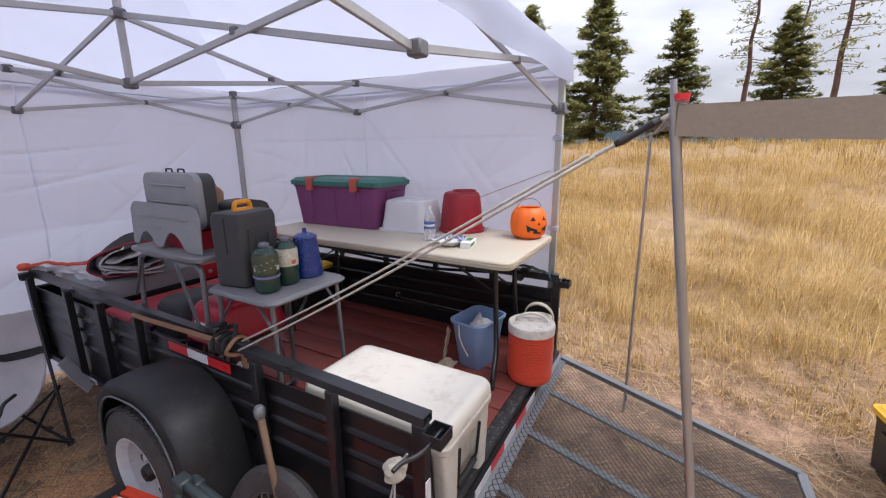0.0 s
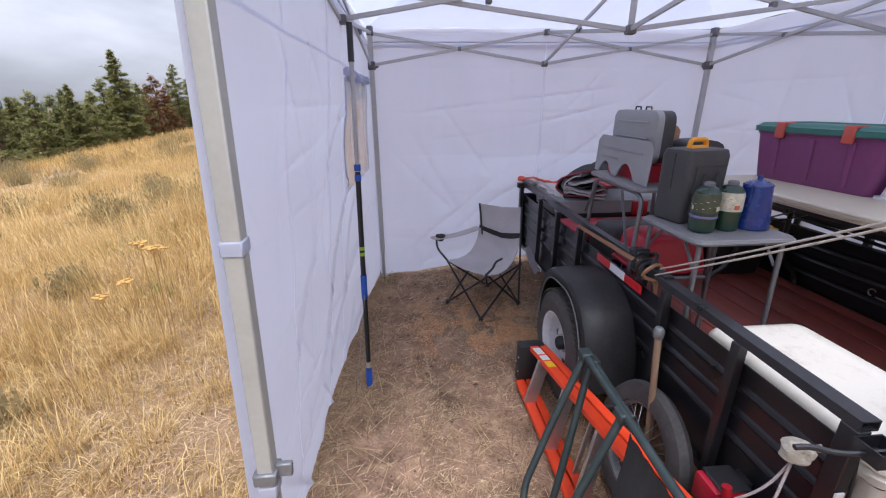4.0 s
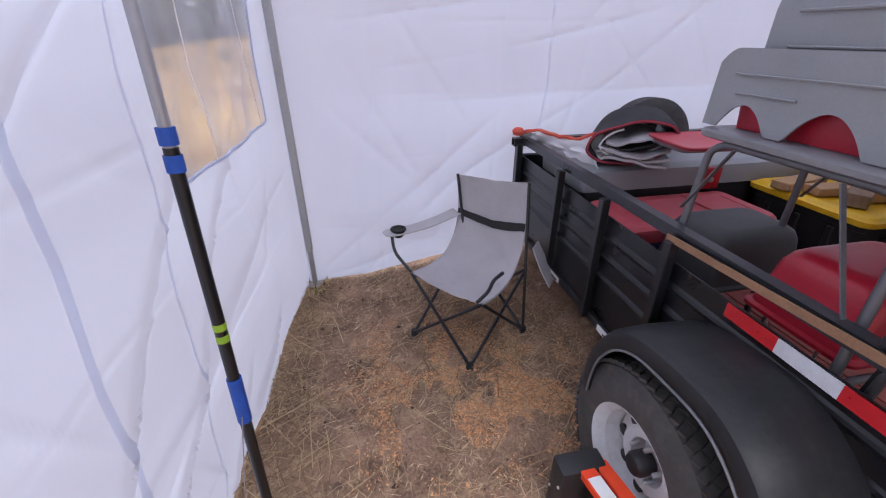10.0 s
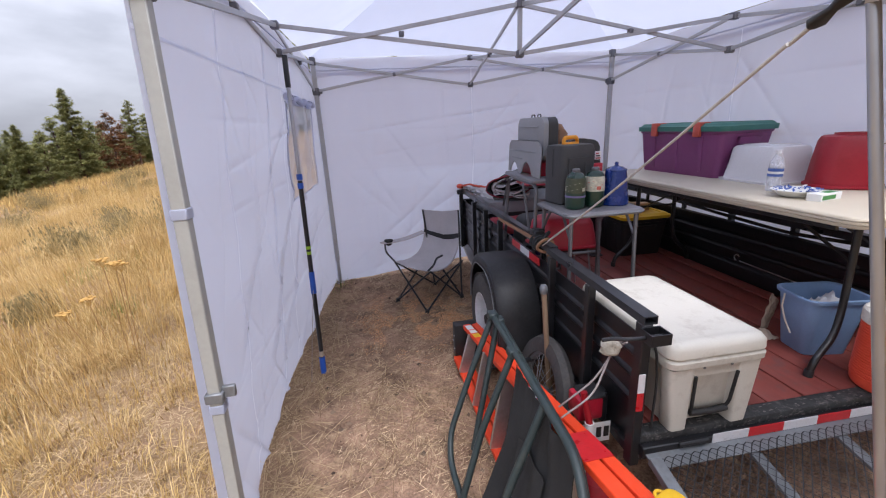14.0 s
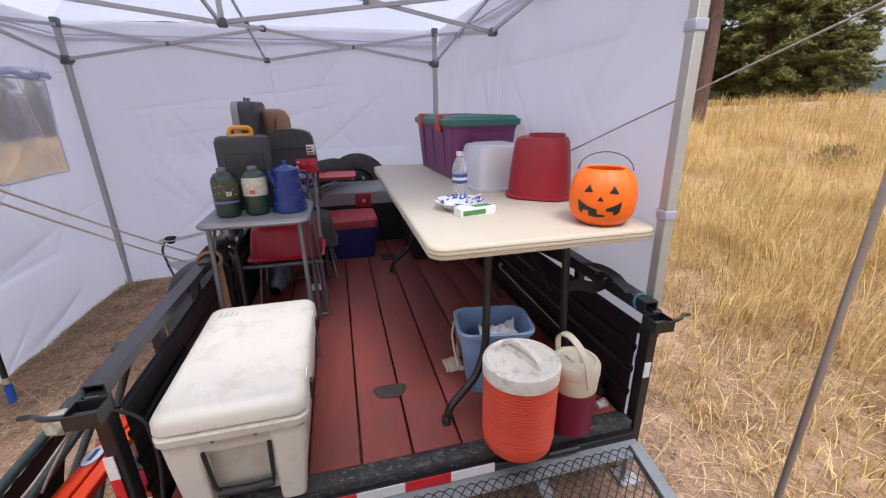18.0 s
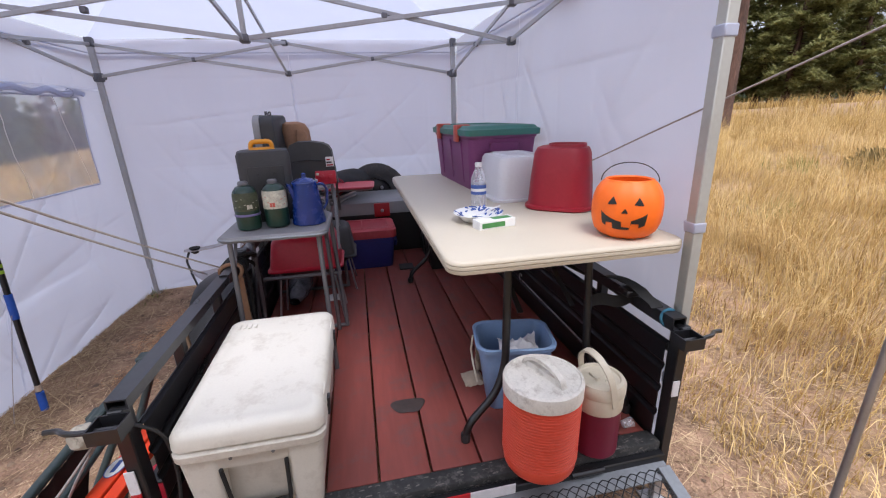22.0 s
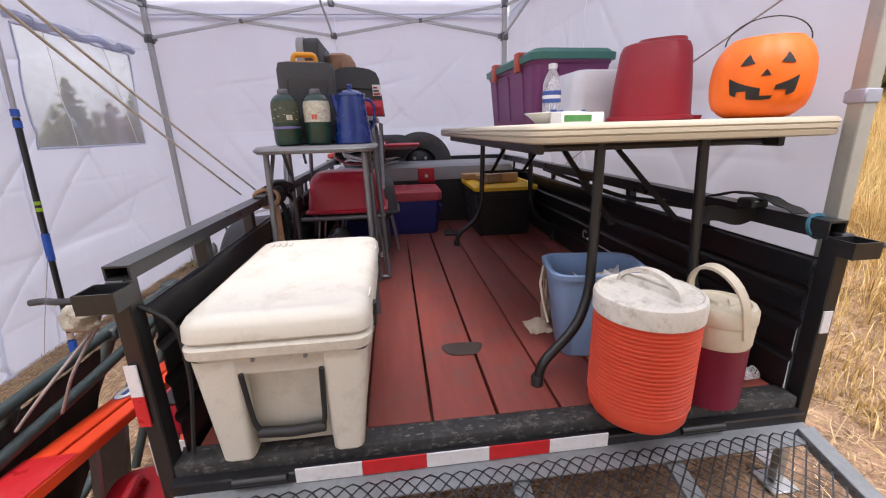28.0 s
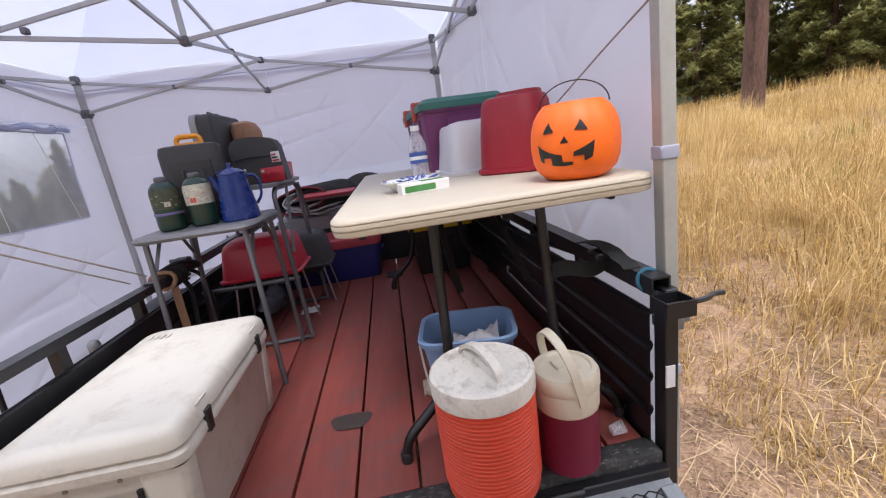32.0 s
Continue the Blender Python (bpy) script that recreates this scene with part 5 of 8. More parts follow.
def build_bottle():
    t = thing("water_bottle", (1.125, 0.65, TOPZ), 0, "clear plastic water bottle with a blue and white label", "bottle")
    p = [(0.026, 0), (0.031, 0.004), (0.032, 0.02), (0.0305, 0.03), (0.032, 0.04), (0.0305, 0.05), (0.032, 0.06), (0.032, 0.13), (0.03, 0.145), (0.02, 0.17), (0.0135, 0.182), (0.0135, 0.19)]
    part("body", lathe(B(), p, n=24), PLASTIC_CLEAR, t, local=True)
    part("label_band", lathe(B(), [(0.0326, 0.075), (0.0326, 0.115)], n=24, top=False, bottom=False), PRINT_BLUE, t, "blue label", local=True)
    part("label_band", lathe(B(), [(0.0328, 0.088), (0.0328, 0.1)], n=24, top=False, bottom=False), PAPER_WHITE, t, "white label stripe", local=True)
    part("cap", lathe(B(), [(0.0155, 0.188), (0.0155, 0.203), (0.014, 0.205)], n=24), FROST, t, local=True)


def build_plate():
    t = thing("paper_bowl", (1.075, 0.49, TOPZ), 0, "white paper bowl with dark blue pattern and plastic fork", "bowl")
    part("bowl", thick(lathe(B(), [(0.05, 0.002), (0.06, 0.004), (0.082, 0.026), (0.097, 0.034)], n=40, top=False), 0.002), PAPER_WHITE, t, local=True)
    bm = B()
    r = random.Random(3)
    for i in range(58):
        a, k = r.uniform(0, 6.283), r.random()
        M = Matrix.Rotation(a, 4, "Z") @ Matrix.Translation((0.064 + 0.03 * k, 0, 0.0125 + 0.0265 * k ** 0.85)) @ Matrix.Rotation(-0.72 + 0.3 * k, 4, "Y") @ Matrix.Rotation(r.uniform(0, 3.14), 4, "Z")
        q, w = r.uniform(0.006, 0.012), r.uniform(0.0025, 0.005)
        loft(bm, [(0, 0, 0, q, w, w), (0, 0, 0.0012, q, w, w)], 2, m=M)
    ob = part("print", bm, PRINT_BLUE, t, "dark blue printed pattern", local=True)
    tagged(ob, kind="stuff")
    bm = B()
    tube(bm, [(-0.02, -0.01, 0.022), (0.05, 0.02, 0.03), (0.085, 0.035, 0.039)], 0.0025, 6)
    for k in range(4):
        tube(bm, [(0.083, 0.03 + k * 0.004, 0.0385), (0.105, 0.034 + k * 0.004, 0.043)], 0.0012, 5)
    part("fork", bm, FROST, t, local=True)
    b = thing("small_carton", (1.105, 0.385, TOPZ), 12, "small white and green printed carton lying on the table", "box")
    part("carton", box(B(), -0.075, -0.028, 0, 0.075, 0.028, 0.032, 0.001, 1), PAPER_WHITE, b, local=True, smooth=False)
    part("print", box(box(B(), -0.065, -0.0292, 0.006, 0.03, -0.0284, 0.024), -0.01, -0.018, 0.0322, 0.065, 0.016, 0.0329), PRINT_GREEN, b, "green printed panel", local=True, smooth=False)


build_folding_table()
build_tote("storage_tote", 1.385, 1.48, TOPZ, 0.2, 0.385, 0.337, PURPLE, TOTE_GREEN, "purple plastic storage tote with green lid and red latches", LATCH_RED, 3)
build_tub()
build_bucket()
build_pumpkin()
build_bottle()
build_plate()


# ---- in the trailer ----
def build_cooler():
    t = thing("white_cooler", (0.277, 0.292, DECK), 0, "scuffed white moulded ice cooler with black rope handles", "cooler")
    hx, hy, H = 0.194, 0.325, 0.372
    t.scale = (1.0, 1.0, 0.985)
    bm = B()
    box_z = [(0.0, 0.8, 0.84), (0.01, 0.82, 0.86), (0.24, 0.93, 0.89), (0.248, 0.965, 0.975), (0.262, 0.975, 0.985), (0.268, 1.02, 1.015), (0.29, 1.025, 1.02), (0.298, 1.0, 1.0), (0.303, 0.97, 0.98)]
    loft(bm, [(0, 0, z + 0.012, hx * kx, hy * ky, 0.035) for z, kx, ky in box_z], 5)
    body = part("body", bm, COOLER, t, local=True)
    for sy in (-1, 1):
        for s in (-1, 1):
            bm = B()
            loft(bm, [(s * hx * 0.64, sy * hy * 0.87, 0.0, 0.03, 0.03, 0.014), (s * hx * 0.645, sy * hy * 0.872, 0.008, 0.036, 0.036, 0.018), (s * hx * 0.68, sy * hy * 0.882, 0.2, 0.05, 0.034, 0.022), (s * hx * 0.69, sy * hy * 0.882, 0.27, 0.055, 0.033, 0.022)], 4)
            part("corner_foot", bm, COOLER, t, local=True)
        bm = B()
        loft(bm, [(0, sy * hy * 0.885, 0.232, hx * 0.5, 0.028, 0.012), (0, sy * hy * 0.885, 0.27, hx * 0.95, 0.031, 0.014)], 4)
        part("handle_bridge", bm, COOLER, t, local=True)
        for s in (-1, 1):
            rope = part("rope_handle", tube(B(), round_path([(s * 0.085, sy * (hy - 0.004), 0.235), (s * 0.078, sy * (hy - 0.012), 0.1), (s * 0.07, sy * (hy - 0.02), 0.07)], 0.02), 0.006, 8), BLACK_CLOTH, t, "black rope handle", local=True)
        part("grip", tube(B(), [(-0.075, sy * (hy - 0.02), 0.068), (0, sy * (hy - 0.018), 0.064), (0.075, sy * (hy - 0.02), 0.068)], 0.013, 10), BLACK_PLASTIC, rope, local=True)
        for s in (-1, 1):
            part("screw", lathe(B(), [(0.005, 0), (0.005, 0.006)], n=8, m=Matrix.Translation((s * 0.055, sy * (hy * 0.985 + 0.002), 0.268)) @ Matrix.Rotation(radians(90 * sy), 4, "X")), GREY_STEEL, t, local=True)
    bm = B()
    loft(bm, [(0, 0, 0.315, hx + 0.002, hy + 0.002, 0.04), (0, 0, 0.32, hx + 0.006, hy + 0.006, 0.042), (0, 0, 0.35, hx + 0.004, hy + 0.004, 0.042), (0, 0, 0.366, hx - 0.006, hy - 0.006, 0.04), (0, 0, H, hx - 0.022, hy - 0.022, 0.035),
              (0, 0, H, hx - 0.035, hy - 0.04, 0.03), (0, 0, H - 0.004, hx - 0.042, hy - 0.047, 0.03)], 5)
    lid = part("lid", bm, COOLER, t, local=True)
    for s in (-1, 1):
        part("latch_recess", loft(B(), [(hx - 0.012, s * 0.2, H - 0.055, 0.014, 0.03, 0.006), (hx - 0.012, s * 0.2, H - 0.012, 0.014, 0.03, 0.006)], 3), COOLER, lid, local=True)
    for s in (-1, 1):
        part("latch", loft(B(), [(hx + 0.004, s * 0.2, H - 0.1, 0.006, 0.012, 0.004), (hx + 0.006, s * 0.2, H - 0.04, 0.008, 0.014, 0.005)], 3), BLACK_PLASTIC, t, "black rubber latch", local=True)
    bm = B()
    for i in range(4):
        box(bm, -hx + 0.035 + i * 0.02, hy - 0.09, H - 0.003, -hx + 0.047 + i * 0.02, hy - 0.06, H + 0.0015, 0.001, 1)
    part("lid_mark", bm, COOLER, lid, "raised moulded mark", local=True)


def build_big_jug():
    t = thing("drink_cooler", (1.148, 0.014, DECK + 0.004), 110, "ribbed coral red drink cooler jug with dusty white screw lid", "drink cooler")
    t.scale = (0.9, 0.9, 1.01)
    p = [(0.11, 0), (0.125, 0.004), (0.132, 0.015), (0.134, 0.04)]
    z = 0.045
    while z < 0.275:
        p += [(0.132, z), (0.1372, z + 0.0028), (0.1378, z + 0.0052), (0.1372, z + 0.0076), (0.132, z + 0.0102)]
        z += 0.0108
    p += [(0.136, 0.28), (0.136, 0.284)]
    part("body", lathe(B(), p, n=64), ORANGE_RED, t, local=True)
    lid = part("lid", lathe(B(), [(0.132, 0.278), (0.141, 0.28), (0.142, 0.318), (0.139, 0.327), (0.13, 0.332), (0.126, 0.329), (0.06, 0.334), (0.0, 0.335)], n=64, top=False), DIRTY_WHITE, t, "dirty white lid", local=True)
    bm = B()
    hp = [(-0.1, 0.331), (-0.088, 0.356), (-0.045, 0.378), (0, 0.385), (0.045, 0.378), (0.088, 0.356), (0.1, 0.331)]
    hp = [tuple(p)[::2] for p in round_path([(a, 0, b) for a, b in hp], 0.03, 4)]
    hn = len(hp) - 1
    sheet(bm, lambda u, v: (hp[round(u * hn)][0], 0.024 * (v - 0.5), hp[round(u * hn)][1]), hn, 2)
    part("handle", thick(bm, 0.011), DIRTY_WHITE, lid, local=True)
    part("handle_web", loft(B(), [(0, 0, 0.33, 0.1, 0.011, 0.008), (0, 0, 0.352, 0.07, 0.009, 0.006)], 3), DIRTY_WHITE, lid, local=True)
    bm = B()
    loft(bm, [(0, -0.142, 0.012, 0.016, 0.014, 0.006), (0, -0.142, 0.04, 0.014, 0.012, 0.006)], 3)
    part("spigot", bm, ORANGE_RED, t, local=True)


def build_small_jug():
    t = thing("picnic_jug", (1.365, 0.033, DECK + 0.002), 96, "maroon and cream picnic jug with swing handle", "jug")
    t.scale = (0.78, 0.78, 1.03)
    part("body", lathe(B(), [(0.09, 0), (0.098, 0.004), (0.1, 0.012), (0.1, 0.172), (0.102, 0.175)], n=48), MAROON, t, local=True)
    part("shoulder", lathe(B(), [(0.1015, 0.171), (0.104, 0.177), (0.106, 0.225), (0.104, 0.23)], n=48), CREAM, t, "cream shoulder", local=True)
    lid = part("lid", lathe(B(), [(0.107, 0.23), (0.109, 0.235), (0.108, 0.262), (0.1, 0.272), (0.085, 0.274), (0.08, 0.268), (0.0, 0.268)], n=48, top=False), CREAM, t, local=True)
    bm = B()
    loft(bm, [(0.01, 0.02, 0.266, 0.03, 0.012, 0.006), (0.01, 0.02, 0.276, 0.028, 0.01, 0.005)], 3)
    tube(bm, [(-0.03, -0.04, 0.27), (-0.035, 0.0, 0.272), (0.0, -0.03, 0.272)], 0.003, 6)
    part("spout_flap", bm, CREAM, lid, local=True)
    bm = B()
    path = [(0.112, 0.21)] + [(0.112 * math.cos(k), 0.28 + 0.095 * math.sin(k)) for k in [math.pi * i / 14 for i in range(15)]] + [(-0.112, 0.21)]
    sheet(bm, lambda u, v: (path[round(u * 16)][0], 0.026 * (v - 0.5), path[round(u * 16)][1]), 16, 2)
    thick(bm, 0.008)
    bm.transform(Matrix.Translation((0, 0, 0.21)) @ Matrix.Rotation(radians(-16), 4, "X") @ Matrix.Translation((0, 0, -0.21)))
    part("handle", bm, CREAM, t, "cream swing handle", local=True)


def build_bin():
    t = thing("waste_bin", (1.175, 0.345, DECK), -10, "dusty blue plastic waste bin holding crumpled plastic", "bin")
    bm = B()
    loft(bm, [(0, 0, 0.0, 0.1, 0.075, 0.03), (0, 0, 0.005, 0.105, 0.08, 0.035), (0, 0, 0.275, 0.142, 0.108, 0.05), (0, 0, 0.278, 0.153, 0.119, 0.055), (0, 0, 0.293, 0.155, 0.121, 0.055), (0, 0, 0.297, 0.15, 0.116, 0.055), (0, 0, 0.293, 0.14, 0.106, 0.05), (0, 0, 0.02, 0.1, 0.075, 0.03)], 6)
    part("body", bm, BIN_BLUE, t, local=True)
    bm = B()
    sheet(bm, lambda u, v: (-0.05 + 0.15 * u, -0.07 + 0.14 * v, 0.235 + 0.03 * math.sin(u * 5 + v * 3) * math.cos(v * 7) + 0.03 * wave(u * 6, v * 6, 2)), 14, 14)
    part("plastic_wrap", thick(bm, 0.002), FROST, t, "crumpled clear wrap", local=True)
    part("wire_handle", tube(B(), [(-0.156, 0.03, 0.28), (-0.166, 0.02, 0.22), (-0.158, 0.0, 0.16), (-0.145, -0.03, 0.1)], 0.004, 6), CREAM, t, local=True)
    b = thing("paper_bag", (1.06, 0.5, DECK), 0, "crumpled brown paper bag beside the blue bin", "paper bag")
    bm = B()
    sheet(bm, lambda u, v: (1.075 + 0.075 * u - 0.012 * v + 0.01 * wave(u * 5, v * 5, 4), 0.535 + 0.02 * u - 0.04 * v + 0.012 * wave(u * 6, v * 5, 9), DECK + 0.004 + 0.235 * v * (1 - 0.25 * u)), 12, 16)
    part("bag", thick(bm, 0.003), PAPER, b)
    bm = B()
    sheet(bm, lambda u, v: (1.005 + 0.09 * u, 0.44 + 0.1 * v, DECK + 0.006 + 0.035 * math.sin(math.pi * u) * math.sin(math.pi * v) + 0.01 * wave(u * 6, v * 6)), 12, 12)
    part("bag_fold", thick(bm, 0.003), PAPER, b)


def build_small_tables():
    t = thing("camp_table", (0.3, 0.94, DECK), 0, "small grey folding camp table with tubular steel legs", "camp table")
    z = 1.077
    part("tabletop", loft(B(), [(0.262, 0.92, z - 0.026, 0.208, 0.198, 0.04), (0.262, 0.92, z - 0.022, 0.215, 0.204, 0.045), (0.262, 0.92, z - 0.006, 0.216, 0.205, 0.045), (0.262, 0.92, z, 0.21, 0.199, 0.042)], 6), GREY_TABLETOP, t)
    part("edge_trim", tube(B(), [(x, y, z - 0.013) for x, y in ring_rr(0.262, 0.92, 0.217, 0.206, 0.046, 6)], 0.006, 6, True), GREY_STEEL, t)
    for x, y, dx, dy in ((0.085, 0.75, -0.01, -0.02), (0.44, 0.75, 0.01, -0.02), (0.085, 1.09, -0.01, 0.02), (0.44, 1.09, 0.01, 0.02)):
        part("leg", tube(B(), [(x, y, z - 0.02), (x + dx, y + dy, DECK + 0.002)], 0.0105, 10), LEG_GREY, t)
    for x in (0.085, 0.44):
        part("leg_brace", bar(B(), (x, 0.76, 0.94), (x, 0.85, z - 0.025), 0.014, 0.004), LEG_GREY, t, smooth=False)
        part("leg_brace", bar(B(), (x, 1.08, 0.94), (x, 0.99, z - 0.025), 0.014, 0.004), LEG_GREY, t, smooth=False)
    t = thing("camp_table", (0.3, 1.52, DECK), 0, "grey folding camp table with looped tube legs", "camp table")
    z = 1.192
    part("tabletop", loft(B(), [(0.265, 1.465, z - 0.022, 0.21, 0.285, 0.04), (0.265, 1.465, z - 0.018, 0.215, 0.295, 0.045), (0.265, 1.465, z - 0.004, 0.215, 0.295, 0.045), (0.265, 1.465, z, 0.21, 0.29, 0.042)], 6), GREY_TABLETOP, t)
    for x in (0.03, 0.494):
        xt = 0.075 if x < 0.3 else 0.455
        pts = round_path([(x, 1.14, DECK + 0.008), (x + 0.9 * (xt - x), 1.175, z - 0.06), (xt, 1.23, z - 0.031), (xt, 1.65, z - 0.031), (x + 0.9 * (xt - x), 1.7, z - 0.06), (x, 1.72, DECK + 0.008)], 0.06, 6)
        part("leg", tube(B(), pts, 0.0115, 10), LEG_GREY, t)
        part("leg_brace", bar(B(), (x, 1.165, 0.85), (x, 1.3, z - 0.03), 0.014, 0.004), LEG_GREY, t, smooth=False)
        part("leg_brace", bar(B(), (x, 1.705, 0.95), (x, 1.58, z - 0.03), 0.014, 0.004), LEG_GREY, t, smooth=False)
    for y, zz in ((1.14, DECK + 0.012), (1.72, DECK + 0.012), (1.155, 0.72)):
        part("cross_tube", tube(B(), [(0.03, y, zz), (0.494, y, zz)], 0.0105, 10), LEG_GREY, t)


def build_stove():
    z = 1.194
    t = thing("camp_stove", (0.32, 1.55, z), 0, "open camp stove with grey case and red burner body", "camp stove")
    part("body", loft(B(), [(0.36, 1.6, z, 0.155, 0.2, 0.02), (0.36, 1.6, z + 0.085, 0.16, 0.21, 0.025), (0.36, 1.6, z + 0.09, 0.15, 0.2, 0.02)], 4), RED_PLASTIC, t, "red enamelled burner body")
    part("control_panel", box(B(), 0.47, 1.302, z + 0.001, 0.575, 1.329, z + 0.07, 0.006, 2), RED_PLASTIC, t, "red control panel")
    bm = B()
    M = Matrix.Translation((0.245, 1.555, z + 0.228)) @ Matrix.Rotation(radians(90), 4, "Y")
    loft(bm, [(0, 0, -0.05, 0.117, 0.21, 0.04), (0, 0, -0.045, 0.127, 0.22, 0.05), (0, 0, -0.015, 0.129, 0.222, 0.05)], 5, m=M)
    lid = part("case_lid", bm, GREY_CASE, t, "upright grey case lid")
    # Dark half: black lid inside, plus the shade on its grey edge painted in.
    part("lid_lining", loft(B(), [(0, 0, -0.0145, 0.124, 0.217, 0.048), (0, 0, 0.045, 0.126, 0.218, 0.05), (0, 0, 0.052, 0.118, 0.21, 0.045)], 5, m=M), DARK_CASE, lid, "dark lid inside and edge, the edge's shade in its colour")
    for k in (-0.05, 0.05):
        part("latch_loop", tube(B(), round_path([(0.24, 1.555 + k - 0.025, z + 0.355), (0.24, 1.555 + k - 0.025, z + 0.372), (0.24, 1.555 + k + 0.025, z + 0.372), (0.24, 1.555 + k + 0.025, z + 0.355)], 0.01), 0.004, 6), BLACK_STEEL, lid)
    bm = B()
    for k in (0.06, 0.14):
        tube(bm, [(0.19, 1.4, z + 0.16 + k), (0.19, 1.7, z + 0.16 + k)], 0.004, 6)
    part("case_groove", bm, GREY_CASE, lid)
    # scalloped windscreen
    n = 60
    bm = B()
    lo, hi = [], []
    for i in range(n + 1):
        u = i / n
        y = 1.87 - 0.585 * u
        zz = z + 0.002
        for u0, u1, rise in ((0.09, 0.36, 0.07), (0.46, 0.78, 0.082)):
            if u0 < u < u1:
                zz += rise * math.sin(math.pi * (u - u0) / (u1 - u0)) ** 0.8
        top = z + 0.215 - 0.04 * max(0, (0.1 - u) / 0.1) ** 2 - 0.05 * max(0, (u - 0.92) / 0.08) ** 2
        lo.append(bm.verts.new((0.158, y, zz)))
        hi.append(bm.verts.new((0.166, y, top)))
    for i in range(n):
        bm.faces.new((lo[i], lo[i + 1], hi[i + 1], hi[i]))
    thick(bm, 0.006)
    ws = part("windscreen", bm, GREY_CASE, t, "grey windscreen with scalloped lower edge")
    bm = B()
    tube(bm, [(0.158, 1.8, z + 0.15), (0.158, 1.36, z + 0.15)], 0.003, 6)
    tube(bm, [(0.157, 1.78, z + 0.1), (0.157, 1.6, z + 0.1)], 0.003, 6)
    part("pressed_line", bm, GREY_CASE, ws)
    side = ((0.345, 0.0), (0.345, 0.18), (0.36, 0.205), (0.39, 0.218), (0.46, 0.22), (0.52, 0.21), (0.55, 0.195), (0.563, 0.17), (0.58, 0.0))
    bm = B()
    near, deep = [bm.verts.new((x, 1.33, z + h)) for x, h in side], [bm.verts.new((x, 1.44, z + h)) for x, h in side]
    bm.faces.new(near)
    bm.faces.new(deep[::-1])
    for q in range(len(side)):
        bm.faces.new((near[q - 1], deep[q - 1], deep[q], near[q]))
    bmesh.ops.recalc_face_normals(bm, faces=bm.faces[:])
    shield = part("side_shield", bm, DARK_CASE, t, "dark side shield with rounded top")
    part("shield_rim", tube(B(), [(x, 1.325, z + h) for x, h in ((0.36, 0.12), (0.44, 0.128), (0.545, 0.12))], 0.003, 6), BLACK_PLASTIC, shield)
    lab = part("warning_label", box(B(), 0.53, 1.322, z + 0.09, 0.57, 1.326, z + 0.14), PAPER_WHITE, t, "white and red printed label", smooth=False)
    for k in range(3):
        part("label_bar", box(B(), 0.534, 1.318, z + 0.095 + 0.014 * k, 0.566 - 0.006 * k, 1.3205, z + 0.102 + 0.014 * k), GAS_RED if k != 1 else BLACK_PLASTIC, lab, smooth=False)
    for k in (0.505, 0.548):
        part("control_knob", lathe(B(), [(0.013, 0), (0.014, 0.014), (0.011, 0.016)], n=14, m=Matrix.Translation((k, 1.302, z + 0.04)) @ Matrix.Rotation(radians(90), 4, "X")), RED_PLASTIC, t)
    part("maker_label", box(B(), 0.475, 1.2985, z + 0.05, 0.49, 1.3015, z + 0.062), LABEL_PALE, t, smooth=False)
    g = thing("leather_glove", (0.37, 1.58, z + 0.09), 0, "brown leather work gloves lying on the stove", "glove")
    bm = B()
    loft(bm, [(0.375, 1.58, z + 0.091, 0.05, 0.05, 0.03), (0.375, 1.58, z + 0.2, 0.07, 0.055, 0.04), (0.37, 1.58, z + 0.27, 0.072, 0.055, 0.045), (0.362, 1.58, z + 0.305, 0.06, 0.045, 0.04), (0.355, 1.58, z + 0.318, 0.035, 0.025, 0.022)], 6)
    part("palm", bm, LEATHER, g)
    for o in (t, g):
        o.location.x -= 0.06
        o.location.y -= 0.08
    part("cuff", loft(B(), [(0.4, 1.515, z + 0.091, 0.03, 0.012, 0.01), (0.405, 1.515, z + 0.25, 0.032, 0.014, 0.012), (0.4, 1.52, z + 0.275, 0.02, 0.01, 0.008)], 4), LEATHER, g)


def build_case():
    t = thing("tool_case", (0.208, 1.045, 1.078), 12, "charcoal plastic carrying case with amber folding handle", "case")
    t.scale = (0.9, 1.0, 1.0)
    bm = B()
    loft(bm, [(0, 0, 0, 0.115, 0.075, 0.02), (0, 0, 0.008, 0.122, 0.082, 0.025), (0, 0, 0.29, 0.125, 0.085, 0.03), (0, 0, 0.315, 0.118, 0.078, 0.03), (0, 0, 0.32, 0.1, 0.06, 0.03)], 5)
    body = part("body", bm, DARK_CASE, t, local=True)
    for s in (-1, 1):
        bm = B()
        loft(bm, [(0, s * 0.083, 0.04, 0.085, 0.008, 0.006), (0, s * 0.086, 0.25, 0.085, 0.008, 0.006)], 3)
        for k in (-0.04, 0.04):
            bar(bm, (k, s * 0.094, 0.06), (k, s * 0.096, 0.22), 0.016, 0.006, 0.002, up=(0, s, 0))
        part("moulded_panel", bm, DARK_CASE, body, local=True)
    part("hinge_band", loft(B(), [(0, 0, 0.15, 0.127, 0.004, 0.003), (0, 0, 0.3, 0.128, 0.004, 0.003)], 3), BLACK_PLASTIC, body, local=True)
    hb = B()
    tube(hb, round_path([(-0.05, 0, 0.305), (-0.05, 0, 0.355), (0.05, 0, 0.355), (0.05, 0, 0.305)], 0.022), 0.011, 10)
    h = part("handle", hb, HANDLE_YELLOW, t, "amber folding handle", local=True)
    part("handle_base", loft(B(), [(0, 0, 0.312, 0.06, 0.02, 0.01), (0, 0, 0.33, 0.05, 0.016, 0.008)], 3), HANDLE_YELLOW, h, local=True)


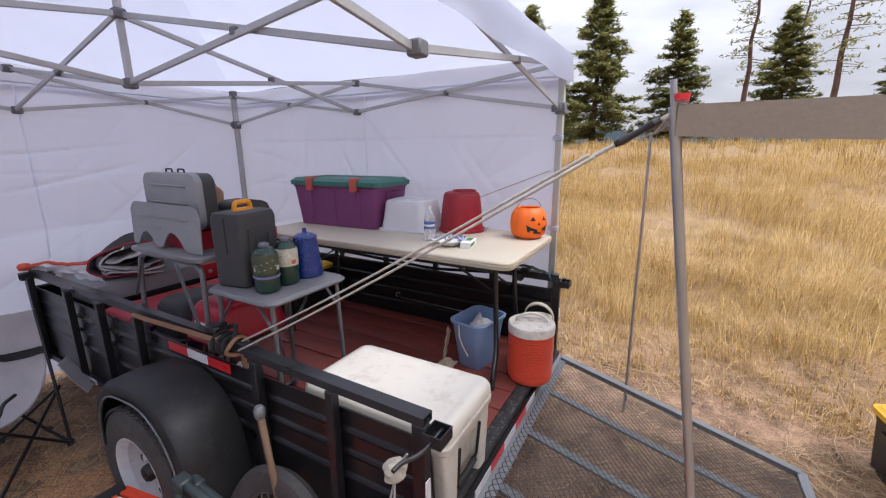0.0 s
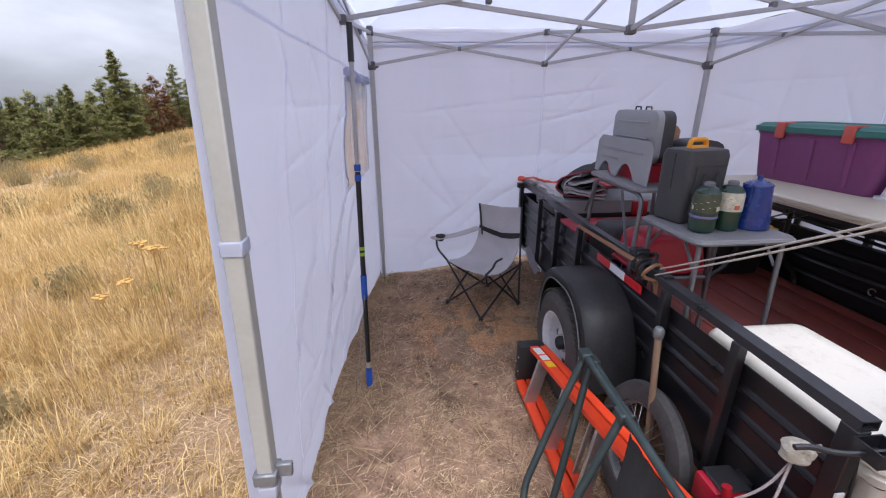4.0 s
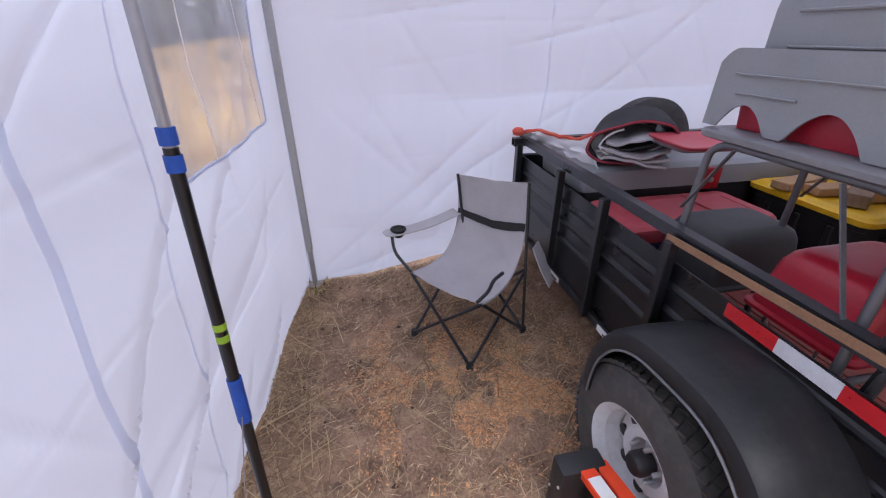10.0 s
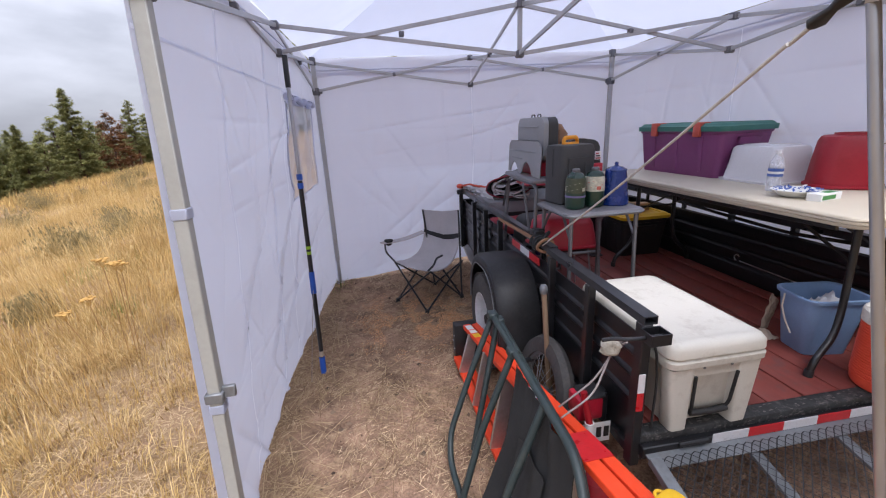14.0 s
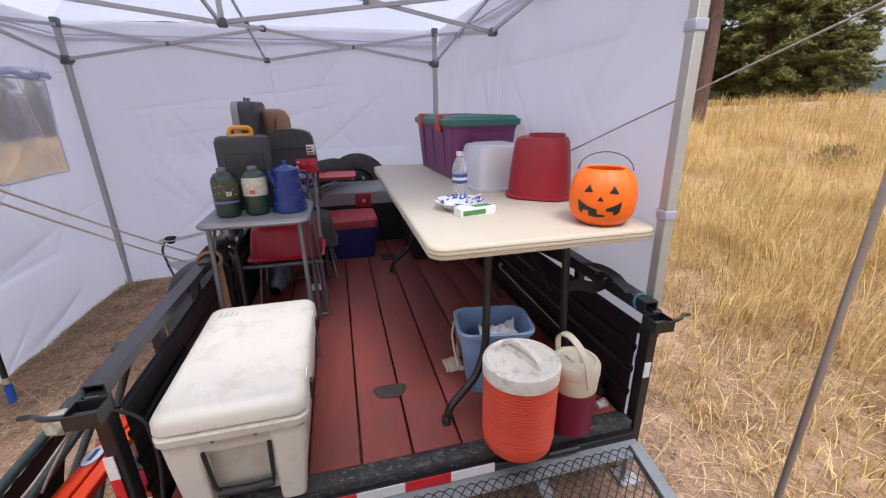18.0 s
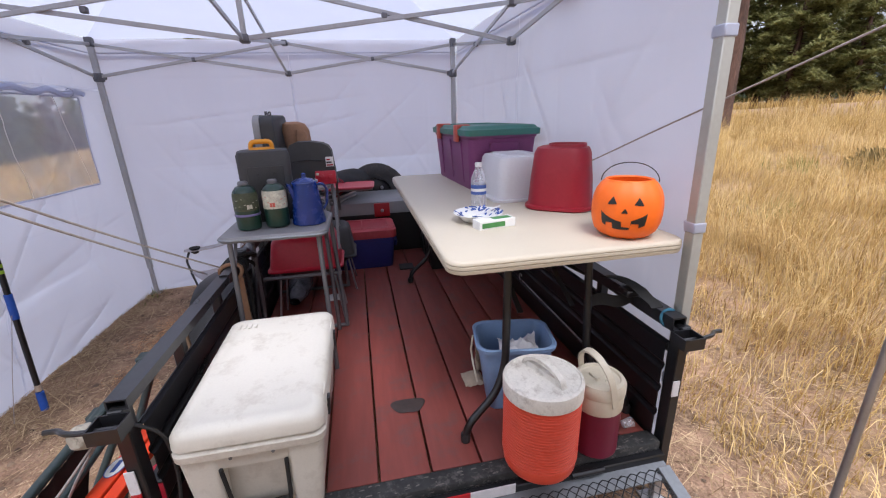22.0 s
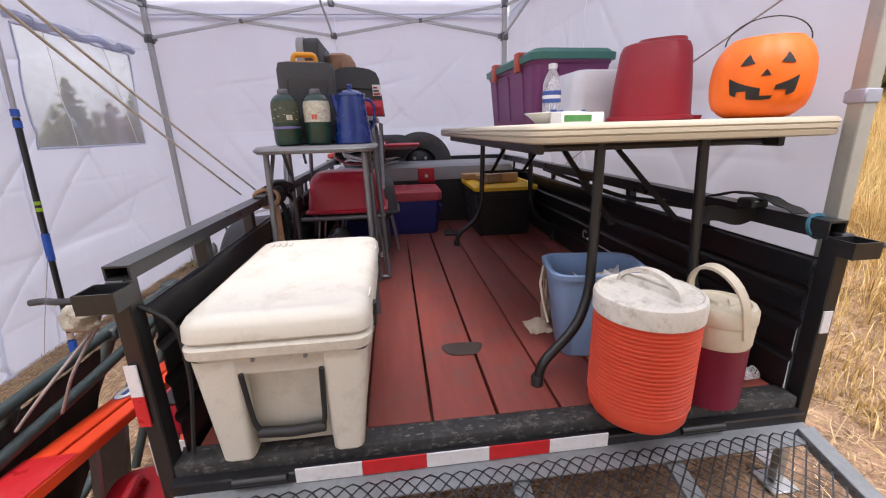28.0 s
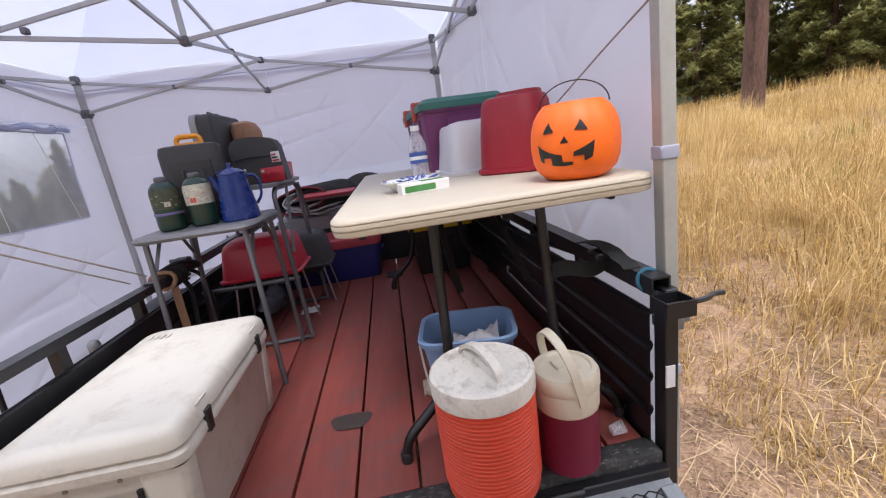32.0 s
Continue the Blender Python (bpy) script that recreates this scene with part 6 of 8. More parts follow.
def build_propane(x, y, label_mat, label, band):
    t = thing("propane_cylinder", (x, y, 1.078), random.uniform(0, 360), label, "gas cylinder", "propane cylinders")
    part("body", lathe(B(), [(0.04, 0), (0.048, 0.006), (0.05, 0.02), (0.05, 0.145), (0.046, 0.165), (0.034, 0.182), (0.018, 0.19)], n=32), PROPANE_GREEN, t, local=True)
    part("label_wrap", lathe(B(), [(0.0506, 0.085), (0.0506, 0.145), (0.0475, 0.161)], n=32, top=False, bottom=False), label_mat, t, "printed paper label", local=True)
    if band:
        part("base_ring", lathe(B(), [(0.0502, 0.061), (0.0525, 0.063), (0.0525, 0.069), (0.0502, 0.071)], n=32, top=False, bottom=False), RING_PLUM, t, "dull violet plastic ring", local=True)
    part("valve_cap", lathe(B(), [(0.02, 0.186), (0.021, 0.2), (0.016, 0.206)], n=20), GREY_JOINT, t, local=True)
    bm = B()
    for i in range(28):
        M = Matrix.Rotation(0.2244 * i, 4, "Z")
        zz, w = 0.089 + 0.0058 * ((i * 5) % 9), 0.0025 + 0.0008 * (i % 4)
        if i % 9 == 0:
            box(bm, 0.0503, -0.005, 0.094, 0.0512, 0.005, 0.112, 0, 1, M)
        else:
            box(bm, 0.0503, -w, zz, 0.051, w, zz + 0.0022, 0, 1, M)
    ob = part("label_print", bm, LABEL_PALE if label_mat is LABEL_DARK else LATCH_RED, t, local=True)
    tagged(ob, kind="stuff")


def build_pot():
    t = thing("coffee_pot", (0.395, 0.885, 1.078), 25, "blue speckled enamel coffee pot with hinged lid", "coffee pot")
    t.scale = (0.94, 0.94, 1.0)
    body = part("body", lathe(B(), [(0.074, 0), (0.078, 0.004), (0.077, 0.02), (0.057, 0.17), (0.056, 0.178), (0.058, 0.181)], n=40), ENAMEL, t, local=True)
    part("lid", lathe(B(), [(0.059, 0.18), (0.057, 0.186), (0.038, 0.197), (0.012, 0.203), (0.009, 0.21), (0.011, 0.218), (0.006, 0.224)], n=32), ENAMEL, t, local=True)
    bm = B()
    tube(bm, round_path([(0.05, 0, 0.165), (0.085, 0, 0.17), (0.105, 0, 0.14), (0.1, 0, 0.08), (0.075, 0, 0.05)], 0.03), 0.006, 8)
    part("handle", bm, ENAMEL, t, local=True)
    bm = B()
    loft(bm, [(-0.055, 0, 0.115, 0.01, 0.012, 0.006), (-0.066, 0, 0.15, 0.012, 0.016, 0.008), (-0.078, 0, 0.182, 0.008, 0.014, 0.006)], 4)
    part("spout", bm, ENAMEL, t, local=True)
    part("hinge", box(B(), 0.046, -0.01, 0.178, 0.062, 0.01, 0.19, 0.002, 1), STEEL, t, local=True)


def build_grill(cx, cy, hx, hy, z0, z1, m, label, sticker):
    t = thing("portable_grill", (cx, cy, DECK), 0, label, "grill")
    part("lid", loft(B(), [(cx, cy, z0, hx - 0.02, hy - 0.02, 0.03), (cx, cy, z0 + 0.006, hx, hy, 0.035), (cx, cy, z0 + 0.016, hx, hy, 0.035), (cx, cy, z0 + 0.022, hx - 0.012, hy - 0.012, 0.035), (cx, cy, z1 - 0.045, hx - 0.03, hy - 0.028, 0.045),
                           (cx, cy, z1 - 0.02, hx - 0.04, hy - 0.038, 0.05), (cx, cy, z1 - 0.005, hx - 0.06, hy - 0.055, 0.05), (cx, cy, z1, hx - 0.085, hy - 0.075, 0.045)], 6), m, t)
    part("base_pan", loft(B(), [(cx, cy, z0 - 0.04, hx - 0.07, hy - 0.06, 0.03), (cx, cy, z0 + 0.002, hx - 0.03, hy - 0.03, 0.03)], 5), BLACK_PLASTIC, t)
    if sticker:
        M = Matrix.Translation((cx - hx + 0.0165, cy + 0.02, z0 + 0.09)) @ Matrix.Rotation(radians(-9), 4, "Y")
        lb = part("sticker", box(B(), -0.0015, -0.05, -0.02, 0.0015, 0.05, 0.02, m=M), PAPER_WHITE, t, "white and blue sticker", smooth=False)
        part("sticker_print", box(B(), -0.003, -0.045, -0.016, -0.002, 0.005, -0.004, m=M), PRINT_BLUE, lb, smooth=False)
    for x in (-1, 1):
        for y in (-1, 1):
            part("leg", tube(B(), [(cx + x * (hx - 0.06), cy + y * (hy - 0.06), z0), (cx + x * (hx - 0.02), cy + y * (hy - 0.03), DECK)], 0.006, 8), STEEL, t)


def build_front_load():
    t = thing("ice_chest", (0.49, 2.2, DECK), 0, "navy blue ice chest with faded red lid", "cooler")
    part("body", loft(B(), [(0.49, 2.2, DECK, 0.345, 0.15, 0.03), (0.49, 2.2, DECK + 0.01, 0.35, 0.155, 0.03), (0.49, 2.2, 0.64, 0.375, 0.17, 0.035)], 5), NAVY, t)
    lid = part("lid", loft(B(), [(0.49, 2.2, 0.64, 0.385, 0.178, 0.04), (0.49, 2.2, 0.655, 0.39, 0.182, 0.04), (0.49, 2.2, 0.7, 0.388, 0.18, 0.04), (0.49, 2.2, 0.714, 0.375, 0.168, 0.035), (0.49, 2.2, 0.714, 0.33, 0.13, 0.03), (0.49, 2.2, 0.709, 0.325, 0.125, 0.03)], 5), FADED_RED, t)
    part("lid_seam", bar(B(), (0.62, 2.05, 0.716), (0.62, 2.35, 0.716), 0.012, 0.005), FADED_RED, lid, smooth=False)
    part("hand_hold", loft(B(), [(0.872, 2.2, 0.54, 0.012, 0.07, 0.01), (0.878, 2.2, 0.58, 0.012, 0.07, 0.01)], 3), NAVY, t)
    t = thing("truck_toolbox", (0.8, 2.66, DECK), 0, "long black toolbox with grey lid and red latch", "toolbox")
    part("body", loft(B(), [(0.8, 2.66, DECK, 0.66, 0.22, 0.03), (0.8, 2.66, 0.74, 0.7, 0.24, 0.03)], 5), BLACK_PLASTIC, t)
    part("lid", loft(B(), [(0.8, 2.66, 0.74, 0.71, 0.25, 0.04), (0.8, 2.66, 0.79, 0.715, 0.255, 0.05), (0.8, 2.66, 0.84, 0.71, 0.25, 0.05), (0.8, 2.66, 0.86, 0.68, 0.22, 0.04)], 5), GREY_CASE, t, "grey lid")
    lt = part("latch", box(B(), 0.735, 2.385, 0.72, 0.865, 2.412, 0.835, 0.008, 2), GAS_RED, t, "red latch plate")
    part("lock", lathe(B(), [(0.014, 0), (0.014, 0.012), (0.01, 0.014)], n=14, m=Matrix.Translation((0.8, 2.386, 0.775)) @ Matrix.Rotation(radians(90), 4, "X")), STEEL, lt)
    build_tote("storage_tote", 1.3, 2.12, DECK, 0.21, 0.29, 0.36, BLACK_PLASTIC, YELLOW, "black storage tote with yellow lid under the table", None, 0, 0.84, 0.04)
    for i, (x, y, l, w, h, a, z) in enumerate(((1.22, 2.26, 0.32, 0.09, 0.04, 12, 0.755), (1.3, 2.13, 0.3, 0.09, 0.04, -5, 0.755), (1.24, 2.0, 0.16, 0.09, 0.06, 30, 0.755), (1.35, 2.02, 0.14, 0.08, 0.06, -8, 0.755))):
        M = pose(x, y, z, 0, 0, a)
        bm = box(B(), -l / 2, -w / 2, 0, l / 2, w / 2, h, 0.004, 1)
        bm.transform(M)
        solo("wood_offcut", bm, WOOD if i != 2 else OLD_WOOD, (x, y, z), "short sawn wooden offcut lying on the yellow lid", "wood block", "wood offcuts")
    # spare tyre behind the toolbox
    t = thing("spare_tyre", (0.79, 2.94, 0.82), 0, "worn black spare tyre standing against the front panel", "tyre")
    M = Matrix.Translation((0.79, 2.955, 0.82)) @ Matrix.Rotation(radians(90), 4, "X")
    part("tread_ring", lathe(B(), [(0.15, -0.05), (0.2, -0.065), (0.255, -0.06), (0.285, -0.045), (0.29, 0.045), (0.255, 0.06), (0.2, 0.065), (0.15, 0.05), (0.15, -0.05)], n=48, m=M, top=False, bottom=False), RUBBER, t)
    part("rim", lathe(B(), [(0.02, 0.01), (0.1, 0.02), (0.14, 0.0), (0.152, 0.045)], n=32, m=M, top=False), BLACK_STEEL, t)
    for k in (-0.05, 0.05):
        part("lug_nut", lathe(B(), [(0.015, 0.0), (0.015, 0.04), (0.01, 0.044)], n=10, m=M @ Matrix.Translation((k, 0.06, 0.02))), STEEL, t)
    # open roll of blankets, its mouth to the rear
    t = thing("rolled_blanket", (0.45, 2.58, 0.862), 0, "rolled black and grey blanket with dull red trim", "blanket")

    def roll(u, v, rx, rz, seed, y0=2.36, y1=2.84, lift=0.0):
        a = 2 * math.pi * u
        k = 1 + 0.1 * wave(math.cos(a) * 1.4, math.sin(a) * 1.4, seed + v * 2)
        x = 0.45 + rx * k * math.cos(a) * (1 - 0.1 * v) + 0.06 * v
        return (x, y0 + (y1 - y0) * v + 0.05 * math.cos(a) * (1 - v), 0.99 + lift + rz * k * math.sin(a) + 0.05 * rz / 0.11 * math.cos(a) * 0.5)
    part("outer_fold", thick(sheet(B(), lambda u, v: roll(u, v, 0.235, 0.11, 3), 48, 14), 0.016), BLACK_CLOTH, t)
    part("trim", tube(B(), [roll(i / 48, 0.0, 0.228, 0.102, 3) for i in range(48)], 0.007, 6, True), MAROON_CLOTH, t)
    for i, (z, w, m) in enumerate(((0.905, 0.17, GREY_CLOTH), (0.93, 0.18, PALE_CLOTH), (0.955, 0.17, GREY_CLOTH), (0.985, 0.16, BLACK_CLOTH), (1.01, 0.14, GREY_CLOTH))):
        part("inner_fold", thick(sheet(B(), lambda u, v: (0.46 + w * (u - 0.5) * 2 * (1 - 0.1 * v), 2.33 + 0.03 * (i % 2) + 0.4 * v - 0.03 * math.sin(3 * u), z + 0.02 * math.sin(u * 5 + i) + 0.012 * wave(u * 4, v * 3, i)), 20, 10), 0.012), m, t)
    part("core_fold", thick(sheet(B(), lambda u, v: roll(u * 0.75 + 0.3, v * 0.9 + 0.04, 0.175, 0.075, 8), 36, 10), 0.01), PALE_CLOTH, t)
    t.location.x -= 0.05
    t.scale = (0.92, 0.92, 0.95)
    t.rotation_euler.z = radians(-26)
    t = thing("hanging_cloth", (0.12, 2.8, 0.9), 0, "pale cloth with orange hem draped inside the trailer corner", "cloth")

    def drape(u, v):
        top = Vector((0.0, 3.06, 0.905)).lerp(Vector((0.22, 2.5, 1.0)), u) + Vector((0, 0, 0.02 * math.sin(u * 7)))
        low = Vector((0.07, 2.98, 0.87)).lerp(Vector((0.17, 2.42, 0.86)), u)
        p = top.lerp(low, v)
        return p + Vector((0.03 * wave(u * 6, v * 3, 4), 0, 0.012 * wave(u * 9, v * 5, 1)))
    part("drape", thick(sheet(B(), drape, 24, 12), 0.004), PALE_CLOTH, t)
    part("orange_band", tube(B(), [drape(i / 24, 0.0) for i in range(25)], 0.011, 6), ORANGE_CLOTH, t)
    part("corner_knot", lathe(B(), [(0.0, -0.02), (0.03, -0.012), (0.038, 0.01), (0.025, 0.028), (0, 0.034)], (-0.01, 3.06, 0.91), 14, top=False, bottom=False), ORANGE_CLOTH, t)
    t = thing("plastic_tray", (0.545, 2.2, 1.015), -3, "flat dull red plastic tray lying on the rolled blanket", "tray")
    part("tray", loft(B(), [(0, 0.02, 0.0, 0.19, 0.14, 0.03), (0, 0.02, 0.014, 0.2, 0.15, 0.035), (0, 0.02, 0.018, 0.195, 0.145, 0.03), (0, 0.02, 0.012, 0.18, 0.13, 0.03)], 5), FADED_RED, t, local=True)
    part("tray_base", loft(B(), [(0, 0.05, -0.02, 0.17, 0.12, 0.03), (0, 0.02, 0.0, 0.185, 0.135, 0.03)], 5), GREY_CASE, t, local=True)
    t = thing("rubber_mat", (0.93, 1.96, DECK), 0, "small black rubber mat on the deck", "mat")
    part("mat", box(B(), 0.88, 1.93, DECK + 0.002, 0.99, 2.05, DECK + 0.012, 0.003, 1), BLACK_PLASTIC, t)
    t = thing("plastic_sack", (0.17, 1.68, DECK), 0, "crumpled smoky plastic sack on the deck", "plastic sack")
    part("sack", sheet(B(), lambda u, v: (0.185 + (0.075 + 0.025 * wave(u * 6, v * 5, 3)) * math.cos(6.283 * u) * (0.3 + 0.7 * math.sin(math.pi * min(0.97, v + 0.03))), 1.38 + 0.6 * v, DECK + 0.08 + (0.07 + 0.022 * wave(u * 6, v * 5, 7)) * math.sin(6.283 * u) * (0.3 + 0.7 * math.sin(math.pi * min(0.97, v + 0.03)))), 26, 30), BAG_PLASTIC, t)
    solo("paper_scrap", thick(sheet(B(), lambda u, v: (0.36 + 0.1 * u, 1.5 + 0.1 * v, DECK + 0.006 + 0.012 * wave(u * 5, v * 5, 1)), 8, 8), 0.001), PAPER_WHITE, (0.41, 1.55, DECK), "crumpled pale scrap on the deck", "scrap")


build_cooler()
build_big_jug()
build_small_jug()
build_bin()
build_small_tables()
build_stove()
build_case()
build_propane(0.15, 0.85, LABEL_DARK, "dark green propane cylinder with olive label and base ring", True)
build_propane(0.265, 0.865, LABEL_PALE, "dark green propane cylinder with pale label", False)
build_pot()
build_grill(0.305, 1.32, 0.2, 0.155, 0.735, 0.935, RED_PLASTIC, "red portable grill with rounded lid on thin folding legs", True)
build_grill(0.365, 1.79, 0.205, 0.155, 0.63, 0.845, DARK_CASE, "black portable grill with rounded lid on thin folding legs", False)
build_front_load()


# ---- straps on the rails ----
def build_straps():
    t = thing("ratchet_strap", (0.0, 0.95, 0.86), 0, "black ratchet strap and tan webbing knotted on the trailer rail", "strap")
    bm = B()
    for i in range(3):
        y = 0.93 + 0.035 * i
        tube(bm, [(0.018 + 0.05 * math.cos(k), y + 0.01 * math.sin(k), 0.868 + 0.036 * math.sin(k)) for k in [2 * math.pi * j / 14 for j in range(14)]], 0.009, 6, True)
    part("knot", bm, BLACK_CLOTH, t, "black webbing wrapped round the rail")
    part("tan_knot", tube(B(), [(0.018 + 0.048 * math.cos(k), 0.905 + 0.012 * math.sin(2 * k), 0.868 + 0.036 * math.sin(k)) for k in [2 * math.pi * j / 14 for j in range(14)]], 0.009, 6, True), LEATHER, t, "tan webbing knot")
    bm = B()
    tube(bm, round_path([(0.03, 0.97, 0.89), (0.06, 1.02, 0.8), (0.05, 1.0, 0.6), (0.07, 1.05, 0.43), (0.09, 1.0, 0.402)], 0.06), 0.011, 6)
    tube(bm, round_path([(0.02, 1.03, 0.89), (0.08, 1.1, 0.84), (0.09, 1.12, 0.66), (0.06, 1.16, 0.5)], 0.06), 0.01, 6)
    tube(bm, round_path([(0.0, 0.9, 0.9), (0.06, 0.96, 0.93), (0.1, 1.05, 0.9), (0.07, 1.12, 0.86)], 0.05), 0.01, 6)
    part("strap_tail", bm, BLACK_CLOTH, t, "black webbing tail")
    bm = B()
    bar(bm, (0.045, 0.92, 0.84), (0.055, 0.9, 0.52), 0.03, 0.004)
    part("tan_tail", bm, LEATHER, t, smooth=False)
    bm = B()
    bar(bm, (-0.013, 0.98, 0.888), (-0.013, 1.68, 0.86), 0.005, 0.022)
    bar(bm, (0.03, 1.0, 0.894), (-0.013, 1.0, 0.894), 0.03, 0.006)
    part("tan_band", bm, LEATHER, t, "tan webbing along the rail", smooth=False)
    bm = B()
    box(bm, 0.0, 1.02, 0.893, 0.06, 1.1, 0.925, 0.006, 1)
    tube(bm, [(-0.005, 1.04, 0.92), (0.065, 1.04, 0.92)], 0.01, 8)
    part("ratchet", bm, BLACK_STEEL, t)
    t = thing("cam_strap", (1.6, 0.3, 0.85), 0, "black webbing strap tying the table to the rail", "strap")
    bm = B()
    sheet(bm, lambda u, v: (1.4 + 0.18 * u, 0.22 - 0.02 * u + 0.004 * v, 0.845 + 0.03 * u + 0.045 * (v - 0.5) + 0.015 * math.sin(u * 6)), 16, 2)
    sheet(bm, lambda u, v: (1.55 + 0.045 * v, 0.06 + 0.3 * u, 0.892 + 0.03 * math.sin(u * math.pi) + 0.006 * wave(u * 8, v)), 16, 2)
    part("webbing", thick(bm, 0.003), BLACK_CLOTH, t)
    part("buckle", box(B(), 1.53, 0.16, 0.885, 1.58, 0.22, 0.91, 0.005, 1), BLACK_STEEL, t)
    part("blue_tie", tube(B(), [(1.6 + 0.03 * math.cos(k), 0.035 + 0.008 * math.sin(k), 0.862 + 0.028 * math.sin(k)) for k in [2 * math.pi * j / 16 for j in range(16)]], 0.005, 6, True), mat("teal_cord", (0.03, 0.13, 0.2), 0.8), t, "teal cord lashing")
    bm = B()
    tube(bm, round_path([(1.6, 0.4, 0.84), (1.585, 0.9, 0.8), (1.55, 1.4, 0.83), (1.58, 1.9, 0.84)], 0.1), 0.012, 6)
    part("strap_run", bm, BLACK_CLOTH, t)
    t = thing("pull_cord", (-0.09, 0.03, 0.75), 0, "grey cord loop with a dirty cloth wad on the latch", "cord")
    bm = B()
    tube(bm, round_path([(-0.085, -0.02, 0.8), (-0.09, 0.03, 0.755), (-0.17, 0.02, 0.64), (-0.27, 0.08, 0.5)], 0.05), 0.0036, 6)
    tube(bm, round_path([(-0.085, 0.0, 0.8), (-0.1, 0.035, 0.745), (-0.2, -0.03, 0.62), (-0.3, 0.0, 0.52)], 0.05), 0.0036, 6)
    part("cord", bm, ROPE_GREY, t)
    part("cloth_wad", sheet(B(), lambda u, v: (-0.12 + 0.036 * math.sin(math.pi * v) * math.cos(6.283 * u) * (1 + 0.5 * wave(u * 5, v * 5, 2)), 0.018 + 0.032 * math.sin(math.pi * v) * math.sin(6.283 * u) * (1 + 0.5 * wave(u * 5, v * 5, 6)), 0.766 + 0.033 * math.cos(math.pi * v)), 18, 12), RAG, t, "dirty knotted cloth wad")
    t = thing("wire_lead", (0.05, 0.02, 0.6), 0, "thin black electric lead hanging inside the panel", "cable")
    part("lead", tube(B(), round_path([(-0.01, 0.0, 0.8), (0.06, 0.02, 0.74), (0.07, 0.01, 0.6), (0.05, -0.01, 0.42)], 0.05), 0.005, 6), BLACK_PLASTIC, t)


build_straps()


# ---- beside the trailer ----
def build_chair():
    t = thing("camp_chair", (-0.43, 2.4, -0.02), 0, "grey folding camp chair with mesh cup holder", "chair")
    TL, TR = Vector((-0.40, 2.82, 0.75)), Vector((-0.104, 2.504, 0.78))
    FL, FR = Vector((-0.726, 2.44, 0.36)), Vector((-0.44, 2.13, 0.34))
    BL_, BR_ = Vector((-0.36, 2.78, 0.33)), Vector((-0.09, 2.46, 0.3))
    gfl, gff, gbr = Vector((-0.726, 2.43, 0)), Vector((-0.489, 2.123, 0)), Vector((-0.134, 2.326, 0))
    gbl = Vector((-0.34, 2.67, 0))
    for p in (gfl, gff, gbr, gbl):
        p.z = ground_z(p.x, p.y) + 0.01

    def seat(u, v):
        """v from the front edge to the top of the back: one slack sling."""
        f, t_ = FL.lerp(FR, u), TL.lerp(TR, u)
        c = BL_.lerp(BR_, u) + Vector((0.02, 0.03, -0.17 + 0.06 * abs(2 * u - 1)))
        p = (1 - v) ** 2 * f + 2 * v * (1 - v) * c + v * v * t_
        side = math.sin(math.pi * u)
        out = Vector((0.72, 0.68, 0))
        p += out * 0.05 * side * min(1.0, 1.6 * v) * (1 - 0.3 * v)
        p.z -= 0.05 * side * (1 - v) * (0.4 + 1.6 * v * (1 - v)) + 0.02 * side * v
        p.z += 0.006 * wave(u * 7, v * 9, 3)
        return p
    part("seat_cloth", thick(sheet(B(), seat, 22, 40), 0.004), GREY_CLOTH, t)
    for e in (0.0, 1.0):
        part("edge_piping", tube(B(), [seat(e, i / 40) for i in range(41)], 0.006, 6), GREY_CLOTH, t)
    part("back_strap", thick(sheet(B(), lambda u, v: seat(u, 0.74 + 0.05 * v) + Vector((-0.006, -0.006, 0)), 20, 2), 0.003), BLACK_CLOTH, t, "black strap across the back")
    tubes = ((gfl, FR), (gff, FL), (gff, BR_), (gbr, FR), (gbr, BL_), (gbl, BR_), (gbl, FL), (gfl, BL_), (gbr, TR), (gbl, TL))
    for a, b in tubes:
        part("frame_tube", tube(B(), [a, b], 0.0085, 8), BLACK_STEEL, t)
    for p in (gfl, gff, gbr, gbl):
        part("foot", loft(B(), [(p.x, p.y, p.z - 0.012, 0.02, 0.02, 0.008), (p.x, p.y, p.z + 0.018, 0.016, 0.016, 0.008)], 3), BLACK_PLASTIC, t)
    A0, A1 = Vector((-0.84, 2.675, 0.485)), Vector((-0.405, 2.81, 0.53))
    arm = part("armrest", thick(sheet(B(), lambda u, v: A0.lerp(A1, u) + Vector((0.03, -0.09, 0)) * (v - 0.5) * (1 if u > 0.06 else 0.6) + Vector((0, 0, -0.02 * math.sin(math.pi * u))), 16, 4), 0.006), GREY_CLOTH, t, "grey cloth armrest")
    cup = A0.lerp(A1, 0.18)
    part("cup_ring", tube(B(), [(cup.x + 0.038 * math.cos(k), cup.y + 0.038 * math.sin(k), cup.z + 0.002) for k in [2 * math.pi * j / 20 for j in range(20)]], 0.007, 6, True), BLACK_CLOTH, arm)
    part("cup_net", lathe(B(), [(0.036, 0.0), (0.034, -0.03), (0.02, -0.045)], tuple(cup), 18, top=False), BLACK_CLOTH, arm)
    part("arm_post", tube(B(), round_path([A0 + Vector((0.04, 0, -0.01)), Vector((-0.8, 2.58, 0.42)), FL + Vector((0, 0.01, 0.0))], 0.05), 0.009, 8), BLACK_STEEL, t)
    part("arm_post", tube(B(), round_path([FR + Vector((-0.02, 0.02, 0)), FR + Vector((0.04, 0.03, 0.05)), FR + Vector((0.06, 0.04, 0.1)), FR + Vector((0.12, 0.08, 0.11))], 0.03), 0.009, 8), BLACK_STEEL, t)
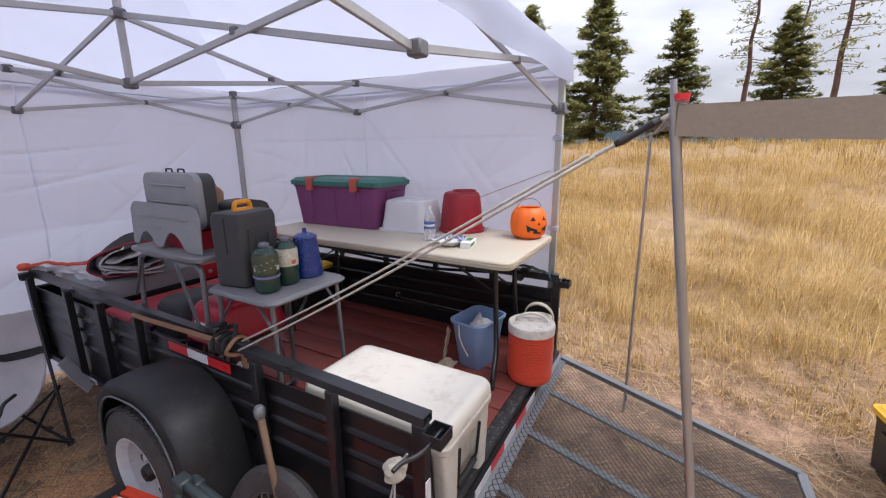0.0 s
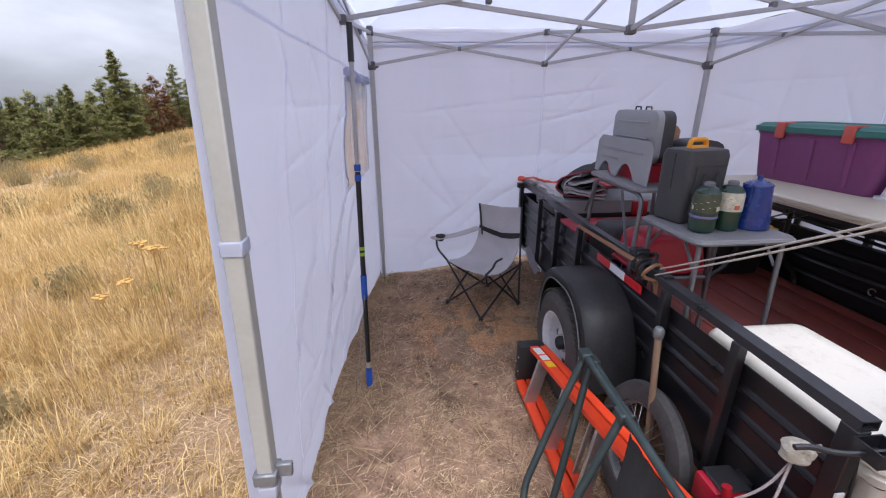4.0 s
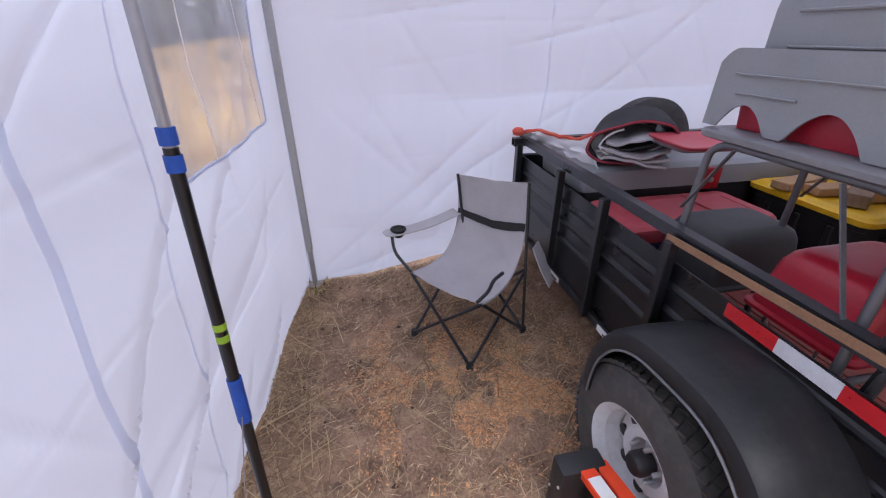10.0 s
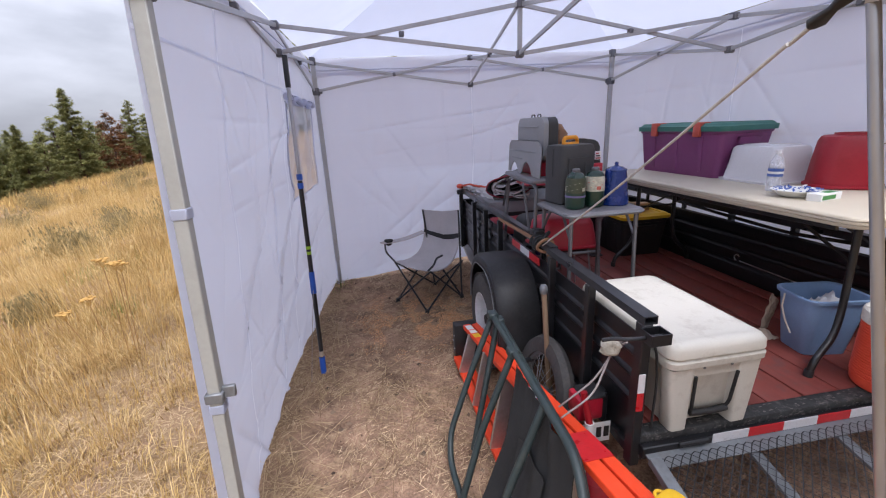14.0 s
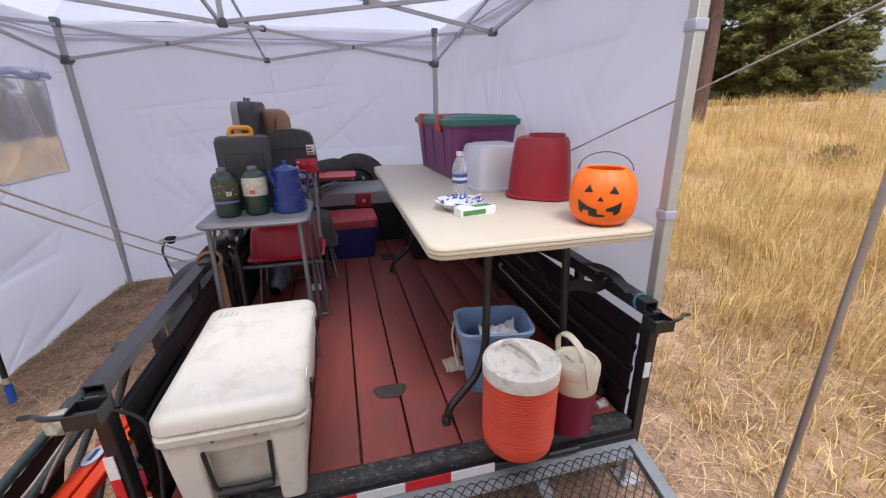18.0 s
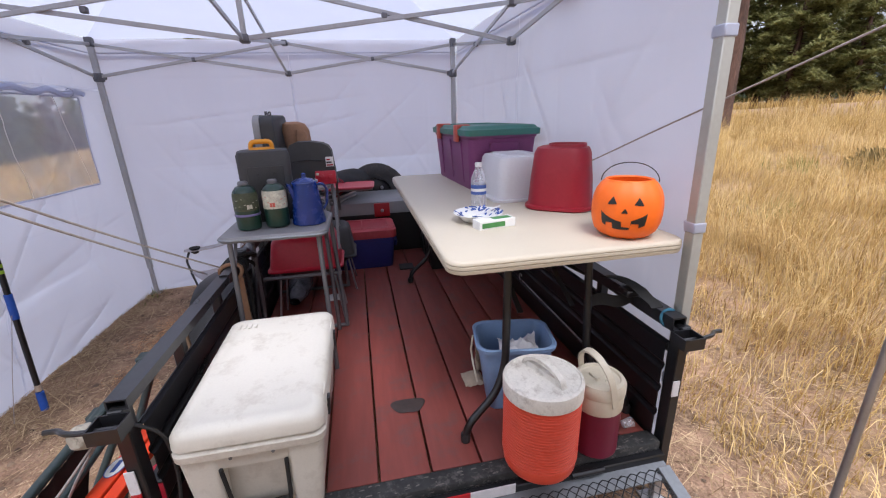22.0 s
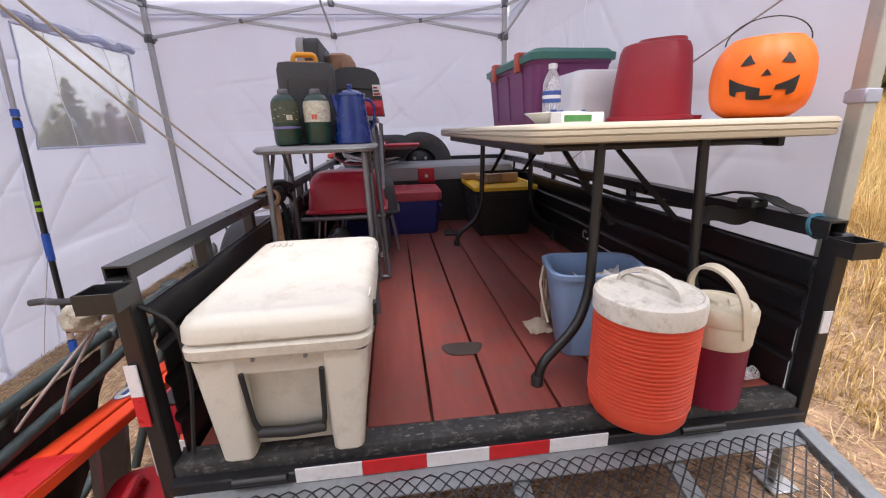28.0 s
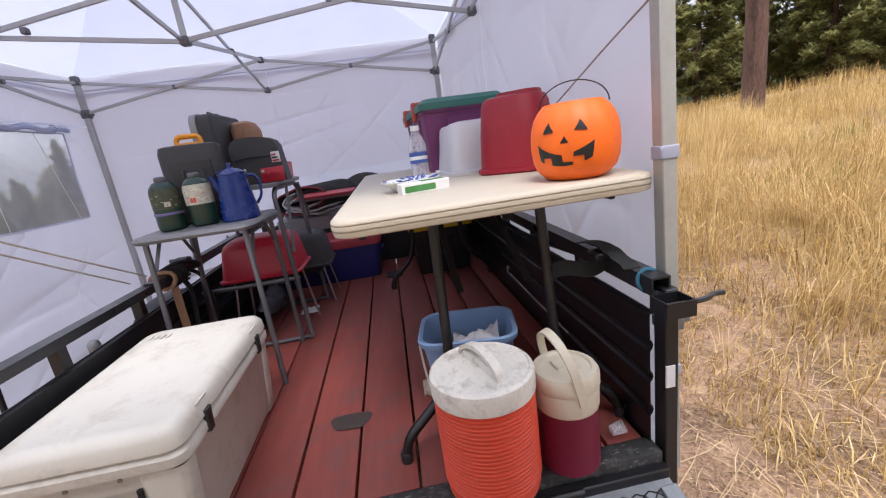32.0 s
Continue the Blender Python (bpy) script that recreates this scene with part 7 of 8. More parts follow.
    part("folded_armrest", thick(sheet(B(), lambda u, v: Vector((-0.06, 2.45, 0.45)).lerp(Vector((0.02, 2.37, 0.25)), u) + Vector((0.04, 0.05, 0)) * (v - 0.5) * 2 * (1 - 0.4 * abs(u - 0.5)), 12, 4), 0.006), GREY_CLOTH, t, "armrest hanging down")
    t.location.x -= 0.045


def build_ladder():
    t = thing("step_ladder", (-0.32, 0.5, -0.1), 0, "orange fibreglass step ladder lying on its side by the trailer", "ladder")
    P1, P2 = Vector((-0.315, 1.4, 0.18)), Vector((-0.22, -0.5, 0.52))
    Q1, Q2 = Vector((-0.39, 1.37, -0.045)), Vector((-0.3, -0.5, -0.17))
    for a, b in ((P1, P2), (Q1, Q2)):
        for off, w in ((-0.028, 0.052), (0.03, 0.044)):
            o = Vector((off, 0, 0))
            part("side_rail", bar(B(), a + o, b + o, w, 0.03, 0.003), LADDER_ORANGE, t, smooth=False)
    for k in (0.1, 0.27, 0.44, 0.61, 0.78, 0.94):
        a, b = Q1.lerp(Q2, k) + Vector((-0.03, 0, 0.01)), P1.lerp(P2, k) + Vector((-0.03, 0, -0.01))
        part("tread", bar(B(), a, b, 0.07, 0.02, 0.002, up=(0, 1, 0)), ALUMINIUM, t, smooth=False)
    for k in (0.35, 0.7):
        a, b = Q1.lerp(Q2, k) + Vector((0.03, 0, 0.01)), P1.lerp(P2, k) + Vector((0.03, 0, -0.01))
        part("rear_brace", bar(B(), a, b, 0.02, 0.012, 0.001, up=(0, 1, 0)), ALUMINIUM, t, smooth=False)
    bm = B()
    box(bm, -0.43, 1.37, -0.06, -0.27, 1.45, 0.2, 0.01, 2)
    cap = part("top_cap", bm, BLACK_PLASTIC, t, "black plastic top cap")
    for y, z in ((1.385, 0.02), (1.385, 0.12), (1.435, 0.06)):
        part("rivet", lathe(B(), [(0.006, 0), (0.005, 0.004)], n=8, m=Matrix.Translation((-0.43, y, z)) @ Matrix.Rotation(radians(-90), 4, "Y")), ALUMINIUM, cap)
    d = (P2 - P1).normalized()
    up = Vector((0, -d.z, d.y)).normalized() * -1 if d.y > 0 else Vector((0, d.z, -d.y)).normalized()

    def sticker(k0, k1, x0, x1, m, label):
        a, b = P1.lerp(P2, k0), P1.lerp(P2, k1)
        c = (x0 + x1) / 2
        bm = bar(B(), a + Vector((c, 0, 0)) + up * 0.0165, b + Vector((c, 0, 0)) + up * 0.0165, x1 - x0, 0.0016)
        part("sticker", bm, m, t, label, smooth=False)
    sticker(0.03, 0.075, -0.05, -0.006, PAPER_WHITE, "white warning sticker")
    sticker(0.085, 0.115, -0.05, -0.006, PAPER_WHITE, "white warning sticker")
    sticker(0.125, 0.16, -0.05, -0.006, YELLOW, "yellow warning sticker")
    sticker(0.74, 0.82, -0.054, 0.05, RED_TAPE, "red warning sticker")
    c = P1.lerp(P2, 0.565) + up * 0.0162
    s = Vector((1, 0, 0))
    for r, h, m, nm in ((1.25, 0.0012, PRINT_BLUE, "blue oval badge"), (1.08, 0.002, PAPER_WHITE, "white oval badge centre"), (0.6, 0.0026, PRINT_BLUE, "blue badge bar")):
        bm = B()
        ring = [bm.verts.new(c + up * h + s * (-0.028 + 0.024 * r * math.cos(k)) + d * (0.055 * r * math.sin(k)) * (1 if m is not PRINT_BLUE or r == 1 else 0.9)) for k in [2 * math.pi * j / 28 for j in range(28)]]
        if r == 0.6:
            bm.free()
            bm = bar(B(), c + up * h + s * -0.028 - d * 0.034, c + up * h + s * -0.028 + d * 0.034, 0.014, 0.001)
        else:
            bm.faces.new(ring)
        part("badge", bm, m, t, nm, smooth=False)


def build_stand():
    t = thing("folded_stand", (-0.47, 0.3, -0.15), 0, "dark green tubular folding cot frame with black cloth", "folding frame")
    r = 0.0155
    A, C1 = Vector((-0.335, 0.74, 0.57)), Vector((-0.345, -0.2, 0.545))
    paths = [
        [A, (-0.34, 0.3, 0.56), C1, (-0.38, -0.36, 0.42), (-0.42, -0.36, 0.1), (-0.45, -0.3, -0.15)],
        [A + Vector((0.035, -0.02, -0.03)), (-0.3, 0.28, 0.5), (-0.305, -0.14, 0.48), (-0.33, -0.27, 0.36), (-0.38, -0.28, 0.05)],
        [A, (-0.47, 0.68, 0.3), (-0.61, 0.6, 0.0), (-0.63, 0.5, -0.09), (-0.6, 0.1, -0.15), (-0.56, -0.3, -0.17)],
        [A + Vector((0.03, 0.0, -0.02)), (-0.42, 0.62, 0.2), (-0.5, 0.55, -0.08)],
        [(-0.34, 0.4, 0.555), (-0.5, 0.36, 0.2), (-0.61, 0.3, -0.1)],
        [(-0.34, 0.05, 0.55), (-0.5, 0.02, 0.18), (-0.59, -0.02, -0.13)],
    ]
    for p in paths:
        part("frame_tube", tube(B(), round_path(p, 0.08, 6), r, 10), STAND_GREEN, t)
    for p in (A, A + Vector((0.03, -0.01, -0.03)), Vector((-0.34, 0.4, 0.555))):
        part("hinge_plate", box(B(), p.x - 0.025, p.y - 0.03, p.z - 0.02, p.x + 0.025, p.y + 0.03, p.z + 0.02, 0.006, 1), STAND_GREEN, t)

    def cloth(u, v):
        a = Vector((-0.345, 0.34, 0.53)).lerp(Vector((-0.35, -0.2, 0.52)), u)
        b = Vector((-0.57, 0.24, -0.14)).lerp(Vector((-0.53, -0.27, -0.18)), u)
        p = a.lerp(b, v)
        return p + Vector((0.06, 0, 0)) * math.sin(math.pi * v) * (0.6 + 0.5 * wave(u * 4, v * 3, 5)) + Vector((0.025 * wave(u * 9, v * 2, 1), 0, 0))
    part("cloth", thick(sheet(B(), cloth, 24, 24), 0.003), BLACK_CLOTH, t, "slack black cloth")
    part("cloth_pocket", thick(sheet(B(), lambda u, v: cloth(0.3 + 0.4 * u, 0.3 + 0.45 * v) + Vector((-0.014, 0, 0)), 12, 12), 0.003), BLACK_CLOTH, t)


def build_side_clutter():
    # spoked wheel leaning on the panel
    t = thing("spoked_wheel", (-0.1, 0.58, 0.2), 0, "old spoked cart wheel leaning on the trailer panel", "wheel")
    M = Matrix.Translation((-0.11, 0.6, 0.175)) @ Matrix.Rotation(radians(-78), 4, "Y")
    part("tyre", lathe(B(), [(0.2, -0.03), (0.235, -0.038), (0.275, -0.03), (0.29, 0.0), (0.275, 0.03), (0.235, 0.038), (0.2, 0.03), (0.2, -0.03)], n=44, m=M, top=False, bottom=False), RUBBER, t)
    part("rim", lathe(B(), [(0.2, -0.022), (0.188, -0.015), (0.188, 0.015), (0.2, 0.022)], n=44, m=M, top=False, bottom=False), GREY_STEEL, t)
    part("hub", lathe(B(), [(0.0, -0.05), (0.022, -0.05), (0.022, 0.05), (0.0, 0.05)], n=16, m=M, top=False, bottom=False), GREY_STEEL, t)
    for i in range(28):
        a, b = 2 * math.pi * i / 28, 2 * math.pi * (i + (2 if i % 2 else -2)) / 28
        k = 0.035 if (i // 2) % 2 else -0.035
        part("spoke", tube(B(), [M @ Vector((0.02 * math.cos(b), 0.02 * math.sin(b), k)), M @ Vector((0.19 * math.cos(a), 0.19 * math.sin(a), 0))], 0.0016, 5), STEEL, t)
    t = thing("shovel_shaft", (-0.06, 0.72, 0.35), 0, "weathered wooden tool shaft with metal knob by the panel", "tool handle")
    part("shaft", tube(B(), [(-0.07, 0.6, 0.12), (-0.108, 0.621, 0.73)], 0.013, 10), OLD_WOOD, t)
    part("knob", lathe(B(), [(0.017, -0.02), (0.02, -0.01), (0.02, 0.012), (0.014, 0.024), (0, 0.027)], (-0.109, 0.621, 0.737), 14, top=False), GREY_STEEL, t)
    g = ground_z(-0.14, 0.06)
    t = thing("gas_can", (-0.14, 0.05, g), 10, "tall red plastic gas can with upright spout behind the ladder", "gas can")
    part("body", loft(B(), [(0, 0, 0, 0.1, 0.13, 0.04), (0, 0, 0.01, 0.11, 0.14, 0.05), (0, 0, 0.36, 0.11, 0.14, 0.05), (0, 0, 0.42, 0.085, 0.115, 0.05), (0, 0, 0.43, 0.06, 0.09, 0.04)], 5), GAS_RED, t, local=True)
    part("handle", tube(B(), round_path([(0, -0.09, 0.42), (0, -0.08, 0.47), (0, 0.02, 0.47), (0, 0.04, 0.43)], 0.03), 0.012, 8), GAS_RED, t, local=True)
    part("spout_collar", tube(B(), [(0.04, 0.07, 0.43), (0.04, 0.072, 0.53)], 0.019, 12), PAPER_WHITE, t, "white spout collar", local=True)
    part("spout", tube(B(), [(0.04, 0.072, 0.52), (0.025, 0.1, 0.66)], 0.014, 10), GAS_RED, t, local=True)
    t = thing("lamp_box", (-0.1, 0.22, 0.2), 0, "red trailer marker lamp box beside the panel", "lamp")
    part("lens", box(B(), -0.14, 0.17, 0.33, -0.03, 0.27, 0.43, 0.012, 2), RED_PLASTIC, t)
    part("bracket", box(B(), -0.12, 0.17, 0.43, -0.02, 0.27, 0.44, 0.004, 1), BLACK_PLASTIC, t)
    part("stem", box(B(), -0.03, 0.19, 0.3, 0.0, 0.25, 0.44, 0.004, 1), BLACK_STEEL, t)
    # painter's pole propping the canopy
    t = thing("extension_pole", (-1.355, 1.6, -0.07), 0, "black and grey extension pole with blue tape propping the canopy", "pole")
    a, b = Vector((-1.36, 1.5, ground_z(-1.36, 1.5))), Vector((-1.333, 1.615, 1.975))

    def seg(name, z0, z1, r, m, label=""):
        p = lambda z: a.lerp(b, (z - a.z) / (b.z - a.z))
        part(name, tube(B(), [p(z0), p(z1)], r, 14), m, t, label)
    seg("lower_tube", 0.02, 1.24, 0.015, POLE_BLACK)
    seg("upper_tube", 1.2, 1.81, 0.0125, POLE_GREY)
    seg("top_sleeve", 1.79, 1.97, 0.016, POLE_BLACK)
    for z0, z1 in ((1.19, 1.225), (1.245, 1.28), (0.49, 0.64)):
        seg("tape_wrap", z0, z1, 0.0185, BLUE_TAPE, "blue tape wrap")
    seg("foot_wrap", a.z, a.z + 0.12, 0.02, BLUE_TAPE, "blue foot wrap")
    seg("foot_ring", a.z + 0.13, a.z + 0.17, 0.0165, PAPER)
    seg("mark", 0.76, 0.78, 0.0158, LIME, "lime leaf mark")
    seg("mark", 0.795, 0.815, 0.0158, LIME, "lime leaf mark")
    part("hang_cord", tube(B(), [(-1.35, 1.515, 0.52), (-1.39, 1.43, 0.2), (-1.42, 1.36, -0.08)], 0.0018, 5), ROPE_GREY, t)


build_chair()
build_ladder()
build_stand()
build_side_clutter()


# ---- awning, poles and ropes by the ramp ----
def build_awning():
    top, g = Vector((-0.138, -0.565, 1.708)), -0.24
    foot = top + (Vector((-0.056, -0.672, 1.0)) - top) * ((g - top.z) / (1.0 - top.z))
    t = thing("awning_pole", tuple(foot), 0, "polished metal awning pole leaning beside the ramp", "pole")
    part("pole_tube", tube(B(), [foot, top], 0.0085, 18), CHROME, t)
    part("pole_spike", tube(B(), [top, top + Vector((-0.004, 0.005, 0.04))], 0.005, 8), CHROME, t)
    part("red_ring", loft(B(), [(top.x + 0.012, top.y - 0.01, 1.716, 0.028, 0.01, 0.009), (top.x + 0.014, top.y - 0.01, 1.726, 0.03, 0.011, 0.009)], 4), RED_TAPE, t, "red plastic tie ring")
    g2 = ground_z(1.69, -0.449)
    t = thing("awning_pole", (1.69, -0.449, g2), 0, "thin grey steel awning pole beside the ramp", "pole")
    part("pole_tube", tube(B(), [(1.69, -0.463, g2), (1.718, -0.442, 1.745)], 0.0085, 12), STEEL, t)
    part("eye_ring", tube(B(), [(1.69 + 0.018 * math.cos(k), -0.47, 0.1 + 0.018 * math.sin(k)) for k in [2 * math.pi * j / 14 for j in range(14)]], 0.003, 6, True), BLACK_STEEL, t)
    w = thing("awning", (0.8, -1.8, 1.7), 0, "taupe cloth awning stretched behind the ramp", "awning")

    def f(u, v):
        a = Vector((-0.145, -0.571, 1.71)).lerp(Vector((1.715, -0.45, 1.75)), u)
        b = Vector((-0.2, -3.4, 1.7)).lerp(Vector((1.9, -3.4, 1.7)), u)
        p = a.lerp(b, v)
        p.z -= 0.03 * math.sin(math.pi * u) * math.sin(math.pi * v)
        return p
    part("awning_sheet", thick(sheet(B(), f, 24, 30), 0.002), TARP, w)
    part("front_hem", thick(sheet(B(), lambda u, v: f(u, 0.002) + Vector((0, 0.003 * math.sin(u * 30), -0.022 * v - 0.001)), 30, 2), 0.002), TARP, w)
    part("side_hem", thick(sheet(B(), lambda u, v: f(0.0, u) + Vector((0.004 * math.sin(u * 50) - 0.003, 0, -0.046 * v - 0.001 - 0.01 * v * math.sin(u * 12))), 40, 2), 0.002), TARP, w)
    tie = Vector((-0.022, 0.815, 0.903))
    t = thing("guy_rope", tuple(tie), 0, "two tan guy ropes from the awning pole to the rail", "rope")
    up = top + Vector((0.0, 0.0, -0.01))
    mid = up.lerp(tie, 0.085)
    for k, s in ((-1, Vector((-0.011, -0.006, 0))), (1, Vector((0.011, 0.012, 0.006)))):
        p0, p1 = mid + s * 0.6, tie + s * 2
        pts = [p0.lerp(p1, i / 12) - Vector((0, 0, 0.012 * math.sin(math.pi * i / 12))) for i in range(13)]
        part("rope_strand", tube(B(), pts, 0.0032, 8), ROPE, t)
    part("rope_end", tube(B(), [up, mid], 0.0038, 8), ROPE, t)
    part("tensioner", loft(B(), [(0, 0, -0.038, 0.008, 0.005, 0.004), (0, 0, -0.028, 0.017, 0.006, 0.005), (0, 0, 0.0, 0.008, 0.005, 0.004), (0, 0, 0.028, 0.017, 0.006, 0.005), (0, 0, 0.038, 0.008, 0.005, 0.004)], 3,
                           m=Matrix.Translation(up.lerp(tie, 0.035)) @ (tie - up).to_track_quat("Z", "Y").to_matrix().to_4x4()), BLACK_PLASTIC, t, "black rope tensioner")
    t = thing("guy_rope", (1.61, 0.59, 1.3), 0, "thin grey cord from the awning pole along the tent wall", "rope")
    a, b = Vector((1.718, -0.443, 1.735)), Vector((1.58, 1.55, 0.9))
    m1, m2 = Vector((1.683, 0.0, 1.565)), Vector((1.61, 0.59, 1.324))
    part("cord", tube(B(), [a, a.lerp(m1, 0.5), m1, m1.lerp(m2, 0.5) + Vector((-0.004, 0, 0)), m2, m2.lerp(b, 0.5), b], 0.0028, 6), ROPE_GREY, t)
    part("top_link", tube(B(), [a, Vector((0.9, -0.5, 1.71)), up], 0.003, 6), ROPE_GREY, t)


build_awning()


# ---- small things by the ramp ----
def build_ramp_clutter():
    t = thing("tape_dispenser", (-0.165, -0.42, 0.52), 20, "yellow plastic tool case on the ladder's end", "tool case")
    part("shell", loft(B(), [(0, 0, 0, 0.035, 0.055, 0.02), (0, 0, 0.006, 0.04, 0.06, 0.025), (0, 0, 0.03, 0.04, 0.06, 0.025), (0, 0, 0.038, 0.032, 0.05, 0.02)], 5), YELLOW, t, local=True)
    part("grip_band", loft(B(), [(0, 0, 0.012, 0.0415, 0.0615, 0.026), (0, 0, 0.02, 0.0415, 0.0615, 0.026)], 5), BLACK_PLASTIC, t, local=True)
    part("hanger", tube(B(), arc((0, 0.06, 0.02), 0.014, 0, 180, 8, "xy"), 0.005, 6), YELLOW, t, local=True)
    g = ground_z(1.28, -1.45)
    build_tote("storage_tote", 1.8, -1.9, g, 0.2, 0.2, 0.42, BLACK_PLASTIC, YELLOW, "tall black storage tote with yellow lid beside the ramp", None, 8, 0.84, 0.05)
    t = thing("tie_rod", (1.57, 0.82, 0.52), 0, "thin steel hook rod along the trailer panel", "rod")
    part("rod", tube(B(), [(1.57, 1.19, 0.53), (1.57, 0.48, 0.515)], 0.004, 6), ALUMINIUM, t)
    part("hook", tube(B(), arc((1.565, 1.21, 0.55), 0.02, -90, 150, 10), 0.004, 6), ALUMINIUM, t)
    t = thing("bottle_shard", (1.47, 0.03, DECK), 0, "small clear plastic cup lying by the sill", "cup")
    part("cup", lathe(B(), [(0.014, 0), (0.018, 0.035), (0.019, 0.037)], n=18, top=False, m=Matrix.Translation((1.5, 0.06, DECK + 0.03)) @ Matrix.Rotation(radians(80), 4, "Y")), PLASTIC_CLEAR, t)
    # paint chips and grime along the worn sill
    r = random.Random(5)
    V, T = [], []
    for i in range(170):
        x, y, w, d = r.uniform(0.02, 1.58), r.choice((-0.0215, r.uniform(-0.015, 0.035))), r.uniform(0.002, 0.012), r.uniform(0.001, 0.004)
        k = len(V)
        if y < -0.02:
            zc = r.uniform(0.345, 0.39)
            V += [(x - w, y, zc - d), (x + w, y, zc - d * r.random()), (x + w * 0.6, y, zc + d), (x - w * 0.7, y, zc + d * r.random())]
        else:
            V += [(x - w, y - d, DECK + 0.0055), (x + w, y - d * r.random(), DECK + 0.0055), (x + w * 0.6, y + d, DECK + 0.0055), (x - w * 0.7, y + d * r.random(), DECK + 0.0055)]
        T += [(k, k + 1, k + 2), (k, k + 2, k + 3)]
    ob = soup("paint_chips", [tuple(ROOT[TRAILER.name].inverted() @ Vector(v)) for v in V], T, SILL_CHIP)
    ob.parent = TRAILER
    tagged(ob, "dusty chipped paint along the sill", kind="stuff")


build_ramp_clutter()


# ---- meadow, trees and distance ----
rng = np.random.default_rng(7)


def blades(name, material, centres, per, h0, h1, width, lean, label, wide=0.15, seg=3):
    """Tufts of arching grass blades as one mesh, swept the same way over a stretch."""
    C = np.array(centres)
    Z = np.array([ground_z(x, y) for x, y, _ in centres])
    S = np.array([6.0 * noise.noise((x * 0.35, y * 0.35, 6)) + 2.0 * noise.noise((x * 1.7, y * 1.7, 3)) for x, y, _ in centres])
    q = np.repeat(np.arange(len(C)), rng.integers(per[0], per[1], len(C)))
    n = len(q)
    a, r, s = rng.uniform(0, 6.283, n), wide * np.sqrt(rng.random(n)) * (0.5 + C[q, 2]), C[q, 2]
    x, y, z = C[q, 0] + r * np.cos(a), C[q, 1] + r * np.sin(a), Z[q] - 0.01
    h = rng.uniform(h0, h1, n) * s * (1 - 0.25 * (r / (wide * 1.9)) ** 2)
    o = np.where(rng.random(n) < 0.45, a, S[q]) + rng.normal(0, 0.7, n)
    bend = lean * (0.12 + 1.0 * rng.random(n) ** 1.3)
    w = width * rng.uniform(0.6, 1.3, n)
    wx, wy, co, si = -np.sin(o) * w, np.cos(o) * w, np.cos(o), np.sin(o)
    out, zz, run = [], z.copy(), np.zeros(n)
    for j in range(seg + 1):
        t = 1 - 0.85 * (j / seg) ** 1.5
        px, py = x + co * run, y + si * run
        if j < seg:
            out += [np.stack((px - wx * t, py - wy * t, zz), 1), np.stack((px + wx * t, py + wy * t, zz), 1)]
        else:
            out.append(np.stack((px, py, zz), 1))
        b = np.minimum(2.2, bend * ((j + 0.6) / seg) ** 1.3 * 1.5)
        run, zz = run + h / seg * np.sin(b), np.maximum(z + 0.02, zz + h / seg * np.cos(b))
    m = 2 * seg + 1
    V = np.stack(out, 1)
    T = []
    for j in range(seg - 1):
        T += [(2 * j, 2 * j + 1, 2 * j + 3), (2 * j, 2 * j + 3, 2 * j + 2)]
    T.append((2 * seg - 2, 2 * seg - 1, 2 * seg))
    ob = soup(name, V, np.arange(n)[:, None, None] * m + np.array(T)[None], material)
    tagged(ob, label, "grass", kind="stuff")


def meadow_spots(n, x0, x1, y0, y1, near, power=1.0):
    out = []
    while len(out) < n:
        u = rng.random() ** power
        x = x0 + (x1 - x0) * (u if near == "low" else 1 - u)
        y = rng.uniform(y0, y1)
        if noise.noise((x * 0.55, y * 0.55, 4)) + 0.5 * noise.noise((x * 2, y * 2, 1)) < -0.3:
            continue
        s = 0.75 + 0.5 * noise.noise((x * 0.4, y * 0.4, 9)) + 0.15 * rng.normal()
        out.append((x, y, max(0.35, min(1.35, s))))
    return out


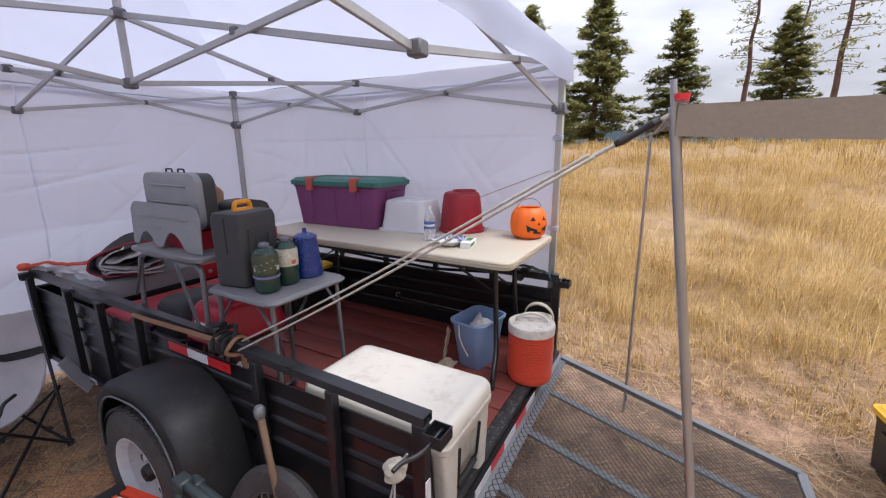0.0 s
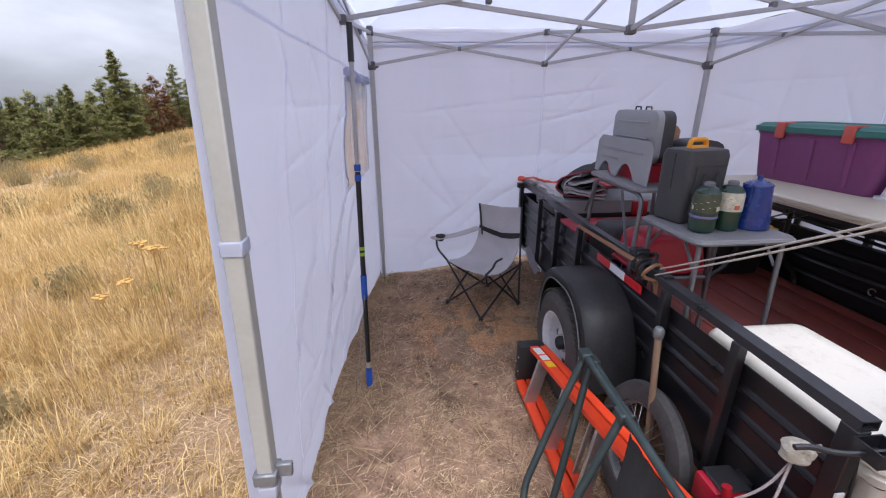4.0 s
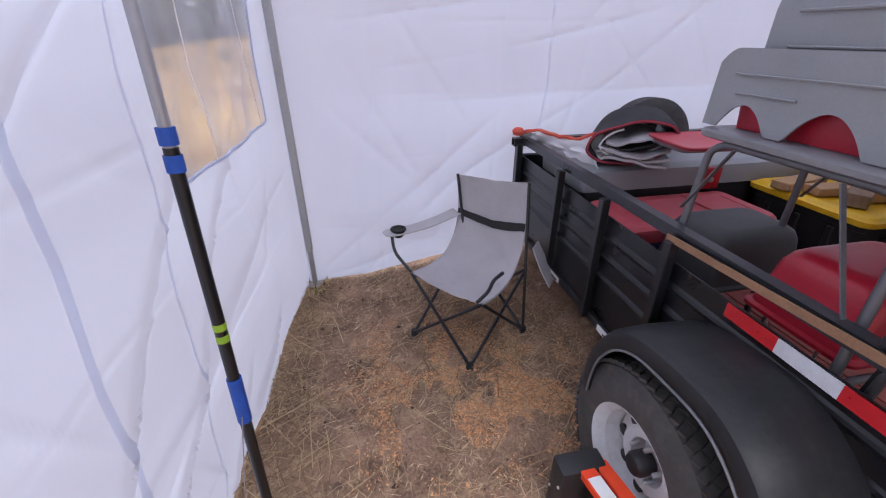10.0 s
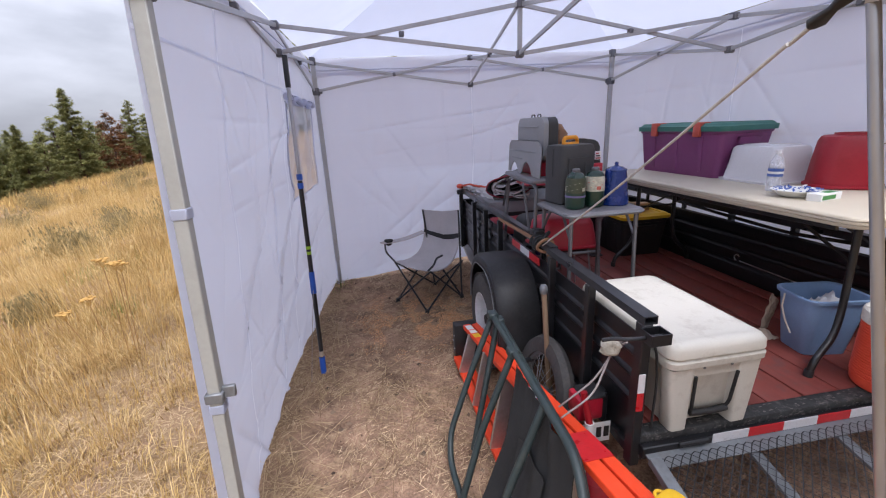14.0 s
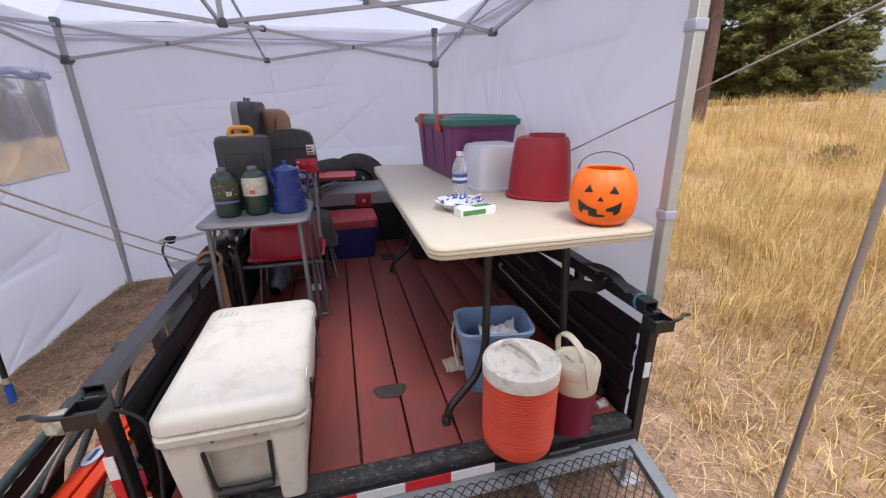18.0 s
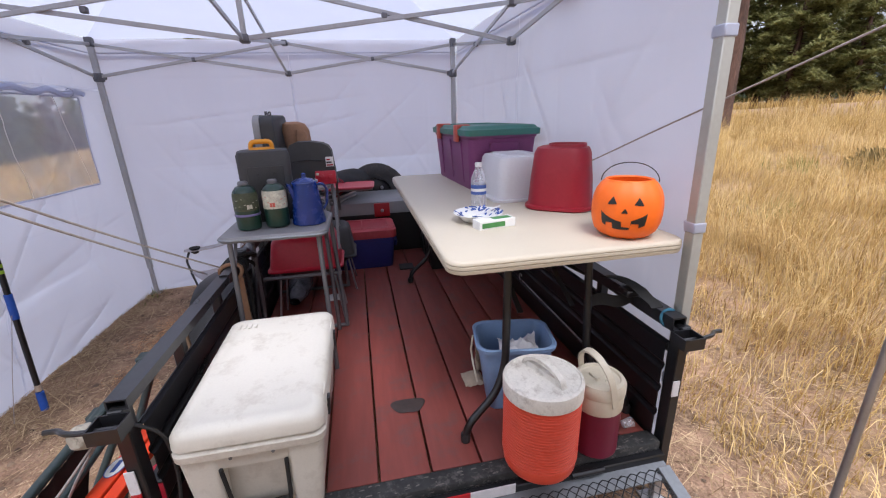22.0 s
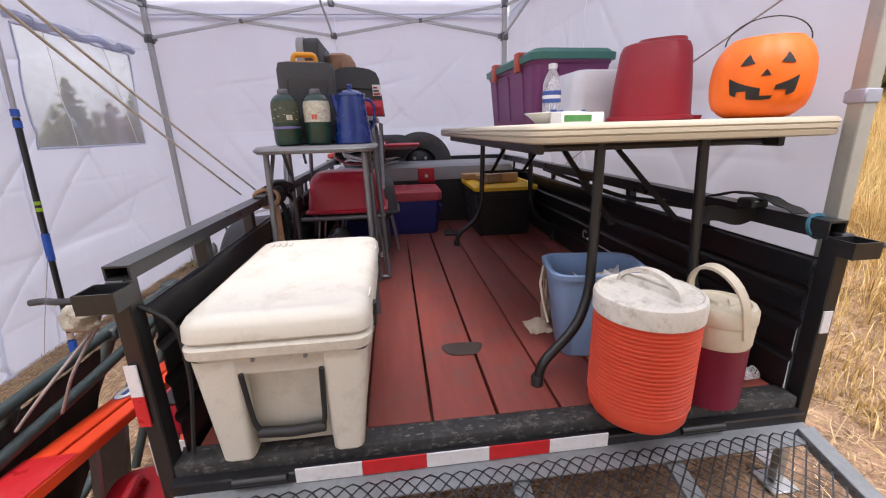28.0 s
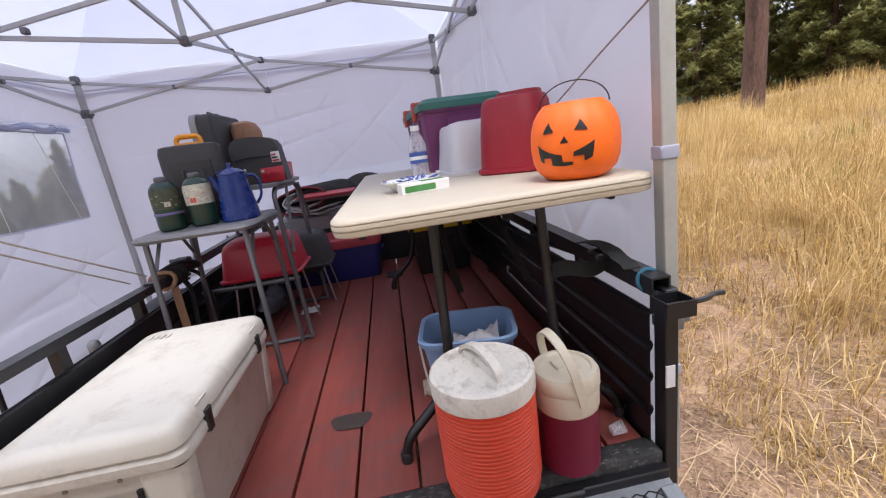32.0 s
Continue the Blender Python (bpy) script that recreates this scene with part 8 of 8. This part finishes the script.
def build_meadow():
    left = [p for p in meadow_spots(8500, -11.0, -1.85, -3.0, 16.0, "high", 1.7) if not (p[0] > -2.3 and p[1] < -0.6)]
    right = meadow_spots(8500, 2.15, 13.0, -5.0, 13.0, "low", 1.6)
    left = [(x, y, s * min(1.0, 0.18 + (-1.8 - x) * 0.36)) for x, y, s in left]
    right = [(x, y, s * min(1.0, 0.12 + (x - 2.0) * 0.24)) for x, y, s in right]
    blades("dry_meadow", DRY_GRASS, left, (10, 17), 0.2, 0.55, 0.0026, 2.0, "dense dry golden grass on the slope beside the tent")
    blades("dry_meadow", DRY_GRASS, right, (11, 18), 0.22, 0.62, 0.0026, 2.1, "dense dry golden grass on the rising hillside")
    far = [(rng.uniform(-60, -10), rng.uniform(-2, 60), rng.uniform(0.8, 1.5)) for _ in range(2600)] + [(rng.uniform(-24, -2), rng.uniform(14, 52), rng.uniform(0.8, 1.5)) for _ in range(3400)] + [(12 + 24 * rng.random() ** 1.4, rng.uniform(-14, 45), rng.uniform(0.8, 1.5)) for _ in range(2600)]
    blades("far_meadow", DRY_GRASS, far, (10, 16), 0.25, 0.55, 0.008, 1.4, "far tufts of dry golden grass")
    # tussocks of long swept grass
    for spots, deep in (([p for p in meadow_spots(420, -9.0, -2.3, -2.0, 12.0, "high", 1.5)], -1), ([p for p in meadow_spots(420, 2.9, 11.0, -4.0, 11.0, "low", 1.5)], 1)):
        spots = [(x, y, s * min(1.0, 0.45 + 0.22 * (abs(x - 0.2) - 2.2))) for x, y, s in spots]
        blades("grass_tussocks", PALE_STRAW, spots, (60, 110), 0.4, 0.95, 0.0021, 1.9, "long arching tussocks of dry golden grass", 0.17, 4)
    # long pale stems, bent over and crossing
    bent = [p for p in meadow_spots(2600, -7.5, -1.75, -2.6, 7.0, "high", 1.9)], [p for p in meadow_spots(2600, 2.1, 8.5, -4.0, 8.0, "low", 1.8)]
    for spots in bent:
        blades("bent_stems", PALE_STRAW, [(x, y, s * min(1.0, 0.4 + 0.25 * (abs(x - 0.2) - 1.9))) for x, y, s in spots], (4, 8), 0.25, 0.65, 0.0022, 2.0, "long pale bent grass stems crossing each other")
    # straw lying on the trampled ground
    V, T = [], []
    k = 0
    zones = ((-1.75, 0.1, -2.2, 3.15, 6000), (-3.6, -1.3, -2.6, 3.0, 14000), (1.62, 4.4, -3.5, 4.5, 16000), (-0.2, 1.9, -2.4, -0.1, 4000))
    for x0, x1, y0, y1, n in zones:
        for _ in range(n):
            x, y, a, l = rng.uniform(x0, x1), rng.uniform(y0, y1), rng.uniform(0, 3.1416), rng.gamma(2.0, 0.028) + 0.015
            if noise.noise((x * 1.6, y * 1.6, 2)) < 0.05 - 0.3 * max(0.0, -0.6 - x) and rng.random() < 0.85:
                continue
            if rng.random() < 0.12:
                l *= 2.2
            z = ground_z(x, y) + rng.uniform(0.004, 0.016)
            dx, dy = math.cos(a) * l, math.sin(a) * l
            w = rng.uniform(0.0008, 0.0022)
            wx, wy = -math.sin(a) * w, math.cos(a) * w
            lift = rng.uniform(-0.004, 0.018)
            bx, by = x + wx * rng.uniform(-12, 12), y + wy * rng.uniform(-12, 12)
            V += [(x - dx - wx, y - dy - wy, z), (x - dx + wx, y - dy + wy, z), (bx - wx, by - wy, z + 0.5 * lift + 0.004), (bx + wx, by + wy, z + 0.5 * lift + 0.004), (x + dx, y + dy, z + lift)]
            T += [(k, k + 1, k + 3), (k, k + 3, k + 2), (k + 2, k + 3, k + 4)]
            k += 5
    tagged(soup("straw_litter", V, T, STRAW), "loose straw and dry needles lying on the earth", "straw", kind="stuff")
    # fine needles and chaff trodden into the earth
    V, T = [], []
    k = 0
    for x0, x1, y0, y1, n in ((-1.8, 0.1, -2.3, 3.2, 46000), (1.6, 4.2, -3.5, 4.5, 12000), (-3.2, -1.7, -2.6, 3.0, 8000)):
        for _ in range(n):
            x, y, a, l = rng.uniform(x0, x1), rng.uniform(y0, y1), rng.uniform(0, 3.1416), rng.gamma(2.0, 0.009) + 0.005
            if noise.noise((x * 2.6, y * 2.6, 5)) + 0.6 * noise.noise((x * 8, y * 8, 1)) < -0.02 and rng.random() < 0.82:
                continue
            z = ground_z(x, y) + rng.uniform(0.002, 0.009)
            dx, dy, w = math.cos(a) * l, math.sin(a) * l, rng.uniform(0.0006, 0.0022)
            wx, wy = -math.sin(a) * w, math.cos(a) * w
            V += [(x - dx, y - dy, z), (x + wx, y + wy, z + 0.003), (x + dx, y + dy, z + rng.uniform(-0.002, 0.008)), (x - wx, y - wy, z + 0.002)]
            T += [(k, k + 1, k + 3), (k + 1, k + 2, k + 3)]
            k += 4
    tagged(soup("needle_duff", V, T, DUFF), "fine brown needles and chaff on the earth", "duff", kind="stuff")
    # sawdust spilled in front of the chair
    V, T = [], []
    k = 0
    for _ in range(36000):
        cx, cy, sx, sy = ((-0.62, 1.98, 0.26, 0.2), (-0.2, 1.95, 0.16, 0.22), (-0.75, 2.3, 0.22, 0.15))[int(rng.choice(3, p=(0.55, 0.3, 0.15)))]
        x, y, a, l = cx + sx * rng.normal(), cy + sy * rng.normal(), rng.uniform(0, 3.1416), rng.gamma(2.0, 0.0012) + 0.001
        if x > 0.0 or x < -1.3 or y > 2.9 or noise.noise((x * 4.5, y * 4.5, 8)) + 0.5 * noise.noise((x * 13, y * 13, 2)) < 0.0:
            continue
        z = ground_z(x, y) + rng.uniform(0.003, 0.012)
        dx, dy, w = math.cos(a) * l, math.sin(a) * l, rng.uniform(0.3, 0.8) * l
        wx, wy = -math.sin(a) * w, math.cos(a) * w
        V += [(x - dx, y - dy, z), (x + wx, y + wy, z + 0.002), (x + dx, y + dy, z + 0.001), (x - wx, y - wy, z + 0.002)]
        T += [(k, k + 1, k + 3), (k + 1, k + 2, k + 3)]
        k += 4
    tagged(soup("sawdust", V, T, island_mat("orange_sawdust", (0.5, 0.22, 0.09), (0.85, 0.5, 0.25), 0.9)), "spilled orange-brown sawdust on the trodden earth", "sawdust", kind="stuff")
    # clods and small stones
    V, T = [], []
    k = 0
    for _ in range(2600):
        if rng.random() < 0.6:
            x, y = rng.uniform(-1.9, 0.1), rng.uniform(-2.2, 3.1)
        else:
            x, y = rng.uniform(1.6, 4.5), rng.uniform(-3, 4)
        r = rng.gamma(1.5, 0.0035) + 0.002
        z = ground_z(x, y)
        p = [(x + r * rng.uniform(0.6, 1.3) * dx, y + r * rng.uniform(0.6, 1.3) * dy, z + r * dz) for dx, dy, dz in ((1, 0, 0.1), (0, 1, 0.1), (-1, 0, 0.1), (0, -1, 0.1), (0.1, 0.1, 0.9))]
        V += p
        T += [(k, k + 1, k + 4), (k + 1, k + 2, k + 4), (k + 2, k + 3, k + 4), (k + 3, k, k + 4)]
        k += 5
    tagged(soup("clods", V, T, island_mat("earth_clods", (0.06, 0.04, 0.03), (0.3, 0.21, 0.14), 0.95)), "small clods, cones and stones on the earth", "clods", kind="stuff")
    tufts = [(4.6, 2.2, 0.5), (5.4, 1.4, 0.4), (6.5, 3.4, 0.5), (-3.4, 3.2, 0.4), (-4.2, 4.4, 0.5), (-3.0, 5.0, 0.4), (3.9, 3.6, 0.35), (-1.2, 3.0, 0.16)]
    tufts = [(x + 0.15 * rng.normal(), y + 0.15 * rng.normal(), s) for x, y, s in tufts for _ in range(9)]
    blades("green_tufts", island_mat("green_grass", (0.1, 0.13, 0.03), (0.3, 0.34, 0.1), 0.7, 0.3), tufts, (10, 18), 0.3, 0.55, 0.003, 0.7, "few green grass tufts in the dry meadow")
    # green and grey low shrubs
    spots = [(-5.2, 6.5, 0.8), (-6.0, 7.6, 0.7), (-4.4, 3.2, 0.5), (-6.8, 4.6, 0.9), (-9.5, 10.0, 1.0), (-3.6, 1.4, 0.45), (-11.0, 13.0, 1.1), (-7.5, 2.0, 0.7), (-8.8, 3.0, 0.8), (7.0, 3.0, 0.5), (-5.6, 5.6, 0.9)]
    for _ in range(34):
        a, d = radians(rng.uniform(-44, -9)), rng.uniform(7, 32)
        spots.append((-1.3 + d * math.sin(a), -0.9 + d * math.cos(a), rng.uniform(0.5, 1.3)))
    V, T = [], []
    k = 0
    for cx, cy, s in spots:
        for _ in range(300):
            a, e, r = rng.uniform(0, 6.283), rng.uniform(0.15, 1.5), rng.uniform(0.25, 0.6) * s
            x, y, z = cx + 0.1 * s * rng.normal(), cy + 0.1 * s * rng.normal(), ground_z(cx, cy)
            t = (x + r * math.cos(a) * math.cos(e), y + r * math.sin(a) * math.cos(e), z + r * math.sin(e))
            w = 0.006 * s
            V += [(x - w, y, z), (x + w, y, z), t, (t[0] + 0.02, t[1], t[2] - 0.06), (t[0], t[1] + 0.025, t[2] + 0.01)]
            T += [(k, k + 1, k + 2), (k + 2, k + 3, k + 4)]
            k += 5
    tagged(soup("low_shrubs", V, T, SAGE), "low grey-green brush scattered in the grass", "shrub", kind="stuff")
    # dried yarrow by the tent
    bx, by = YARROW
    t = thing("dried_yarrow", (bx, by, ground_z(bx, by)), 0, "dried brown yarrow stalks with flat flower heads", "plant")
    stem_mat, head_mat = mat("dry_stem", (0.3, 0.17, 0.06), 0.8), mat("dry_umbel", (0.42, 0.24, 0.06), 0.9, 0, 0.4, 40, 160, 0.8)
    for i, (dx, dy, h) in enumerate(((0.0, 0.0, 0.84), (0.05, 0.04, 0.78), (0.07, -0.03, 0.82), (-0.18, 0.1, 0.5), (-0.25, 0.02, 0.44))):
        g = ground_z(bx, by)
        top = Vector((bx + dx * 1.5, by + dy * 1.5, g + h))
        st = part("stalk", tube(B(), [(bx + dx, by + dy, g), lerp((bx + dx, by + dy, g), top, 0.5), top - Vector((0, 0, 0.06))], 0.003, 6), stem_mat, t)
        bm = B()
        for j in range(9):
            a, r = 6.283 * j / 9 + i, 0.045 * (0.5 + 0.5 * ((j * 7) % 3) / 2)
            q = top + Vector((r * math.cos(a), r * math.sin(a), 0.006 * math.sin(3 * j)))
            tube(bm, [top - Vector((0, 0, 0.06)), q], 0.0014, 4)
            lathe(bm, [(0.0, 0.004), (0.014, 0.0), (0.017, 0.006), (0.008, 0.011)], tuple(q), 7)
        part("flower_head", bm, head_mat, st)


def tree_mesh(h, crown0, spread, seed, shape, density=1.0, needle_mat=None, bare=False):
    """A conifer as a thing: tapered trunk, limbs, crown of many small needle sprays."""
    r = np.random.default_rng(seed)
    t = thing("pine_tree", (0, 0, -200), 0, "tall dark green pine with reddish trunk" if not needle_mat else "dying pine with rust-brown needles", "tree", "pines round the meadow")
    tr = 0.0125 * h + 0.045
    wob = [(0.15 * r.normal() * k, 0.15 * r.normal() * k, h * k) for k in np.linspace(0, 1, 9)]
    wob[0] = (0, 0, -0.3)
    bm = tube(B(), wob, tr, 9, r_end=0.02)
    trunk = part("trunk", bm, BARK, t, local=True)
    lb, V, T = B(), [], []
    k = 0
    n = int(h * 9 * density)
    for i in range(n):
        f = crown0 + (1 - crown0) * (i + r.random()) / n
        a = r.uniform(0, 6.283)
        u = (f - crown0) / (1 - crown0)
        reach = spread * (1 - u) ** shape * min(1.0, 0.35 + u * 4) * r.uniform(0.55, 1.15) + 0.12
        z0 = f * h
        droop = r.uniform(-0.3, 0.12) + 0.35 * u
        end = (reach * math.cos(a), reach * math.sin(a), z0 + reach * droop)
        if reach > 0.4:
            tube(lb, [(0, 0, z0), (end[0] * 0.55, end[1] * 0.55, z0 + reach * droop * 0.4), end], 0.012 + 0.012 * reach, 4, r_end=0.004)
        m = max(4, int(reach * 13 * density))
        for j in range(m):
            g = 1 - 0.75 * r.random() ** 1.3
            px, py, pz = end[0] * g + r.normal() * 0.13, end[1] * g + r.normal() * 0.13, z0 + reach * droop * g + r.normal() * 0.1
            for _ in range(5 if not bare else 2):
                b, e, l = r.uniform(0, 6.283), r.uniform(-0.5, 0.9), r.uniform(0.2, 0.42)
                w = r.uniform(0.035, 0.075)
                tip = (px + l * math.cos(b) * math.cos(e), py + l * math.sin(b) * math.cos(e), pz + l * math.sin(e))
                V += [(px - w * math.sin(b), py + w * math.cos(b), pz), (px + w * math.sin(b), py - w * math.cos(b), pz + r.normal() * 0.03), tip]
                T.append((k, k + 1, k + 2))
                k += 3
    tagged(part("branchwork", lb, BARK, trunk, local=True), kind="stuff")
    ob = soup("crown", V, T, needle_mat or NEEDLE)
    ob.parent = t
    tagged(ob, kind="stuff")
    return t


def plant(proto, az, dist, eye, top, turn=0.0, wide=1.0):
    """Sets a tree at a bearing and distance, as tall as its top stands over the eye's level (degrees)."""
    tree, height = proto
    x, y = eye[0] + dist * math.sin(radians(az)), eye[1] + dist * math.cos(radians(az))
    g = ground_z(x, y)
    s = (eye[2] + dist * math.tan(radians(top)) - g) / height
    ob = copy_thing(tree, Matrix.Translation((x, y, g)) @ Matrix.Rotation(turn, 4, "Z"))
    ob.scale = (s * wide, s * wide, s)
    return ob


def build_trees():
    fir = (tree_mesh(13.0, 0.06, 2.7, 1, 0.75, 1.75), 13.0)
    pine = (tree_mesh(14.0, 0.24, 2.9, 2, 0.6, 1.1), 14.0)
    young = (tree_mesh(9.0, 0.08, 2.5, 3, 0.7, 1.3), 9.0)
    rust = (tree_mesh(8.0, 0.12, 2.3, 4, 0.65, 1.1, NEEDLE_RUST), 8.0)
    thin = (tree_mesh(16.0, 0.3, 2.2, 5, 0.5, 0.5, None, True), 16.0)
    big = (tree_mesh(17.0, 0.32, 3.4, 6, 0.55, 1.0), 17.0)
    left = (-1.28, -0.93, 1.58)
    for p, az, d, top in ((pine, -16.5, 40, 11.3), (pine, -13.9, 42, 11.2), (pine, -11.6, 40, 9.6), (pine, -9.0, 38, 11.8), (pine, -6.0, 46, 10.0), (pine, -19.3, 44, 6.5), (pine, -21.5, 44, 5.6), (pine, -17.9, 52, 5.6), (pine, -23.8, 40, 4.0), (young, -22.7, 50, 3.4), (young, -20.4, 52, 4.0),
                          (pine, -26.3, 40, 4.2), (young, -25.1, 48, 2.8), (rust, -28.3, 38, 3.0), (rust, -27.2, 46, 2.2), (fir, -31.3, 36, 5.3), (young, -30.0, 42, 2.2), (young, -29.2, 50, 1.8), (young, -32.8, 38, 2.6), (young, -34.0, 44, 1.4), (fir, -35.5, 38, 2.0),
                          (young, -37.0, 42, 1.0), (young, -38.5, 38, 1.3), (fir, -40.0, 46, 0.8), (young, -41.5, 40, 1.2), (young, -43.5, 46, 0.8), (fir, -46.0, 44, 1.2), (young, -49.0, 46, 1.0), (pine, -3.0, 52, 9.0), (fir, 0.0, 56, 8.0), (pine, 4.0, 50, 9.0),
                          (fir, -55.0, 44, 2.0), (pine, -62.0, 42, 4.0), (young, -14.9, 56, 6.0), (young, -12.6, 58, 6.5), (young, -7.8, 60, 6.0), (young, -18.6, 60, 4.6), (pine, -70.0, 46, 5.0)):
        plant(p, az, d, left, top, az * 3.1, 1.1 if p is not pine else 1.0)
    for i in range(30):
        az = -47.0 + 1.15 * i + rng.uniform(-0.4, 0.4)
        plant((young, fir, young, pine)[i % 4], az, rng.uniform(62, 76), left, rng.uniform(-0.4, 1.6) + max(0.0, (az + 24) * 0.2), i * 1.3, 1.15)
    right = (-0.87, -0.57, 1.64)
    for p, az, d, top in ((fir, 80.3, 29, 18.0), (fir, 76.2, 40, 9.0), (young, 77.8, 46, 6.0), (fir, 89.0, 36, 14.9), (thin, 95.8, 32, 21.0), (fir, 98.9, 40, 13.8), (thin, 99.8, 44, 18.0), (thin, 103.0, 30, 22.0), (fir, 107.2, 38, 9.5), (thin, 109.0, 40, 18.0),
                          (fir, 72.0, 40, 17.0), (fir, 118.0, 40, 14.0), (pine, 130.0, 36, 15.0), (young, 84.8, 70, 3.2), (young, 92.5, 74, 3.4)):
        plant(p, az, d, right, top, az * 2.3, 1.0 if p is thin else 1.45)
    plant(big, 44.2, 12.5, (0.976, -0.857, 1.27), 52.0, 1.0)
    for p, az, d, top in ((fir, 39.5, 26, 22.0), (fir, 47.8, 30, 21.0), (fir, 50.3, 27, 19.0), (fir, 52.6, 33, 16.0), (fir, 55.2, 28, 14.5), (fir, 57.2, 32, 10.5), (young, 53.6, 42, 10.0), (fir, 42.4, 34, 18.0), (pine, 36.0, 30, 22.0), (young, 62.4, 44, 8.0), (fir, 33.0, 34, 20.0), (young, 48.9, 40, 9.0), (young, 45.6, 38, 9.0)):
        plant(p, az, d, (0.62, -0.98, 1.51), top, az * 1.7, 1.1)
    for ob, height in (fir, pine, young, rust, thin, big):
        for o in (*ob.children_recursive, ob):
            bpy.data.objects.remove(o)
    # far forest: thousands of small ragged spires
    V, T = [], []
    k = 0
    for _ in range(2600):
        if rng.random() < 0.75:
            az, d = radians(rng.uniform(-75, 8)), rng.uniform(80, 190)
        else:
            az, d = radians(rng.uniform(20, 57)), rng.uniform(60, 150)
        x, y = d * math.sin(az), d * math.cos(az)
        z, h = ground_z(x, y), rng.uniform(4, 8)
        for j in range(16):
            f = j / 16
            w = (1 - f) * h * 0.17 * rng.uniform(0.6, 1.3)
            a = rng.uniform(0, 6.283)
            zz = z + h * (0.08 + 0.85 * f)
            V += [(x + w * math.cos(a), y + w * math.sin(a), zz), (x - w * math.cos(a), y - w * math.sin(a), zz - 0.2), (x + rng.normal() * 0.2, y + rng.normal() * 0.2, zz + h * 0.16)]
            T.append((k, k + 1, k + 2))
            k += 3
    tagged(soup("far_forest", V, T, FAR_GREEN), "dark green pine forest far behind the meadow", "forest", kind="stuff")
    # ridge on the horizon, its aerial haze painted as a blue-green base colour
    bm = B()
    ridge = mat("ridge_haze_in_colour", (0.12, 0.17, 0.2), 1.0, 0, 0.3, 0.004, 0.03, 0.0, spec=0.0)

    def f(u, v):
        a = radians(-80 + 260 * u)
        h = (-45 if a < 0.3 else 55) + 25 * noise.noise((u * 9, 2, 0)) + 12 * noise.noise((u * 30, 5, 0))
        return (1500 * math.sin(a), 1500 * math.cos(a), -40 + (h + 60) * v)
    tagged(part("far_ridge", sheet(bm, f, 160, 3), ridge), "wooded ridge on the horizon with haze painted into its colour", "ridge", kind="structure")


YARROW = (-2.9, 2.07)
build_meadow()
build_trees()
